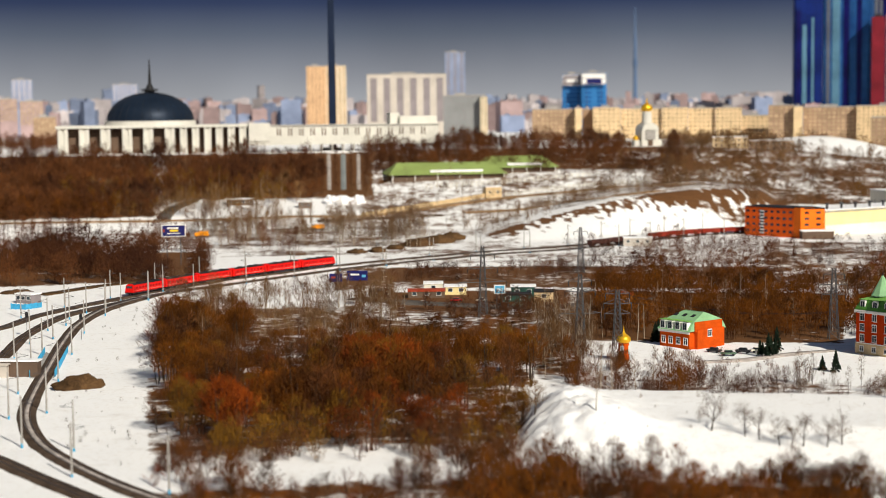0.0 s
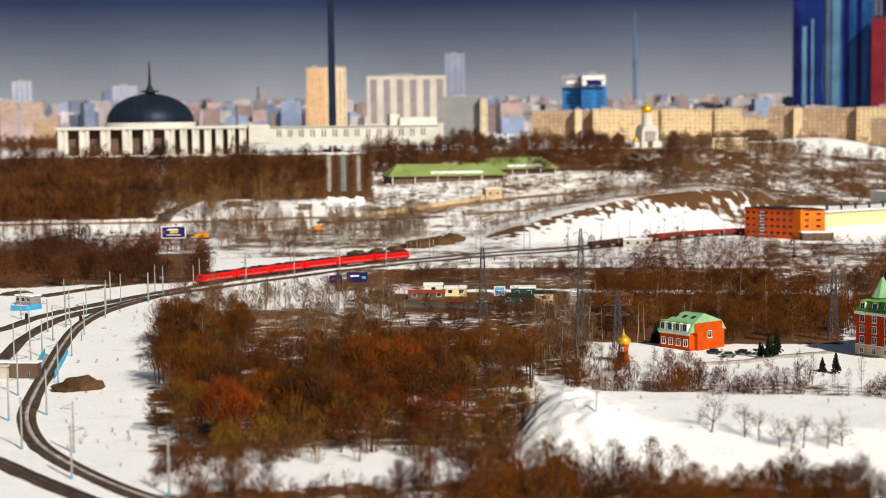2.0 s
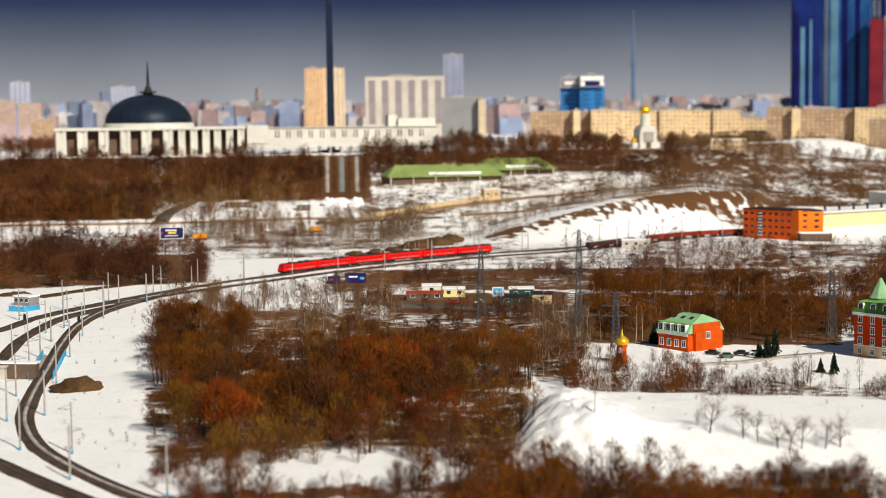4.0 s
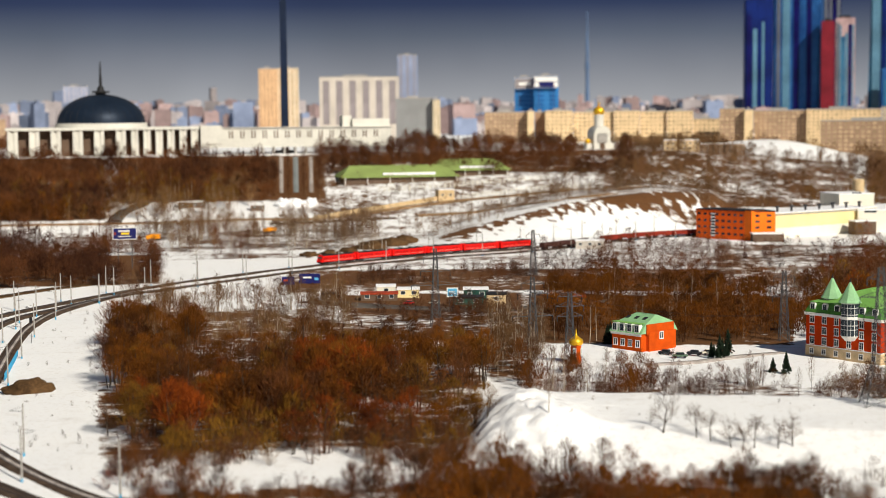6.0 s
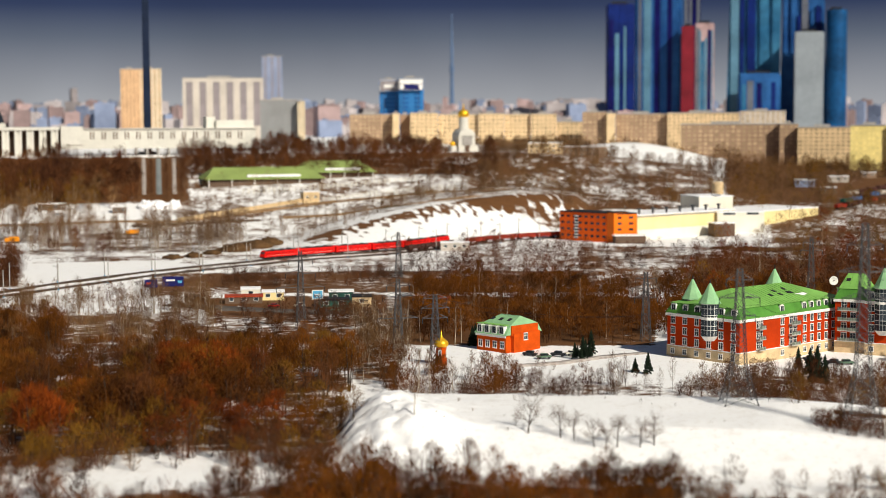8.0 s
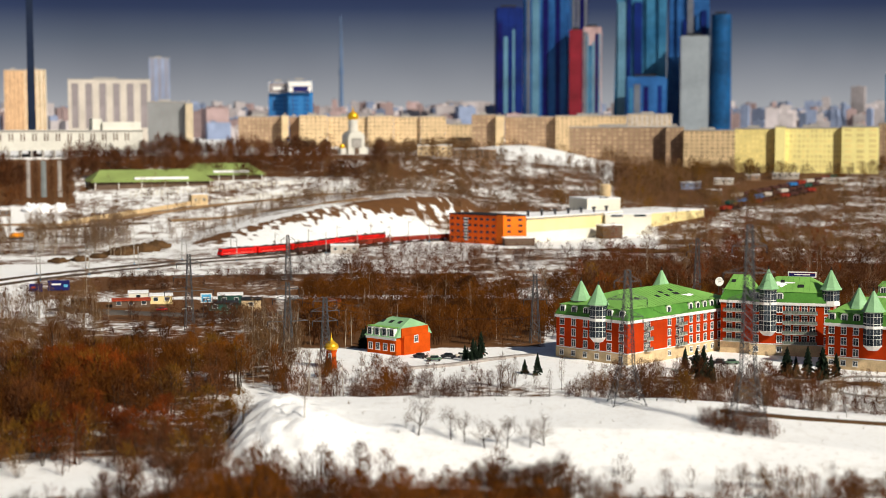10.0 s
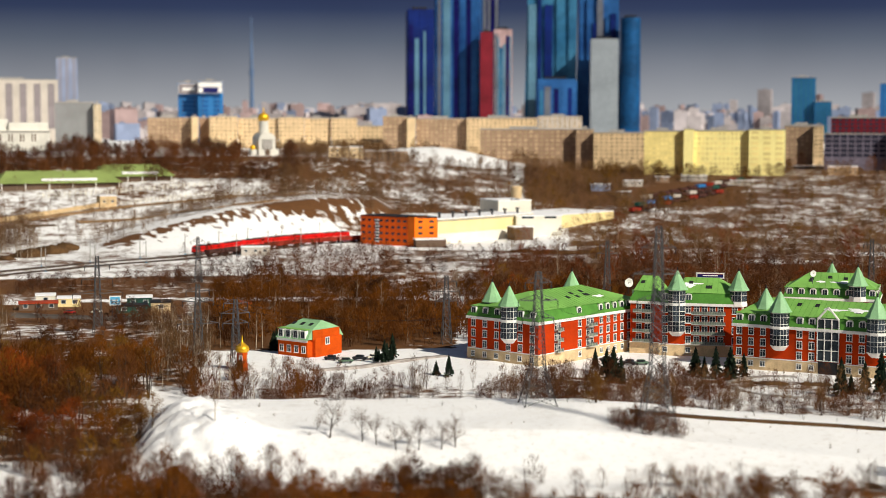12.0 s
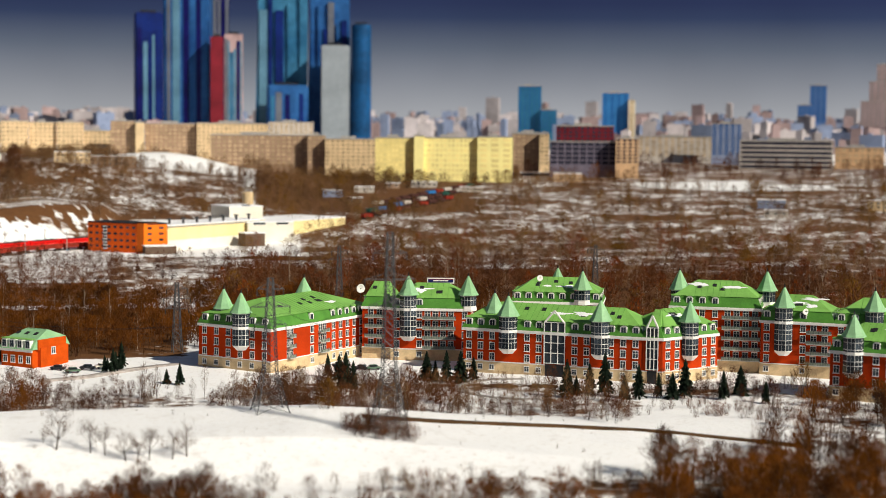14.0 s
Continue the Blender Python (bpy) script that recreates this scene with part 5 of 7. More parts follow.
wood("thicket", scatter(420, -15.8, -8.0, 690, 850, -0.3, 3), ["mass"], TWIGDARK, TWIGDARK, "dark bare wood behind the railway", 0.75, 1.15)
wood("tree_row", scatter(470, -9.0, -0.2, 845, 1010, -0.15, 4), ["tall", "tall", "birch"], TWIGGREY, BIRCH, "thin rows of bare trees along the snowy field", 0.6, 1.0)
wood("tree_row", scatter(120, -0.2, 4.0, 925, 1015, -0.1, 84), ["tall", "shrub"], TWIGGREY, BIRCH, "young bare trees on the snowy slope", 0.4, 0.7)
wood("tree_row", scatter(170, 2.5, 12.5, 1000, 1110, -0.1, 34), ["birch", "far"], TWIGGREY, BIRCH, "young bare trees along the upper road", 0.35, 0.7)
wood("park_wood", scatter(520, -15.8, -9.2, 1038, 1212, -0.7, 5), ["far"], TWIGDARK, TWIGDARK, "dense dark-brown park wood", 1.0, 1.4)
wood("park_wood", scatter(320, -10.2, -3.9, 1090, 1212, -0.6, 55), ["far"], TWIGDARK, TWIGDARK, "dense dark-brown park wood", 1.0, 1.35)
wood("park_wood", scatter(130, -15.8, -10.8, 1030, 1110, -0.2, 91), ["far"], TWIG, TWIGDARK, "rust-brown trees at the front of the park wood", 0.8, 1.15)
wood("thicket", scatter(60, -10.4, -6.3, 440, 520, -0.25, 94), ["rust"], TWIG, BARK, "rust-brown trees at the end of the thicket", 0.75, 1.1)
wood("scrub", scatter(16, 5.7, 7.0, 440, 452, -0.4, 95), ["bush", "shrub"], TWIG, BARK, "rust-brown bushes round the chapel", 0.4, 0.6)
wood("scrub", scatter(130, -2.6, 4.8, 552, 592, -0.15, 92), ["shrub", "shrub", "bush"], TWIGDARK, BARK, "dark bushes before the kiosks", 0.35, 0.7)
wood("scrub", scatter(60, 6.8, 13.6, 436, 468, -0.2, 93), ["shrub"], TWIGDARK, BARK, "low garden bushes round the red house", 0.25, 0.5)
wood("park_wood", scatter(90, -13.5, -5.0, 1035, 1130, 0.05, 35), ["far", "tall"], TWIGOLIVE, BIRCH, "pale olive-brown trees at the edge of the park wood", 0.8, 1.2)
wood("park_wood", scatter(640, -3.2, 8.6, 1165, 1310, -0.7, 6), ["far"], TWIGDARK, TWIGDARK, "dense dark-brown park wood", 0.8, 1.2)
wood("thicket", scatter(760, 4.8, 25, 500, 640, -0.35, 7), ["mass", "mass", "mass", "rust"], TWIG, TWIGDARK, "brown bare wood behind the houses", 0.6, 0.95)
wood("thicket", scatter(60, 5.0, 25, 495, 640, -0.1, 37), ["birch"], TWIGGREY, BIRCH, "pale birches among brown trees", 0.6, 0.9)
wood("thicket", scatter(200, -1.5, 5.5, 672, 735, -0.25, 38), ["shrub"], TWIGDARK, BARK, "brown scrub beside the railway", 0.55, 0.9)
wood("thicket", scatter(230, 5.0, 12.0, 645, 745, -0.2, 85), ["mass", "shrub"], TWIGDARK, TWIGDARK, "brown bare trees below the railway", 0.45, 0.8)
wood("thicket", scatter(850, 14, 40, 560, 810, -0.45, 8), ["mass"], TWIGDARK, TWIGDARK, "brown bare wood in the valley", 0.6, 0.95)
wood("thicket", scatter(200, 14, 40, 560, 1000, 0.05, 39), ["mass"], TWIGRED, BARK, "brighter rust-brown trees in the valley wood", 0.7, 1.15)
wood("thicket", scatter(460, 18, 40, 810, 1060, -0.3, 9), ["mass"], TWIGGREY, BARK, "grey-brown bare wood in the valley", 0.5, 0.9)
wood("thicket", scatter(470, 14, 40, 1080, 1420, -0.25, 10), ["far"], TWIGGREY, BARK, "far bare wood towards the city", 0.6, 1.0)
wood("thicket", scatter(760, 7.2, 22, 1075, 1560, -0.35, 11), ["far"], TWIGGREY, BARK, "far grey-brown bare wood below the blocks of flats", 0.6, 0.95)
wood("scrub", scatter(390, -9.6, 15, 268, 311, -0.1, 12), ["bush", "shrub"], TWIG, BARK, "rust-brown scrub on thawing snow", 0.45, 0.8)
wood("thicket", scatter(400, 22, 40, 1420, 1900, -0.5, 44), ["far"], TWIGDARK, TWIGDARK, "distant brown wood at the city edge", 0.7, 1.1)
wood("scrub", scatter(110, -10.5, 14, 272, 312, 0.0, 45), ["shrub"], TWIGRED, BARK, "red-brown scrub on thawing snow", 0.6, 1.0)
wood("scrub", scatter(260, 13, 40, 270, 318, -0.25, 13), ["shrub"], TWIGGREY, BARK, "grey-brown scrub on thawing snow", 0.5, 0.95)
wood("scrub", scatter(170, 12, 40, 268, 303, -0.1, 43), ["bush", "shrub"], TWIG, BARK, "rust-brown scrub among grey shrubs", 0.4, 0.75)
wood("scrub", scatter(55, 10.4, 14.4, 306, 318, -0.3, 86), ["shrub"], TWIG, BARK, "rust-brown bushes on a bare bank in the snow field", 0.35, 0.6)
wood("scrub", scatter(60, 19.2, 22.4, 338, 352, -0.3, 87), ["shrub"], TWIGDARK, BARK, "dark bushes round the foot of a pylon", 0.45, 0.8)
wood("scrub", scatter(170, 16.5, 36.5, 424, 450, -0.2, 88), ["shrub", "shrub", "bush"], TWIGDARK, BARK, "dark garden bushes before the green-roofed houses", 0.3, 0.6)
wood("scrub", scatter(130, 14.0, 24.0, 392, 432, -0.15, 101), ["shrub", "bush"], TWIGDARK, TWIGDARK, "brown bushes on the slope before the houses", 0.4, 0.7)
wood("scrub", scatter(90, 12.0, 30.0, 388, 425, -0.1, 89), ["bush", "tall"], TWIGGREY, BARK, "grey-brown saplings before the houses", 0.35, 0.6)
wood("thicket", scatter(70, 30.0, 40, 262, 330, -0.3, 90), ["rust"], TWIG, BARK, "dense rust-brown bushes at the lookout's foot", 0.6, 0.95)
wood("scrub", scatter(300, 4.2, 30, 388, 432, -0.15, 14), ["shrub"], TWIGDARK, BARK, "hedge of bare shrubs along the field edge", 0.4, 0.8)
wood("scrub", scatter(150, 4.0, 14, 745, 870, -0.1, 51), ["shrub", "mass"], TWIGDARK, TWIGDARK, "low brown scrub along the railway", 0.45, 0.8)
wood("thicket", scatter(80, 2.8, 5.6, 425, 545, -0.2, 63), ["mass", "birch", "rust"], TWIGGREY, BIRCH, "mixed bare trees and birches by the power line", 0.6, 0.95)
wood("thicket", scatter(260, 17, 40, 570, 1050, -0.2, 64), ["mass", "birch"], TWIGGREY, BIRCH, "grey-brown trees with pale trunks in the valley", 0.6, 1.0)
wood("thicket", scatter(210, 14, 40, 560, 1350, 0.05, 65), ["mass", "mass", "rust"], TWIGOLIVE, BARK, "olive-brown trees in the valley wood", 0.85, 1.3)
wood("scrub", scatter(70, -14.0, -9.6, 330, 600, -0.2, 66), ["shrub"], TWIGDARK, BARK, "low tufts of brown weeds poking through snow", 0.1, 0.25)
wood("scrub", scatter(60, 4.5, 30, 325, 395, -0.1, 67), ["shrub"], TWIGGREY, BARK, "low dry tufts on the snow field", 0.08, 0.22)
wood("thicket", scatter(240, 5.0, 13.5, 1060, 1330, -0.3, 68), ["far"], TWIGGREY, BARK, "brown-grey bare trees on the slope below the church", 0.55, 0.9)
wood("tree_row", scatter(220, -4.2, 6.5, 1005, 1150, -0.1, 52), ["far", "birch"], TWIGGREY, BIRCH, "scattered small bare trees on the slope", 0.35, 0.7)
wood("thicket", scatter(36, 35.2, 40, 368, 428, -0.1, 53), ["rust"], TWIG, BARK, "rust-brown thicket beside the snow field", 0.6, 0.95)
wood("scrub", scatter(150, 14, 38, 398, 428, 0.0, 54), ["shrub"], TWIG, BARK, "brown shrubs before the green-roofed houses", 0.4, 0.75)
wood("scrub", scatter(60, 3.5, 9.0, 384, 440, -0.2, 15), ["bush", "shrub"], TWIG, BARK, "rust-brown bushes beside the chapel", 0.5, 0.85)
wood("scrub", scatter(66, 33.2, 40, 330, 372, -0.1, 16), ["bush", "shrub"], TWIG, BARK, "rust-brown bushes before the houses", 0.6, 1.0)
wood("park_wood", scatter(170, -15.8, -12.4, 1330, 1700, -0.4, 71), ["far"], TWIGDARK, TWIGDARK, "brown bare trees beside the museum", 0.7, 1.1)
wood("thicket", scatter(70, -15.8, -11.5, 930, 1035, -0.3, 72), ["mass", "tall"], TWIGDARK, TWIGDARK, "dark bare trees along the park road", 0.6, 1.0)
wood("thicket", scatter(100, 30.6, 40, 298, 334, -0.2, 73), ["rust", "shrub"], TWIG, BARK, "red-brown bushes beside the snow field", 0.5, 0.85)
wood("scrub", scatter(120, -10.5, 3.0, 318, 337, -0.1, 74), ["shrub"], TWIGDARK, BARK, "dark low scrub at the foot of the thicket", 0.45, 0.9)
wood("tree_row", scatter(110, -12.0, -4.0, 800, 1000, -0.15, 75), ["mass", "tall"], TWIGDARK, TWIGDARK, "scattered dark bare trees on the snowy field", 0.5, 0.95)


wood("thicket", scatter(9, -8.6, -6.4, 346, 362, -0.5, 98), ["rust"], TWIGRED, BARK, "bright rust-red tree clump in the thicket", 0.9, 1.2)
wood("thicket", scatter(110, 6.0, 18.0, 765, 885, -0.1, 99), ["mass", "shrub"], TWIGDARK, TWIGDARK, "brown bare trees before the works", 0.4, 0.75)
wood("park_wood", scatter(70, -12.8, -4.6, 1036, 1125, 0.1, 100), ["far"], TWIGGREY, BIRCH, "tan-grey trees in the park wood", 1.0, 1.4)


# ---- single trees ----
def single_tree(k, i, m, twig, bark, label, name="tree", category="tree"):
    """A tree thing with its trunk and crown as parts; meshes are made once for each kind."""
    key = (k, i, twig.name)
    if key not in CACHE:
        wv, wf, tv, tf = KINDS[k][i % len(KINDS[k])]
        a, b = arrays_mesh("trunk", wv, wf), arrays_mesh("crown", tv, tf)
        a.materials.append(bark)
        b.materials.append(twig)
        CACHE[key] = (a, b)
    t = thing(name, m, label, category)
    obj("trunk", CACHE[key][0], None, t)
    obj("crown", CACHE[key][1], None, t)
    return t


def stand(az, d, s=1.0, turn=0.0):
    return Matrix.Translation(spot(az, d)) @ Matrix.Rotation(turn, 4, "Z") @ Matrix.Diagonal((s, s, s, 1))


for i, (a, d, s) in enumerate([(*p, s) for p, s in zip([(9.361, 332.6), (10.512, 330.8), (11.706, 327.1), (12.504, 327.1), (13.304, 327.1), (11.009, 329.5), (13.804, 328.0), (12.105, 325.9), (8.927, 335.7)], (1.0, 0.8, 0.75, 0.8, 0.75, 0.7, 0.8, 0.7, 0.3))]):
    single_tree("lone", i, stand(a, d, s, i * 1.3), TWIGGREY, BARK, "bare grey-brown tree standing in the snow field")
for i, (a, d) in enumerate([(5.343, 333.5), (5.898, 373.8), (5.483, 373.1), (7.317, 409.8), (6.727, 409.8)]):
    single_tree("birch", i, stand(a, d, 0.72 + 0.05 * (i % 3), i), TWIGGREY, BIRCH, "pale bare birch at the edge of the snow heap")
for i, (a, d) in enumerate([(4.853, 464.5), (6.787, 495.6), (9.787, 559.1), (9.556, 536.8), (7.023, 502.1)]):
    single_tree("birch", i + 1, stand(a, d, 0.85, i * 2.0), TWIGGREY, BIRCH, "tall pale birch before a brown wood")
for i, (a, d, s) in enumerate([(*p, 0.55 + 0.1 * (j * 7 % 5)) for j, p in enumerate([(11.099, 473.2), (11.386, 472.7), (11.578, 476.2), (13.119, 445.5), (13.565, 443.0), (18.715, 455.1), (19.112, 450.9), (19.352, 433.2), (19.611, 433.2), (22.196, 451.3), (22.496, 448.4), (22.895, 445.9), (23.393, 445.9), (23.851, 449.2), (27.14, 423.3), (27.475, 428.4), (27.929, 433.2), (28.464, 429.2), (29.156, 424.9), (29.648, 425.3), (30.334, 428.1), (30.824, 427.3), (31.253, 429.6), (32.576, 428.1), (33.152, 436.5), (34.025, 424.5), (7.513, 502.1), (7.415, 496.1), (11.008, 469.7), (11.296, 467.9), (11.526, 472.7)])]):
    single_tree("spruce", i, stand(a, d, s * (0.95 if a < 14 else 1.4), i * 1.1), SPRUCE, BARK, "dark green spruce in the snow", "spruce")
# a row of clipped shrubs along the field edge
for i, (a, d) in enumerate([(9.409, 371.4), (9.662, 371.4), (9.914, 371.8), (10.166, 371.8), (10.417, 372.1), (10.668, 372.4), (10.919, 372.4), (11.169, 372.8), (11.419, 372.8), (11.668, 373.1), (11.917, 373.5)]):
    single_tree("shrub", i, stand(a, d, 0.85, i * 0.9), TWIGDARK, BARK, "clipped dark-brown shrub in a row", "shrub", "shrub")
for i, (a, d, s) in enumerate([(*p, s) for p, s in zip([(18.72, 369.7), (35.261, 436.1), (21.114, 350.3), (21.511, 361.6), (20.916, 344.8), (20.317, 345.5), (24.503, 386.9), (25.9, 373.1), (28.578, 387.6), (28.876, 382.6), (16.739, 372.4), (17.728, 370.4)], (1.0, 1.25, 0.7, 0.9, 0.6, 0.6, 0.55, 0.5, 0.8, 0.7, 0.6, 0.6))]):
    single_tree("bush" if i < 2 else "rust", i, stand(a, d, s * (0.85 if i < 2 else 0.62), i), TWIGOLIVE if i < 2 else TWIGDARK, BARK, "rounded olive-brown bush before the houses" if i < 2 else "dark bare bush before the houses", "bush", "bush")


# ---- power pylons ----
def pylon(az, d, h, arms, w=3.2, label="grey steel lattice power pylon", splay=1.9, up=0.0):
    """Four tapering legs, crossed bracing, cross-arms with insulator strings."""
    t = thing("pylon", Matrix.Translation(spot(az, d, up)) @ Matrix.Rotation(radians(-az + 12), 4, "Z"), label, "power pylon", "power pylons")

    def half(z):
        q = z / h
        return w / 2 * ((splay - (splay - 1) * min(1, q / 0.3)) if q < 0.3 else (1 - 0.62 * (q - 0.3) / 0.7))

    for sx in (-1, 1):
        for sy in (-1, 1):
            bm = bmesh.new()
            zs = [-1.0, h * 0.3, h]
            for z0, z1 in zip(zs, zs[1:]):
                a, b = half(max(z0, 0)), half(z1)
                rod(bm, (sx * a, sy * a, z0), (sx * b, sy * b, z1), 0.13, 4)
            part("leg", bm, STEEL, t)
    bm = bmesh.new()
    n = max(8, int(h / 2.2))
    for i in range(n):
        z0, z1 = h * i / n, h * (i + 1) / n
        a, b = half(z0), half(z1)
        for s in (-1, 1):
            rod(bm, (-a, s * a, z0), (b, s * b, z1), 0.065, 3)
            rod(bm, (a, s * a, z0), (-b, s * b, z1), 0.065, 3)
            rod(bm, (s * a, -a, z0), (s * b, b, z1), 0.065, 3)
            rod(bm, (s * a, a, z0), (s * b, -b, z1), 0.065, 3)
            rod(bm, (-b, s * b, z1), (b, s * b, z1), 0.05, 3)
    part("bracing", bm, STEEL, t)
    for z, r in arms:
        for s in (-1, 1):
            bm = bmesh.new()
            b = half(z)
            rod(bm, (s * b, -b, z), (s * r, 0, z + 0.1), 0.09, 3)
            rod(bm, (s * b, b, z), (s * r, 0, z + 0.1), 0.09, 3)
            rod(bm, (s * b, 0, z + 1.3), (s * r, 0, z + 0.1), 0.08, 3)
            rod(bm, (s * (b + r) / 2, 0, z), (s * (b + r) / 2, 0, z + 0.8), 0.05, 3)
            arm = part("cross_arm", bm, STEEL, t)
            bm = bmesh.new()
            rod(bm, (s * r, 0, z + 0.1), (s * r, 0, z - 1.5), 0.11, 5)
            part("insulator", bm, GLASS, arm)
    return t


PYLONS = [
    (*(4.794, 475.4), 22.5, ((17.5, 4.5), (20.5, 3.4), (11.0, 6.0))),
    (*(6.097, 455.9), 20.0, ((19.0, 3.4), (16.2, 4.0), (13.4, 3.6))),
    (*(1.385, 535.8), 26.0, ((23.0, 4.0), (18.5, 5.0), (14.0, 8.0))),
    (*(13.478, 507.7), 21.5, ((19.5, 3.2), (16.5, 4.2), (13.5, 3.6))),
    (*(16.7, 366.3), 30.0, ((27.5, 3.0), (23.5, 4.5), (19.5, 3.6))),
    (*(20.876, 343.3), 43.0, ((38.5, 3.6), (33.0, 5.4), (27.5, 4.4))),
    (*(19.101, 602.2), 26.0, ((24.0, 3.0), (21.0, 4.0))),
    (*(28.063, 611.8), 27.0, ((25.0, 3.0), (21.5, 4.2))),
    (*(4.819, 703.8), 20.0, ((18.0, 3.0),)),
]
for a, d, h, arms in PYLONS:
    pylon(a, d, h, arms, 2.3 if h < 28 else 3.0, splay=1.35 if h < 28 else 2.6)


def wire(name, pts, sag, label, r=0.05):
    """A hanging cable through the given tops."""
    bm = bmesh.new()
    for p, q in zip(pts, pts[1:]):
        last = Vector(p)
        for i in range(1, 9):
            f = i / 8
            x = Vector(p).lerp(Vector(q), f) - Vector((0, 0, 4 * sag * f * (1 - f)))
            rod(bm, last, x, r, 3)
            last = x
    tagged(part(name, bm, DARK), label, "cable", kind="structure")


for side in (-4.0, 4.0):
    line = []
    for k in (2, 0, 4, 5):
        a, d, h, arms = PYLONS[k]
        line.append(spot(a, d, arms[1][0] - 1.5) + Vector((side, 0, 0)))
    wire("cable", line, 5.0, "thin sagging power cable between pylons")


# ---- railway masts and signals ----
def mast(p, h, turn, arm=2.8, blue=True):
    t = thing("catenary_mast", Matrix.Translation(p) @ Matrix.Rotation(turn, 4, "Z"), "pale concrete catenary mast beside the track", "catenary mast", "catenary masts")
    part("pole", cone(bmesh.new(), 0, 0, -1, h, 0.25, 0.17, 8), CONCRETE, t)
    bm = bmesh.new()
    rod(bm, (0, 0, h - 1.6), (0, -arm, h - 1.2), 0.06, 4)
    rod(bm, (0, 0, h - 0.5), (0, -arm, h - 1.2), 0.04, 4)
    part("bracket", bm, STEEL, t)
    if blue:
        part("foot", cone(bmesh.new(), 0, 0, -0.3, 0.8, 0.27, 0.24, 8), BLUEPAINT, t, "light blue painted foot")
    return t


first = mast(Vector((0, 0, 0)), 11.0, 0)
first_used = False
for path, side, gap, start in ((MAIN, 4.2, 30.0, 8), (SECOND, -4.4, 31.0, 20), (BRANCH, -4.0, 34.0, 12), (BRANCH, 4.6, 48.0, 40)):
    s = np.concatenate([[0], np.cumsum(np.hypot(*np.diff(path, axis=0).T))])
    k = start
    while k < s[-1] - 10:
        x, y = np.interp(k, s, path[:, 0]), np.interp(k, s, path[:, 1])
        x1, y1 = np.interp(k + 3, s, path[:, 0]), np.interp(k + 3, s, path[:, 1])
        a = math.atan2(y1 - y, x1 - x)
        px, py = x - math.sin(a) * side, y + math.cos(a) * side
        m = Matrix.Translation((px, py, float(ground_z(np.array(px), np.array(py))))) @ Matrix.Rotation(a + (math.pi if side < 0 else 0), 4, "Z")
        if not first_used:
            first.matrix_basis, first_used = m, True
        else:
            copy_thing(first, m)
        k += gap


def signal(az, d):
    t = thing("railway_signal", stand(az, d), "black two-lamp railway signal on a pole", "railway signal")
    part("pole", cone(bmesh.new(), 0, 0, -0.5, 6.5, 0.1, 0.08, 8), STEEL, t)
    part("head", boxes((-0.45, -0.3, 6.4, 0.45, 0.3, 8.2), bevel=0.15), DARK, t)
    part("hood", boxes((-0.4, -0.6, 7.7, 0.4, -0.3, 7.8), (-0.4, -0.6, 7.0, 0.4, -0.3, 7.1)), DARK, t)


signal(*(-14.378, 532.3))
signal(*(-12.573, 521.6))


# ---- railway bridge with its blue railings ----
def bridge():
    a, d = (-13.913, 449.6)
    a2, d2 = (-13.418, 494.7)
    p, q = spot(a, d), spot(a2, d2)
    t = thing("railway_bridge", facing(p, q), "short railway bridge with light blue railings", "bridge")
    L = (q - p).length
    part("deck", boxes((-2, -3.2, -0.6, L + 2, 3.2, 0.1)), CONCRETE, t)
    for y in (-3.3, 3.3):
        bm = bmesh.new()
        for i in range(int(L / 1.5) + 1):
            box(bm, i * 1.5 - 0.07, y - 0.07, 0.1, i * 1.5 + 0.07, y + 0.07, 1.9)
        for z in (0.5, 1.1, 1.8):
            box(bm, -0.5, y - 0.05, z, L + 0.5, y + 0.05, z + 0.16)
        part("railing", bm, BLUEPAINT, t, "light blue steel railing")
        part("skirt", boxes((-0.5, y - 0.04, -1.6, L + 0.5, y + 0.04, 0.3)), BLUEPAINT, t)
    ab = thing("abutment", Matrix.Translation(spot(*(-14.905, 452.1))) @ Matrix.Rotation(radians(-6), 4, "Z"), "stone retaining wall, underpass shade put into its dark colour", "retaining wall")
    # No opening is cut; the underpass's shade is the wall's dark colour.
    part("wall", boxes((-9, 0, -1, 7, 3, 4.2)), MUSEUMWALL, ab)
    part("coping", boxes((-9.3, -0.3, 4.2, 7.3, 3.3, 4.6)), SNOW, ab, "snow-covered coping")
    part("pier", boxes((-3.2, -2.0, -1, -0.8, -0.4, 3.4), (-3.6, -2.3, 3.4, -0.4, -0.2, 3.9)), PALEWALL, ab)


bridge()


def heap(az, d, lx, ly, h, label, mat, turn=0.0, seed=0, name="mound", category="mound"):
    """An uneven mound of loose material."""
    bm = bmesh.new()
    bmesh.ops.create_icosphere(bm, subdivisions=4, radius=1.0)
    for v in bm.verts:
        n = noise.noise(v.co * 2.2 + Vector((seed, 0, 0))) * 0.35 + noise.noise(v.co * 6 + Vector((seed, 4, 0))) * 0.12
        v.co = Vector((v.co.x * lx * (1 + n), v.co.y * ly * (1 + n), max(-0.3, v.co.z) * h * (1 + n)))
    ob = part(name, bm, mat, None, "", True)
    ob.matrix_basis = Matrix.Translation(spot(az, d)) @ Matrix.Rotation(radians(-az + turn), 4, "Z")
    return tagged(ob, label, category, "mounds of soil" if name == "mound" else "")


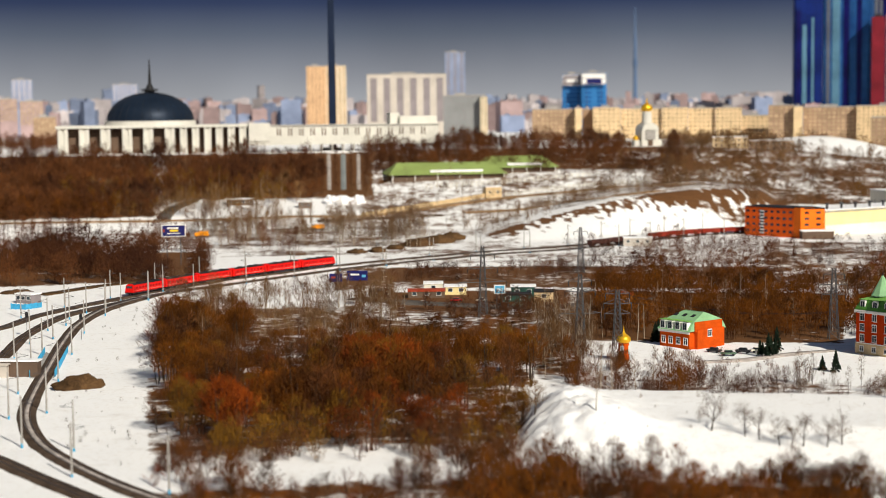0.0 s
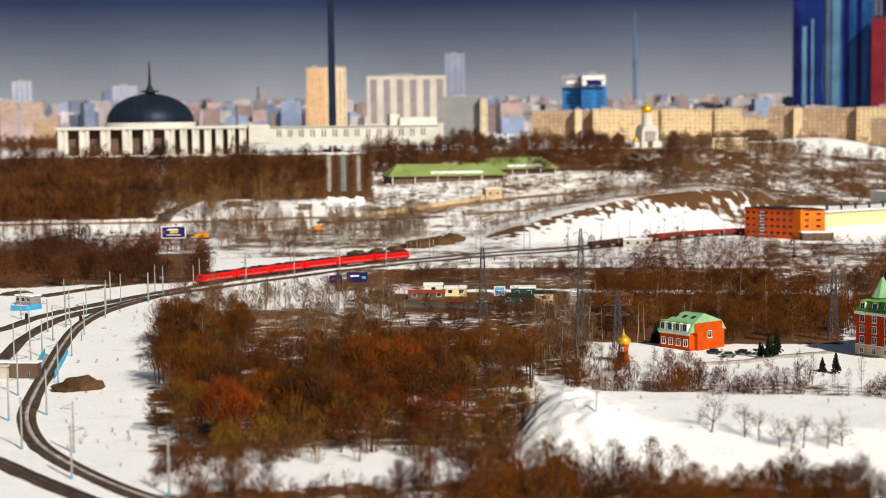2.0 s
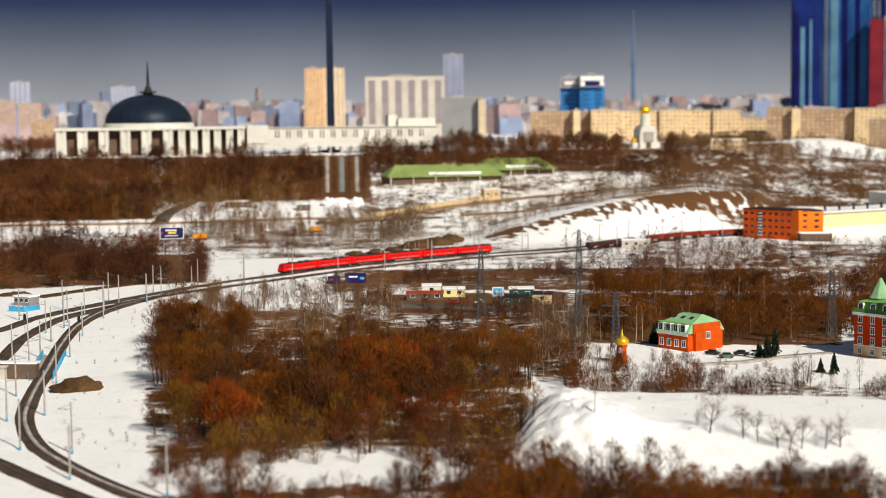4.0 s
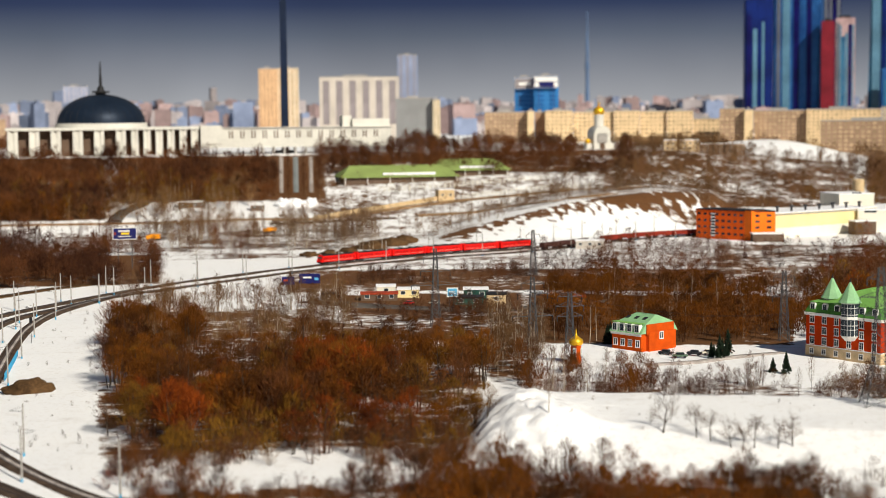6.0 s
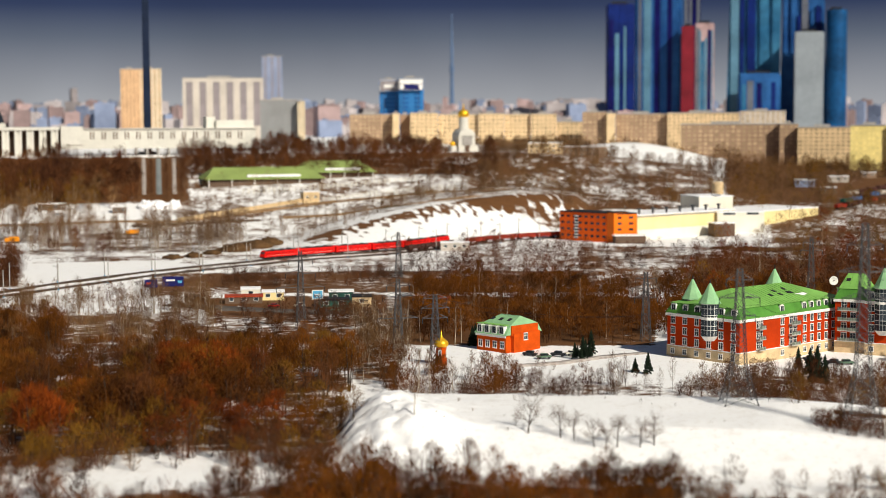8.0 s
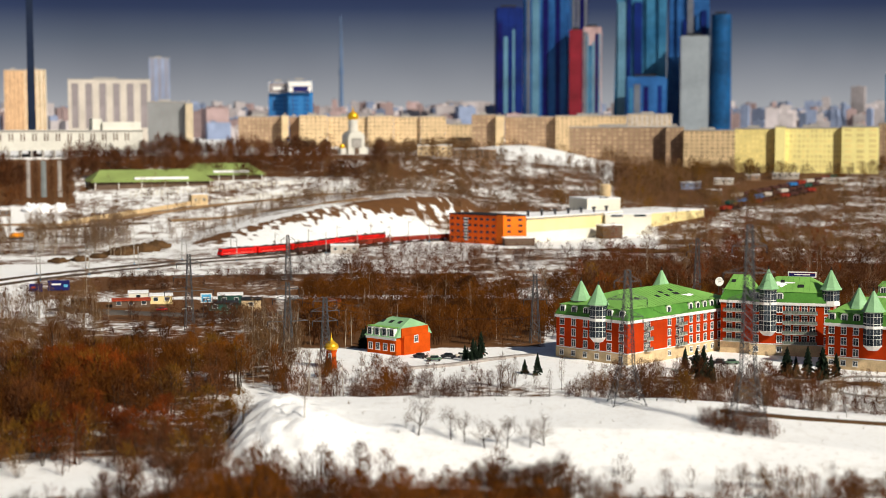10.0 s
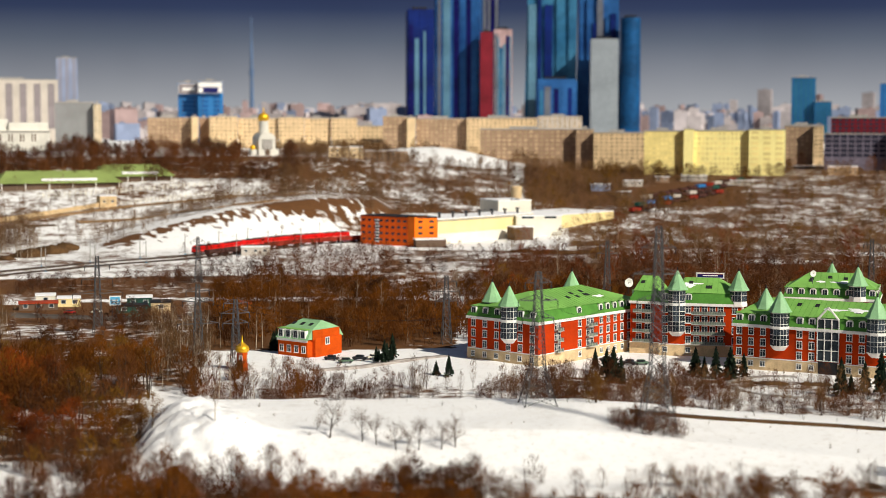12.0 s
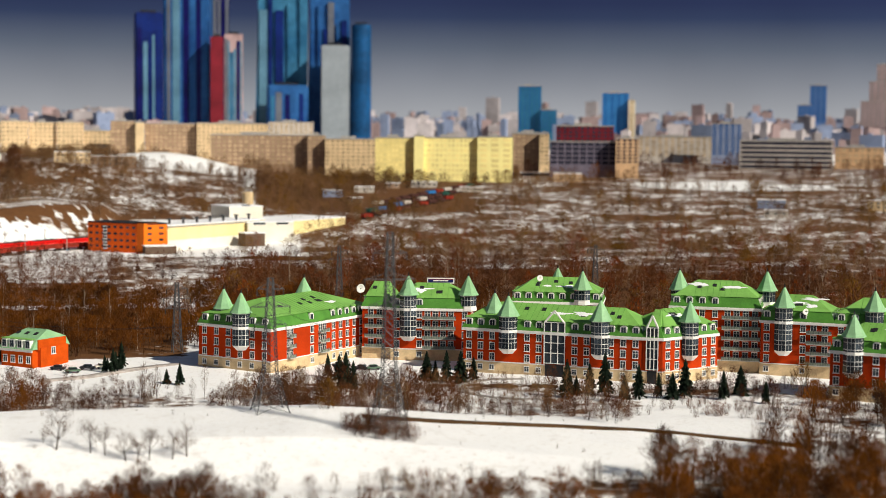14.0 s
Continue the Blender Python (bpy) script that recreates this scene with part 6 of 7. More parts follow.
for i, ((a, d), lx, h) in enumerate(zip([(-3.013, 818.6), (-2.3, 823.2), (-1.665, 839.4), (-0.911, 855.1), (-0.176, 871.9), (0.32, 894.0), (-14.667, 666.9), (-12.698, 428.1)], (5, 4.5, 4.5, 9, 9, 7, 6, 6.5), (2.0, 2.5, 2.2, 4.0, 4.5, 4.5, 1.6, 3.4))):
    heap(a, d, lx, 4.5, h, "brown soil mound with patches of snow", SOIL, 10, i * 3.7)
for i, ((a, d), lx, h) in enumerate(zip([(16.177, 866.3), (17.366, 852.7), (18.453, 860.7)], (8, 14, 10), (1.4, 2.2, 1.6))):
    heap(a, d, lx, 4.0, h, "dark brown soil mound in melting snow", SOIL, 0, 50 + i * 2.3)


# ---- parked freight wagons ----
def wagon(m, mat, label, group):
    t = thing("freight_wagon", m, label, "freight wagon", group)
    bm = boxes((-6.6, -1.5, 1.1, 6.6, 1.5, 1.35), (-6.6, -1.5, 1.35, 6.6, -1.38, 3.3), (-6.6, 1.38, 1.35, 6.6, 1.5, 3.3), (-6.6, -1.38, 1.35, -6.48, 1.38, 3.3), (6.48, -1.38, 1.35, 6.6, 1.38, 3.3))
    part("body", bm, mat, t)
    for i in range(7):
        part("rib", boxes((-6.2 + i * 2.05, -1.62, 1.1, -6.05 + i * 2.05, -1.5, 3.3)), mat, t)
    part("load", boxes((-6.4, -1.36, 1.4, 6.4, 1.36, 2.9)), SNOW, t, "snow lying in the wagon")
    for x in (-4.6, 4.6):
        part("bogie", boxes((x - 1.3, -1.1, 0.2, x + 1.3, 1.1, 1.0), bevel=0.1), DARK, t)
    return t


WAGONRED = material("rust_red_wagon", (0.22, 0.026, 0.014), 0.8, var=0.3, scale=0.3, fine=2.0)
WAGONDARK = material("dark_brown_wagon", (0.07, 0.03, 0.025), 0.85, var=0.3, scale=0.3, fine=2.0)
SEC_B = np.degrees(np.arctan2(SECOND[:, 0], SECOND[:, 1]))
SEC_S = np.concatenate([[0], np.cumsum(np.hypot(*np.diff(SECOND, axis=0).T))])


def on_second(s):
    x, y = np.interp(s, SEC_S, SECOND[:, 0]), np.interp(s, SEC_S, SECOND[:, 1])
    x1, y1 = np.interp(s + 2, SEC_S, SECOND[:, 0]), np.interp(s + 2, SEC_S, SECOND[:, 1])
    return Matrix.Translation((x, y, float(ground_z(np.array(x), np.array(y))) + TRACK_Z - 0.3)) @ Matrix.Rotation(math.atan2(y1 - y, x1 - x), 4, "Z")


s0 = float(np.interp(5.102, SEC_B, SEC_S))
for i in range(3):
    wagon(on_second(s0 + 7 + i * 14.2), WAGONDARK, "dark brown open freight wagon", "parked freight wagons")
s0 = float(np.interp(7.218, SEC_B, SEC_S))
for i in range(9):
    wagon(on_second(s0 + 7 + i * 14.2), WAGONRED, "rust-red open freight wagon on a siding", "parked freight wagons")


# ---- low buildings ----
def facade(name, p, q, depth, h, wall, label, category, roofmat=None, rows=0, cols=0, win=None, ww=1.6, wh=1.3, z0=1.2, snow=False, pitch=0.0, parapet=0.5):
    """A flat- or gable-roofed building whose front runs from p to q."""
    m = facing(p, q)
    L = (q - p).length
    t = thing(name, m, label, category)
    part("wall", boxes((0, 0, -2, L, depth, h)), wall, t)
    if pitch:
        bm = bmesh.new()
        e = 0.5
        v = [bm.verts.new(c) for c in ((-e, -e, h - 0.1), (L + e, -e, h - 0.1), (L + e, depth + e, h - 0.1), (-e, depth + e, h - 0.1), (-e, depth / 2, h + pitch), (L + e, depth / 2, h + pitch))]
        for f in ((0, 1, 5, 4), (2, 3, 4, 5), (1, 2, 5), (3, 0, 4), (3, 2, 1, 0)):
            bm.faces.new([v[k] for k in f])
        part("roof", bm, roofmat or (SNOW if snow else CONCRETE), t)
    else:
        part("roof", boxes((-0.3, -0.3, h + 0.003, L + 0.3, depth + 0.3, h + parapet)), roofmat or (SNOW if snow else CONCRETE), t)
    for i in range(rows):
        for j in range(cols):
            x = (j + 0.5) * L / cols
            z = z0 + (i + 0.5) * (h - z0 - 0.4) / rows
            w = shared("window_frame", CACHE, ("wf", ww, wh), lambda: boxes((-ww / 2 - 0.12, -0.08, -wh / 2 - 0.12, ww / 2 + 0.12, 0.01, wh / 2 + 0.12)), WHITE if win is None else win, t, Matrix.Translation((x, 0, z)))
            shared("pane", CACHE, ("wp", ww, wh), lambda: boxes((-ww / 2, -0.11, -wh / 2, ww / 2, -0.081, wh / 2)), GLASS, w, Matrix())
    return t


# the orange offices and the cream works beside them
O1, O2, O3, O4 = flat(10.479, 925), flat(12.117, 905), flat(12.354, 901), flat(13.145, 908)
office = facade("office_building", O1, O2, 16, 15.8, ORANGE, "orange-clad office building of four storeys", "office", DARK, 4, 8, ORANGE, 2.2, 1.3)
part("stair_glazing", boxes((10.5, -0.2, 1.0, 13.0, -0.12, 14.5)), GLASS, office)
for i in range(8):
    part("stair_band", boxes((10.3, -0.32, 1.6 + i * 1.7, 13.2, -0.202, 2.2 + i * 1.7)), WHITE, office)
# Brighter copy of ORANGE: sunlight on the right-hand faces put into the colour.
ORANGELIT = material("sunlit_orange_panel", (0.85, 0.17, 0.008), 0.6, var=0.08, scale=0.2)
facade("stair_tower", O2 + Vector((0.05, 0, 0)), O3, 10, 16.4, ORANGELIT, "orange corner tower of the offices, sunlight in its colour", "office", DARK)
facade("office_wing", O3 + Vector((0.1, 1.0, 0)), O4, 14, 15.6, ORANGELIT, "orange office wing with few windows, sunlight in its colour", "office", DARK, 3, 2, ORANGE, 2.6, 1.2, 5.5)
facade("shed", flat(12.413, 893), flat(13.462, 896), 9, 4.2, MUSEUMWALL, "low brown shed with a snowy roof", "shed", SNOW)
CREAMWALL = material("pale_yellow_cladding", (0.80, 0.66, 0.33), 0.8, var=0.06, scale=0.1)
PALEWHITE = material("cream_white_cladding", (0.74, 0.70, 0.60), 0.8, var=0.06, scale=0.1)
works = facade("factory_hall", flat(13.165, 920), flat(16.513, 985), 26, 13.7, CREAMWALL, "long pale-yellow factory hall with a snowy roof", "factory", SNOW)
WL = (flat(16.513, 985) - flat(13.165, 920)).length
part("wall_base", boxes((0, -0.15, -2, WL, -0.003, 5.6)), PALEWHITE, works, "whitish lower wall")
for i in range(7):
    part("roof_vent", cone(cone(bmesh.new(), 8 + i * (WL - 16) / 6, 6, 14.0, 16.6, 0.7, 0.7, 10), 8 + i * (WL - 16) / 6, 6, 16.6, 17.4, 1.3, 1.3, 10), STEEL, works)
part("gutter", boxes((0, -0.5, 12.8, WL, -0.16, 13.4)), CONCRETE, works)
F1, F2 = flat(15.284, 1000), flat(16.433, 1010)
facade("factory_tower", F1, F2, 26, 20.36, PALEWHITE, "tall cream-white block of the factory", "factory", SNOW, 1, 1, CONCRETE, 6.0, 1.2, 22.0)
facade("factory_hall", flat(15.919, 968), flat(17.503, 976), 30, 12.76, PALEWHITE, "cream-white factory block with a band window", "factory", SNOW, 1, 2, CONCRETE, 7.0, 1.2, 12.0)
facade("factory_hall", flat(17.363, 1000), flat(19.298, 1050), 40, 11.72, CREAMWALL, "pale-yellow far factory hall with a snowy roof", "factory", SNOW)
# Brown box added for a dark opening; its shade is put into the colour.
facade("lean_to", flat(15.84, 950), flat(16.513, 955), 10, 7.5, MUSEUMWALL, "shaded opening of the factory, built as a dark brown box", "shed", SNOW)
tank = thing("storage_tank", Matrix.Translation(spot(15.912, 1060)), "round beige storage tank above the works", "tank")
part("shell", cone(bmesh.new(), 0, 0, -2, 28.99 - 11, 3.6, 3.6, 24), CREAM, tank)
part("cap", cone(bmesh.new(), 0, 0, 28.99 - 11, 28.99 - 10, 3.8, 3.0, 24), CREAM, tank)
facade("shed", flat(16.328, 1110), flat(17.315, 1112), 14, 9, HAZEBLUE, "pale blue storage shed", "shed", SNOW, pitch=2.5)

# the small red house with the green roof, and the chapel
H1, H2 = spot(7.568, 487.8), spot(8.588, 479.9)
hd = (H2 - H1).normalized()
house = thing("house", facing(H1, H2), "red brick house with a pale green hipped roof", "house")
HL = (H2 - H1).length
HD = 15.0
part("wall", boxes((0, 0, -1, HL, HD, 5.2), (HL, 2.2, -1, HL + 1.2, HD - 1.0, 5.6)), BRICKORANGE, house)
part("cornice", boxes((-0.3, -0.3, 4.4, HL + 0.02, 0.02, 5.3)), WHITE, house, "white band under the roof")
bm = bmesh.new()
v = [bm.verts.new(c) for c in ((-0.6, -0.6, 5.2), (HL + 0.5, -0.6, 5.2), (HL + 0.5, HD + 0.6, 5.2), (-0.6, HD + 0.6, 5.2), (0.6, 1.4, 8.0), (HL + 0.5, 1.4, 8.0), (HL + 0.5, HD - 1.4, 8.0), (0.6, HD - 1.4, 8.0), (3.2, HD / 2, 10.4), (HL - 1.0, HD / 2, 10.4))]
for f in ((0, 1, 5, 4), (1, 2, 6, 5), (2, 3, 7, 6), (3, 0, 4, 7), (4, 5, 9, 8), (5, 6, 9), (6, 7, 8, 9), (7, 4, 8), (3, 2, 1, 0)):
    bm.faces.new([v[k] for k in f])
part("roof", bm, ROOFPALE, house, "pale green sheet-metal roof")
part("gable", boxes((HL + 0.5, 1.6, 5.0, HL + 0.9, HD - 1.6, 7.9)), BRICKORANGE, house)
for i in range(4):
    dormer(house, Matrix.Translation(((i + 0.5) * HL / 4, -0.3, 5.4)))
    window(house, Matrix.Translation(((i + 0.5) * HL / 4, 0, 2.2)), 1.4, 1.8)
for i in range(3):
    skylight(house, Matrix.Translation((2.5 + i * (HL - 5) / 2, 4.5, 9.25)) @ Matrix.Rotation(0.38, 4, "X"))
window(house, Matrix.Translation((HL + 1.2, HD / 2, 4.4)) @ Matrix.Rotation(radians(90), 4, "Z"), 1.6, 1.8)

chapel = thing("chapel", stand(*(6.314, 456.3)), "small red chapel with a golden onion dome", "chapel")
part("drum", cone(bmesh.new(), 0, 0, -1, 5.2, 1.5, 1.5, 8), BRICKORANGE, chapel)
bm = bmesh.new()
prev = None
prof = ((1.5, 5.2), (1.9, 5.6), (2.05, 6.2), (1.75, 6.9), (1.0, 7.5), (0.4, 8.0), (0.15, 8.8), (0.05, 10.0))
rings = [[bm.verts.new((r * math.cos(k * math.pi / 8), r * math.sin(k * math.pi / 8), z)) for k in range(16)] for r, z in prof]
for r0, r1 in zip(rings, rings[1:]):
    for k in range(16):
        bm.faces.new((r0[k], r0[(k + 1) % 16], r1[(k + 1) % 16], r1[k]))
bm.faces.new(rings[0][::-1])
bm.faces.new(rings[-1])
part("onion_dome", bm, GOLD, chapel, "golden onion dome", smooth=True)
for k in range(4):
    m = Matrix.Rotation(k * math.pi / 2 - 0.4, 4, "Z") @ Matrix.Translation((0, -1.42, 3.4))
    window(chapel, m, 0.7, 1.8)


# ---- the white church with the golden dome ----
def church():
    a, D = 7.16, 1330.0
    zb = 36.57
    t = thing("church", place(a, D, zb, 20), "white stone church with golden domes", "church")
    part("nave", boxes((-7, -5, -8, 7, 11, 17)), STONE, t)
    for x in (-7.6, 7.6):
        part("apse", boxes((x - 3.4, -2, -8, x + 3.4, 8, 9)), STONE, t)
    bm = bmesh.new()
    pts = [(-7, 17), (7, 17)] + [(7 * math.cos(q), 17 + 6 * math.sin(q)) for q in np.linspace(0.1, math.pi - 0.1, 12)]
    f, b = [bm.verts.new((x, -5.6, z)) for x, z in pts], [bm.verts.new((x, 11.4, z)) for x, z in pts]
    bm.faces.new(f)
    bm.faces.new(b[::-1])
    for i in range(len(pts)):
        bm.faces.new((f[i], b[i], b[(i + 1) % len(pts)], f[(i + 1) % len(pts)]))
    part("arched_gable", bm, STONE, t)
    part("portal", boxes((-1.9, -5.9, -2, 1.9, -5.605, 9)), MUSEUMWALL, t)
    part("niche", boxes((-4.2, -5.75, 9.5, 4.2, -5.603, 16.5)), CONCRETE, t)
    part("drum", cone(bmesh.new(), 0, 3, 20, 32, 4.0, 3.7, 20), STONE, t)
    bm = bmesh.new()
    bmesh.ops.create_uvsphere(bm, u_segments=20, v_segments=12, radius=4.6, matrix=Matrix.Translation((0, 3, 34.5)) @ Matrix.Diagonal((1, 1, 0.85, 1)))
    cone(bm, 0, 3, 37.5, 43, 1.0, 0.1, 8)
    part("dome", bm, GOLD, t, "golden dome", smooth=True)
    part("belfry", cone(bmesh.new(), -10.5, 0, -6, 9, 2.4, 2.2, 12), STONE, t)
    bm = bmesh.new()
    bmesh.ops.create_uvsphere(bm, u_segments=14, v_segments=10, radius=2.4, matrix=Matrix.Translation((-10.5, 0, 10.4)))
    part("small_dome", bm, GOLD, t, smooth=True)


church()


# ---- green-roofed market halls, walls and fences ----
def hall(xa, xb, da, db, depth, h, label):
    p, q = spot(xa, da), spot(xb, db)
    p.z = q.z = min(p.z, q.z)
    m = facing(p, q)
    L = (q - p).length
    t = thing("market_hall", m, label, "hall")
    # Dark wall paints the shade under the hall's eaves.
    part("wall", boxes((1, 1.5, -3, L - 1, depth - 1, h)), MUSEUMWALL, t)
    bm = bmesh.new()
    v = [bm.verts.new(c) for c in ((-1, -1, h - 0.5), (L + 1, -1, h - 0.5), (L + 1, depth, h - 0.5), (-1, depth, h - 0.5), (8, depth / 2, h + 7.4), (L - 8, depth / 2, h + 7.4))]
    for f in ((0, 1, 5, 4), (2, 3, 4, 5), (1, 2, 5), (3, 0, 4), (3, 2, 1, 0)):
        bm.faces.new([v[k] for k in f])
    part("roof", bm, HALLGREEN, t, "yellow-green metal roof")
    part("rooflight", boxes((L * 0.35, 2.0, h + 1.0, L * 0.8, 5.2, h + 2.6)), SNOW, t, "pale strip of rooflights")
    for i in range(6):
        part("post", boxes((2 + i * (L - 4) / 5 - 0.25, -0.6, -3, 2 + i * (L - 4) / 5 + 0.25, -0.1, h - 0.5)), WHITE, t)
    return t


HALLGREEN = material("yellow_green_roof", (0.25, 0.32, 0.10), 0.6, var=0.12, scale=0.05)
hall(-1.833, 2.257, 1138, 1152, 42, 6.0, "wide market hall with a yellow-green roof")
hall(1.372, 4.031, 1162, 1172, 40, 5.5, "far market hall with a yellow-green roof")


def fence(name, pts, h, gap, mat, label, solid=False):
    """Posts and rails (or panels) along plan points; each post a part."""
    base = spot(*pts[0])
    t = thing(name, Matrix.Translation(base), label, "fence")
    key = ("post", h, mat.name)
    vs = [spot(a, d) - base for a, d in pts]
    for p, q in zip(vs, vs[1:]):
        n = max(1, int((q - p).length / gap))
        for i in range(n):
            x = p.lerp(q, i / n)
            shared("post", CACHE, key, lambda: boxes((-0.22, -0.22, -1.0, 0.22, 0.22, h)), mat, t, Matrix.Translation(x))
        ang = math.atan2(q.y - p.y, q.x - p.x)
        for z, th in (((h * 0.5, h * 0.42),) if solid else ((h * 0.35, 0.1), (h * 0.8, 0.1))):
            m = Matrix.LocRotScale((p + q) / 2 + Vector((0, 0, z)), (q - p).to_track_quat("X", "Z"), ((q - p).length, 0.12, th * 2))
            bm = bmesh.new()
            bmesh.ops.create_cube(bm, size=1.0, matrix=m)
            part("panel" if solid else "rail", bm, mat, t)


fence("fence", [(-0.551, 1117.0), (1.92, 1128.4), (3.99, 1145.3), (5.462, 1151.7)], 3.6, 3.4, PALEWHITE, "long pale post-and-rail fence in the snow")
fence("fence", [(-2.836, 1023.7), (-1.648, 1041.9), (0.135, 1069.3), (1.561, 1090.4)], 3.2, 3.6, CREAM, "long tan panel fence along the road", True)
fence("fence", [(2.213, 1093.4), (3.89, 1109.8), (5.461, 1123.2), (7.218, 1129.5)], 3.2, 3.6, PALEWHITE, "long pale fence beside the road")
facade("gatehouse", spot(*(1.521, 1087.3)), spot(*(2.074, 1090.4)), 8, 7.5, CREAM, "cream gatehouse beside the road fence", "gatehouse", SNOW, 1, 2)

# roads of the slope
def road(pts, half, label, mat=ASPHALT):
    ribbon("road", smooth_path([flat(a, d) for a, d in pts], 8.0), half, 0.35, mat, label, "road", thick=0.4)


DIRTROAD = material("muddy_tan_road", (0.27, 0.165, 0.085), 0.95, var=0.3, scale=0.05, fine=1.0)
road([(-15.882, 1031.3), (-12.345, 1027.5), (-9.675, 1025.6), (-7.156, 1026.6), (-4.806, 1032.3), (-2.836, 1029.4), (-0.46, 1057.5), (1.916, 1087.3), (4.283, 1105.6), (6.634, 1122.2), (9.154, 1100.5)], 5.5, "muddy tan road across the snowy slope", DIRTROAD)
road([(0.726, 1039.0), (2.308, 1045.8), (3.888, 1053.6), (5.852, 1021.8), (7.607, 1036.1)], 7.0, "broad thawed dirt strip along the slope", DIRTROAD)
road([(-9.713, 1027.5), (-9.553, 1051.6), (-9.182, 1075.3), (-8.597, 1097.5)], 4.5, "wet dark park drive", ASPHALT)
road([(-4.415, 1014.3), (-1.651, 1023.7), (0.329, 1031.3)], 4.0, "brown thawed verge of the road", SOIL)
for k, ax in enumerate((-3.71, -3.18, -4.2, -2.66)):
    for j in range(9):
        single_tree("mass", j + k, stand(ax, 1108 + j * 15, 0.8, j * 1.7), TWIGDARK, BARK, "small clipped tree lining the mall")
# White tent-like domes, built as mounds in the snow material.
for k, (a, d, w) in enumerate(((-3.929, 1078, 5.0), (-3.496, 1075, 7.5), (-2.944, 1078, 5.0))):
    heap(a, d, w, 5.0, 5.0, "rounded white tent-like dome at the mall", SNOW, 0, k * 5.1, "snow_mound")
road([(19.915, 362.9), (23.109, 363.2), (27.096, 368.7), (31.044, 375.2), (33.575, 371.8), (36.822, 365.3)], 1.3, "narrow brown path across the snow field", SOIL)
road([(-3.112, 616.3), (-0.35, 593.9), (2.429, 582.4), (4.417, 585.1), (6.402, 598.9), (7.194, 616.9)], 5.0, "dark wet street beside the kiosks", ASPHALT)
road([(8.742, 453.8), (10.522, 461.0), (12.11, 473.6), (13.702, 482.5)], 1.6, "trodden dirty-snow lane by the red house", DIRTYSNOW)

# the snowy mall that leads up to the museum
for lane, half, mat, lab in ((-3.95, 1.1, DIRTYSNOW, "snowy lane of the mall towards the museum"), (-3.45, 1.6, GREYSLAB, "wet grey middle way of the mall"), (-2.92, 1.1, DIRTYSNOW, "snowy lane of the mall towards the museum")):
    road([(lane, 1118), (lane, 1160), (lane, 1205), (lane, 1246)], half, lab, mat)

# ---- kiosks, boards, vehicles ----
GREENSHED = material("dark_green_sheet", (0.02, 0.07, 0.055), 0.7, var=0.2, scale=0.3)
ROOFRED = material("red_sheet_roof", (0.34, 0.05, 0.02), 0.7, var=0.2, scale=0.3)
KIOSKS = (
    (-1.235, 0.052, 615.8, 3.2, MUSEUMWALL, ROOFRED, "low kiosk with a red sheet roof"),
    (-0.679, -0.025, 633.3, 4.6, PALEWHITE, SNOW, "white kiosk with snow on its roof"),
    (0.054, 0.807, 624.1, 4.2, CREAMWALL, SNOW, "cream kiosk with a snowy roof"),
    (1.996, 3.069, 597.9, 3.6, GREENSHED, DARK, "dark green sheet-metal market shed"),
    (2.375, 3.229, 614.3, 5.4, GREENSHED, SNOW, "dark green shed with a red and snowy roof"),
    (3.188, 3.864, 599.1, 5.0, CREAM, DARK, "yellow sheet-metal market shed"),
    (-2.615, -1.827, 618.2, 3.2, MUSEUMWALL, DARK, "dark timber shed among bare trees"),
    (6.307, 7.294, 847.4, 4.0, PALEWALL, SNOW, "small pale hut with a snowy roof beside the track"),
    (-11.922, -11.238, 1154.7, 3.4, ORANGEDIM, DARK, "low brown timber pavilion at the wood edge"),
    (-11.199, -10.493, 1162.2, 3.4, ORANGEDIM, DARK, "low orange timber pavilion at the wood edge"),
    (-7.525, -6.59, 1075, 4.0, MUSEUMWALL, SNOW, "low pavilion with a snowy roof by the park"),
    (-5.03, -4.559, 1060, 4.0, MUSEUMWALL, SNOW, "small red-brown kiosk by the mall"),
    (6.239, 6.631, 581.2, 6.5, ORANGEDIM, ROOFRED, "small orange cottage among trees"),
    (33.578, 34.529, 1180, 6.0, HAZEBLUE, SNOW, "pale blue storage hall among trees"),
    (37.246, 37.984, 1180, 7.0, BEIGE, SNOW, "beige storage hall among trees"),
    (33.814, 34.63, 1120, 5.0, PALEWALL, SNOW, "low hut with a snowy roof among trees"),
    (9.37, 10.547, 1260, 9.0, BEIGE, SNOW, "two-storey beige house among bare trees"),
    (10.547, 12.12, 1300, 9.0, TANSHADE, SNOW, "brown two-storey house among bare trees"),
    (19.6, 20.3, 1262, 4.5, PALEWALL, SNOW, "low goods shed with a snowy roof at the rail yard"),
    (20.7, 21.2, 1300, 4.0, TANSHADE, SNOW, "low brown shed with a snowy roof at the rail yard"),
    (21.6, 22.5, 1315, 4.5, PALEWALL, SNOW, "low goods shed with a snowy roof at the rail yard"),
    (18.5, 19.2, 1225, 5.0, HAZEBLUE, SNOW, "pale blue shed with a snowy roof at the rail yard"),
    (19.4, 19.9, 1180, 4.0, MUSEUMWALL, SNOW, "dark shed with a snowy roof at the rail yard"),
    (23.3, 24.1, 1275, 4.0, PALEWALL, SNOW, "low hut with a snowy roof beside the yard"),
    (26.563, 27.544, 1420, 7.0, PEACH, SNOW, "low peach-coloured depot beside bare trees"),
)
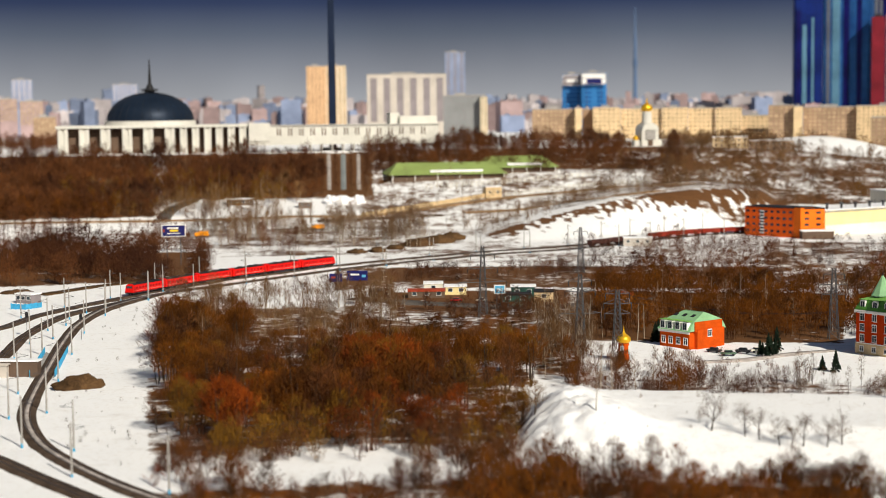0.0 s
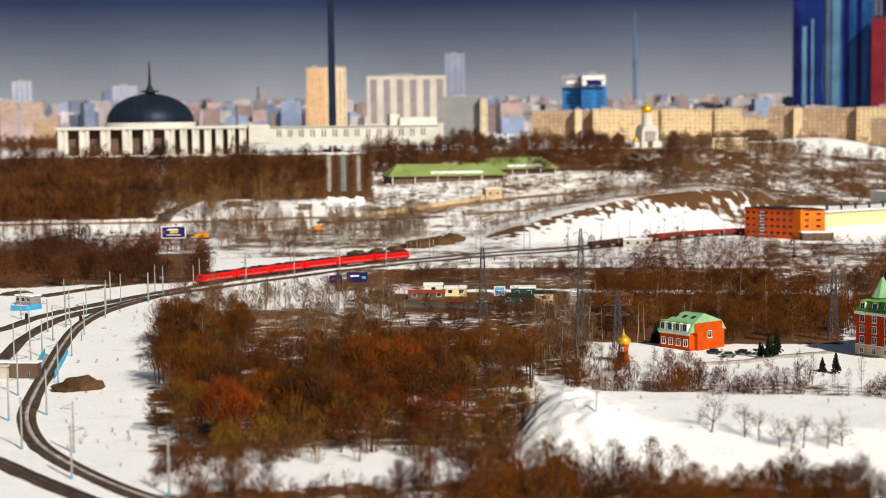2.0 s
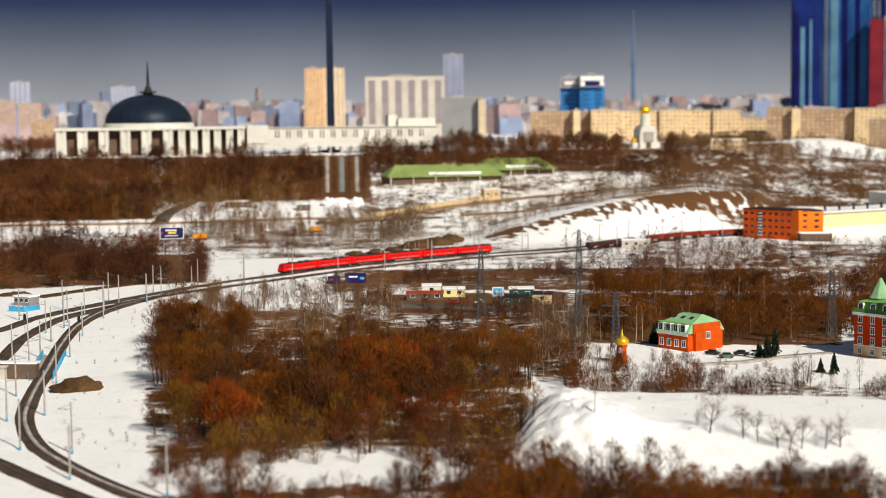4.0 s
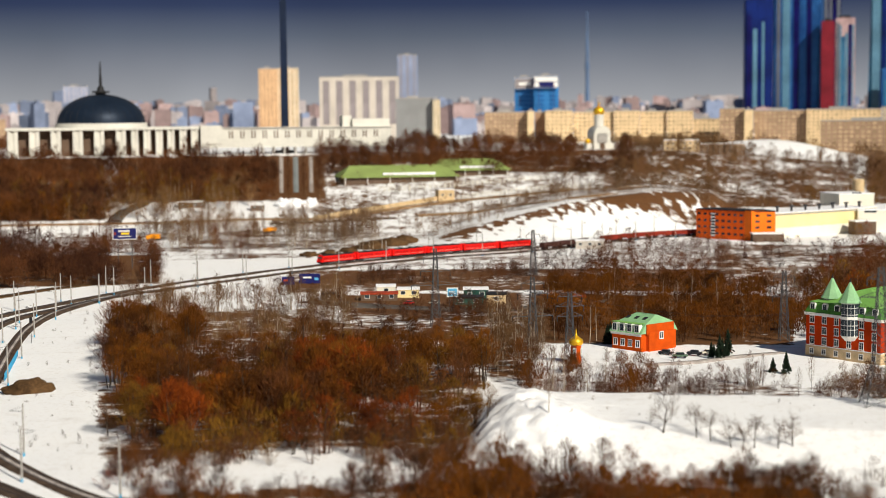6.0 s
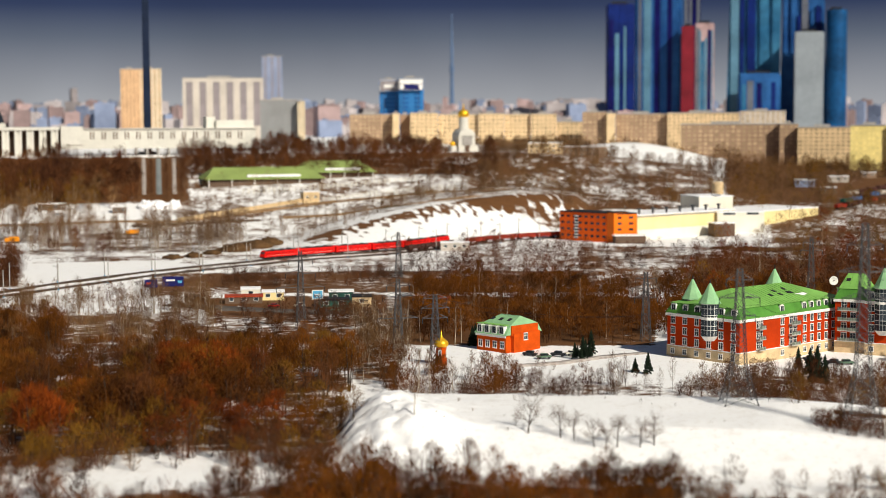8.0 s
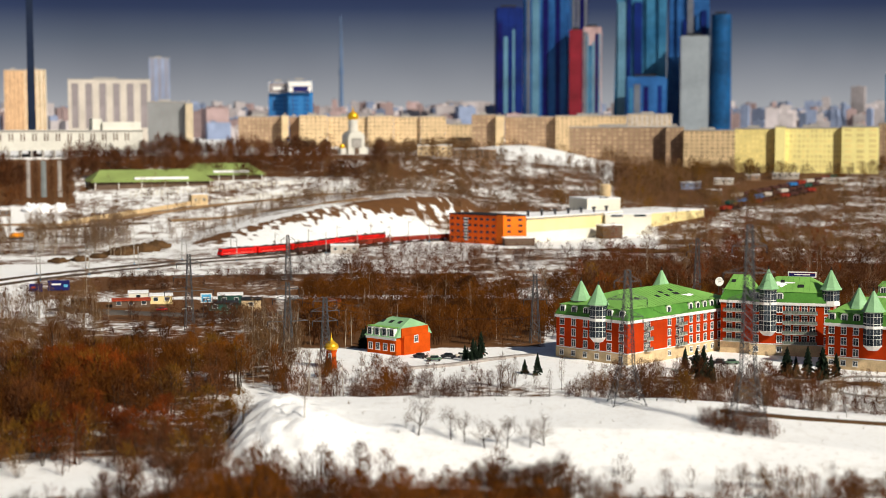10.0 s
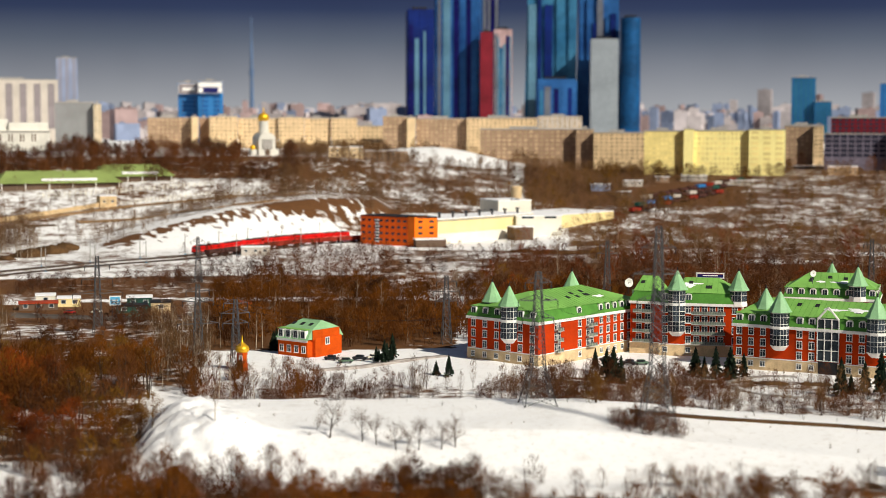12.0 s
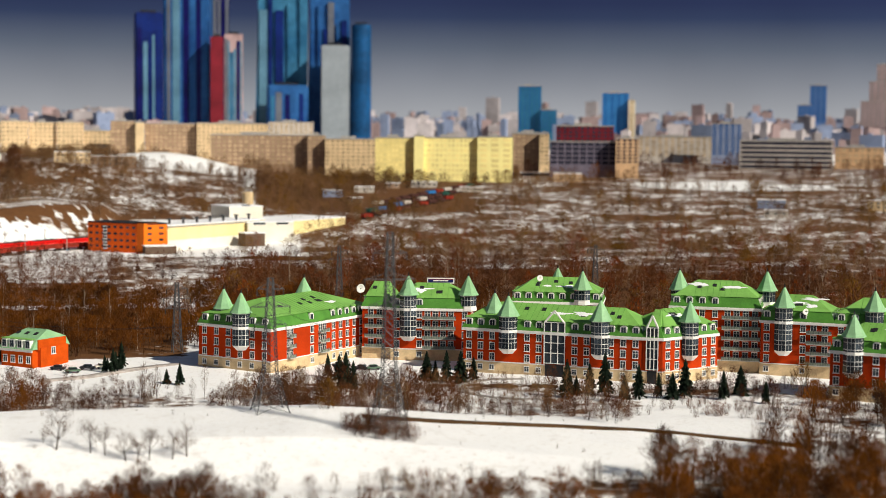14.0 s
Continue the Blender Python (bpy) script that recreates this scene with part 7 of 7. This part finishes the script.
for a0, a1, d, h, wall, roof, lab in KIOSKS:
    p, q = spot(a0, d), spot(a1, d)
    p.z = q.z = min(p.z, q.z)
    h = h * 0.72 if d < 640 else h
    facade("shed" if "shed" in lab else "kiosk" if "kiosk" in lab else "pavilion" if "pavilion" in lab else "building", p, q, 7.0 if h < 6 else 14.0, h, wall, lab, "small building", roof, 1 if h < 7 else 2, max(1, int((q - p).length / 4)), win=PALEWHITE)


def board(az, d, w, h, up, face, label, bars, rim=None):
    """A hoarding on two posts with plain bars for its lettering."""
    t = thing("billboard", Matrix.Translation(spot(az, d)) @ Matrix.Rotation(radians(-az), 4, "Z"), label, "billboard")
    part("frame", boxes((-w / 2 - 0.35, -0.12, up - 0.35, w / 2 + 0.35, 0.25, up + h + 0.35)), rim or WHITE, t)
    part("panel", boxes((-w / 2, -0.2, up, w / 2, -0.122, up + h)), face, t)
    for x0, x1, z0, z1, mat in bars:
        part("bar", boxes((x0 * w, -0.24, up + z0 * h, x1 * w, -0.202, up + z1 * h)), mat, t)
    for x in (-w * 0.3, w * 0.3):
        part("post", boxes((x - 0.2, -0.1, -1, x + 0.2, 0.2, up - 0.35)), STEEL, t)


NAVY = material("navy_print", (0.012, 0.014, 0.10), 0.5, var=0.1)
SIGNCYAN = material("light_blue_print", (0.10, 0.38, 0.62), 0.5, var=0.1)
SIGNYELLOW = material("yellow_print", (0.85, 0.55, 0.02), 0.5, var=0.05)
board(-9.355, 770, 10.4, 4.9, 13.72, NAVY, "navy billboard with white and yellow bars", ((-0.28, 0.22, 0.68, 0.82, WHITE), (-0.16, 0.2, 0.42, 0.6, SIGNYELLOW), (-0.3, 0.3, 0.2, 0.28, WHITE), (-0.47, -0.38, 0.4, 0.65, ROOFRED)))
board(1.977, 591.2, 3.4, 2.7, 4.2, SIGNCYAN, "light blue street sign on posts", ((-0.35, 0.3, 0.5, 0.62, WHITE), (-0.2, 0.35, 0.25, 0.36, WHITE)))
board(-3.024, 682.4, 8.0, 3.4, 0.4, NAVY, "blue banner on a fence beside the railway", ((-0.35, 0.1, 0.55, 0.75, WHITE), (0.25, 0.45, 0.3, 0.6, SIGNCYAN)), NAVY)
board(-3.777, 679.3, 4.6, 2.6, 0.4, NAVY, "small blue and red banner beside the railway", ((-0.4, 0.0, 0.4, 0.7, ROOFRED),), NAVY)
board(22.66, 520, 8.0, 1.1, 20.6, NAVY, "blue and white rooftop sign with a red rim", ((-0.3, 0.3, 0.35, 0.65, WHITE), (-0.48, 0.48, 0.88, 0.98, ROOFRED)))


# Two boards added to stand in for the crowns of the blue offices.
board(5.295, 1925, 27.88, 11.95, 100.27 - 40, NAVY, "white-framed crown of the blue offices, built as a board", ((-0.48, 0.48, 0.55, 0.98, WHITE), (-0.48, -0.3, 0.05, 0.5, WHITE), (0.32, 0.48, 0.05, 0.5, WHITE)))
board(4.554, 1945, 22.8, 11.4, 99.56 - 40, BAYGREY, "grey crown of the blue offices, built as a board", ((-0.3, 0.3, 0.3, 0.6, WHITE),))


def truck(az, d, mat, label, turn=0.0):
    t = thing("truck", stand(az, d, 1.0, radians(-az + turn)), label, "truck")
    part("body", boxes((-1.2, -1.25, 1.1, 4.6, 1.25, 3.6), bevel=0.12), mat, t)
    cab = part("cab", boxes((-3.4, -1.2, 0.8, -1.3, 1.2, 3.0), bevel=0.25), mat, t)
    part("windscreen", boxes((-3.46, -1.0, 1.9, -3.3, 1.0, 2.7)), GLASS, cab)
    part("chassis", boxes((-3.3, -1.0, 0.5, 4.5, 1.0, 0.85)), DARK, t)
    for x in (-2.5, 2.4, 3.6):
        for y in (-1.05, 1.05):
            bm = bmesh.new()
            bmesh.ops.create_cone(bm, cap_ends=True, segments=14, radius1=0.5, radius2=0.5, depth=0.32, matrix=Matrix.Translation((x, y, 0.5)) @ Matrix.Rotation(radians(90), 4, "X"))
            part("wheel", bm, DARK, t)


TRUCKORANGE = material("orange_truck_paint", (0.75, 0.27, 0.01), 0.45, var=0.1)
truck(*(-8.433, 940.0), TRUCKORANGE, "orange lorry parked in the snow")
truck(*(-4.421, 981.9), TRUCKORANGE, "orange lorry beside the muddy road", 10)


def car(az, d, mat, label, turn=0.0):
    t = thing("car", stand(az, d, 1.0, radians(-az + turn)), label, "car", "parked cars")
    part("body", boxes((-2.2, -0.88, 0.35, 2.2, 0.88, 0.95), bevel=0.18), mat, t)
    part("cabin", boxes((-1.2, -0.78, 0.9, 1.3, 0.78, 1.48), bevel=0.22), GLASS, t)
    part("roof", boxes((-0.85, -0.66, 1.46, 0.95, 0.66, 1.53)), mat, t)
    for x in (-1.35, 1.35):
        for y in (-0.8, 0.8):
            bm = bmesh.new()
            bmesh.ops.create_cone(bm, cap_ends=True, segments=12, radius1=0.33, radius2=0.33, depth=0.2, matrix=Matrix.Translation((x, y, 0.33)) @ Matrix.Rotation(radians(90), 4, "X"))
            part("wheel", bm, DARK, t)


CARDARK, CARGREEN, CARRED = material("dark_car_paint", (0.03, 0.03, 0.035), 0.3), material("grey_green_car_paint", (0.10, 0.16, 0.11), 0.4), material("red_car_paint", (0.4, 0.02, 0.02), 0.4)
for i, (a, d) in enumerate([(9.435, 474.9), (9.928, 469.2), (10.424, 474.5), (10.919, 476.2), (11.415, 480.7), (2.131, 586.2), (2.628, 585.7), (3.225, 585.7), (1.337, 601.1), (0.444, 601.6), (19.905, 468.8), (20.302, 468.8), (19.11, 474.5)]):
    car(a, d, (CARDARK, CARGREEN, CARDARK, PALEWHITE, CARRED)[i % 5], ("dark parked car by the snow", "grey-green parked car by the snow", "dark parked car by the snow", "white parked car by the snow", "red parked car by the snow")[i % 5], (i * 37) % 60 - 30)

# blue works compound left of the tracks
bk = facade("signal_cabin", spot(*(-14.713, 634.3)), spot(*(-14.211, 628.5)), 5, 3.2, BAYGREY, "grey signal cabin beside the tracks", "cabin", SNOW, 1, 3)
fence("fence", [(-14.869, 612.9), (-14.405, 608.9), (-13.86, 614.1)], 2.2, 2.0, BLUEPAINT, "light blue panel fence round the cabin", True)

# the far television tower
tv = thing("television_tower", Matrix.Translation(flat(6.715, 4600, 40)), "slender television tower far away, haze in its bluish colour", "tower")
# The tower's blue is distance haze put into the base colour.
TVHAZE = material("hazed_tower_blue", (0.10, 0.16, 0.28), 0.8, var=0.1, scale=0.01)
part("shaft", cone(cone(cone(bmesh.new(), 0, 0, -10, 140, 7, 4.6, 12), 0, 0, 140, 230, 4.6, 3.6, 12), 0, 0, 150, 168, 6.5, 6.5, 12), TVHAZE, tv)
part("mast", cone(bmesh.new(), 0, 0, 230, 312, 3.0, 1.0, 8), TVHAZE, tv)
# garden beds of the estate with their curved path
heap(24.75, 441.0, 5.0, 2.6, 0.5, "low dark soil bed in the snowy garden", SOIL, 8, 71.0, "garden_bed", "garden bed")
heap(26.3, 441.5, 4.2, 2.4, 0.5, "low dark soil bed in the snowy garden", SOIL, -6, 74.0, "garden_bed", "garden bed")
road([(25.6, 453.5), (24.4, 452.0), (23.6, 445.0), (23.3, 435.0), (23.9, 424.5), (25.1, 419.5), (26.6, 419.0)], 0.7, "narrow curved garden path in the snow", CONCRETE)
road([(-13.924, 657.5), (-12.981, 668.5), (-12.03, 682.5), (-11.17, 691.0), (-10.304, 702.0)], 3.2, "long strip of bare brown soil beside the railway", SOIL)

# the rail yard with wagons and containers
YARD = [WAGONDARK, WAGONDARK, SIGNBLUE, WAGONRED, GREENSHED, WAGONDARK, PALEWALL]
r = random.Random(5)
for row, (a0, a1, d0, d1) in enumerate(((19.873, 23.033, 1075, 1215), (20.07, 23.622, 1110, 1290), (20.266, 24.016, 1160, 1340))):
    p, q = flat(a0, d0), flat(a1, d1)
    n = int((q - p).length / 14.6)
    for i in range(n):
        c = p.lerp(q, (i + 0.5) / n)
        c.z = float(ground_z(np.array(c.x), np.array(c.y)))
        wagon(Matrix.Translation(c) @ Matrix.Rotation(math.atan2(q.y - p.y, q.x - p.x), 4, "Z"), (WAGONDARK if i % 3 else WAGONRED) if row == 0 else r.choice(YARD), "open freight wagon in the rail yard", "wagons of the rail yard")

motions()
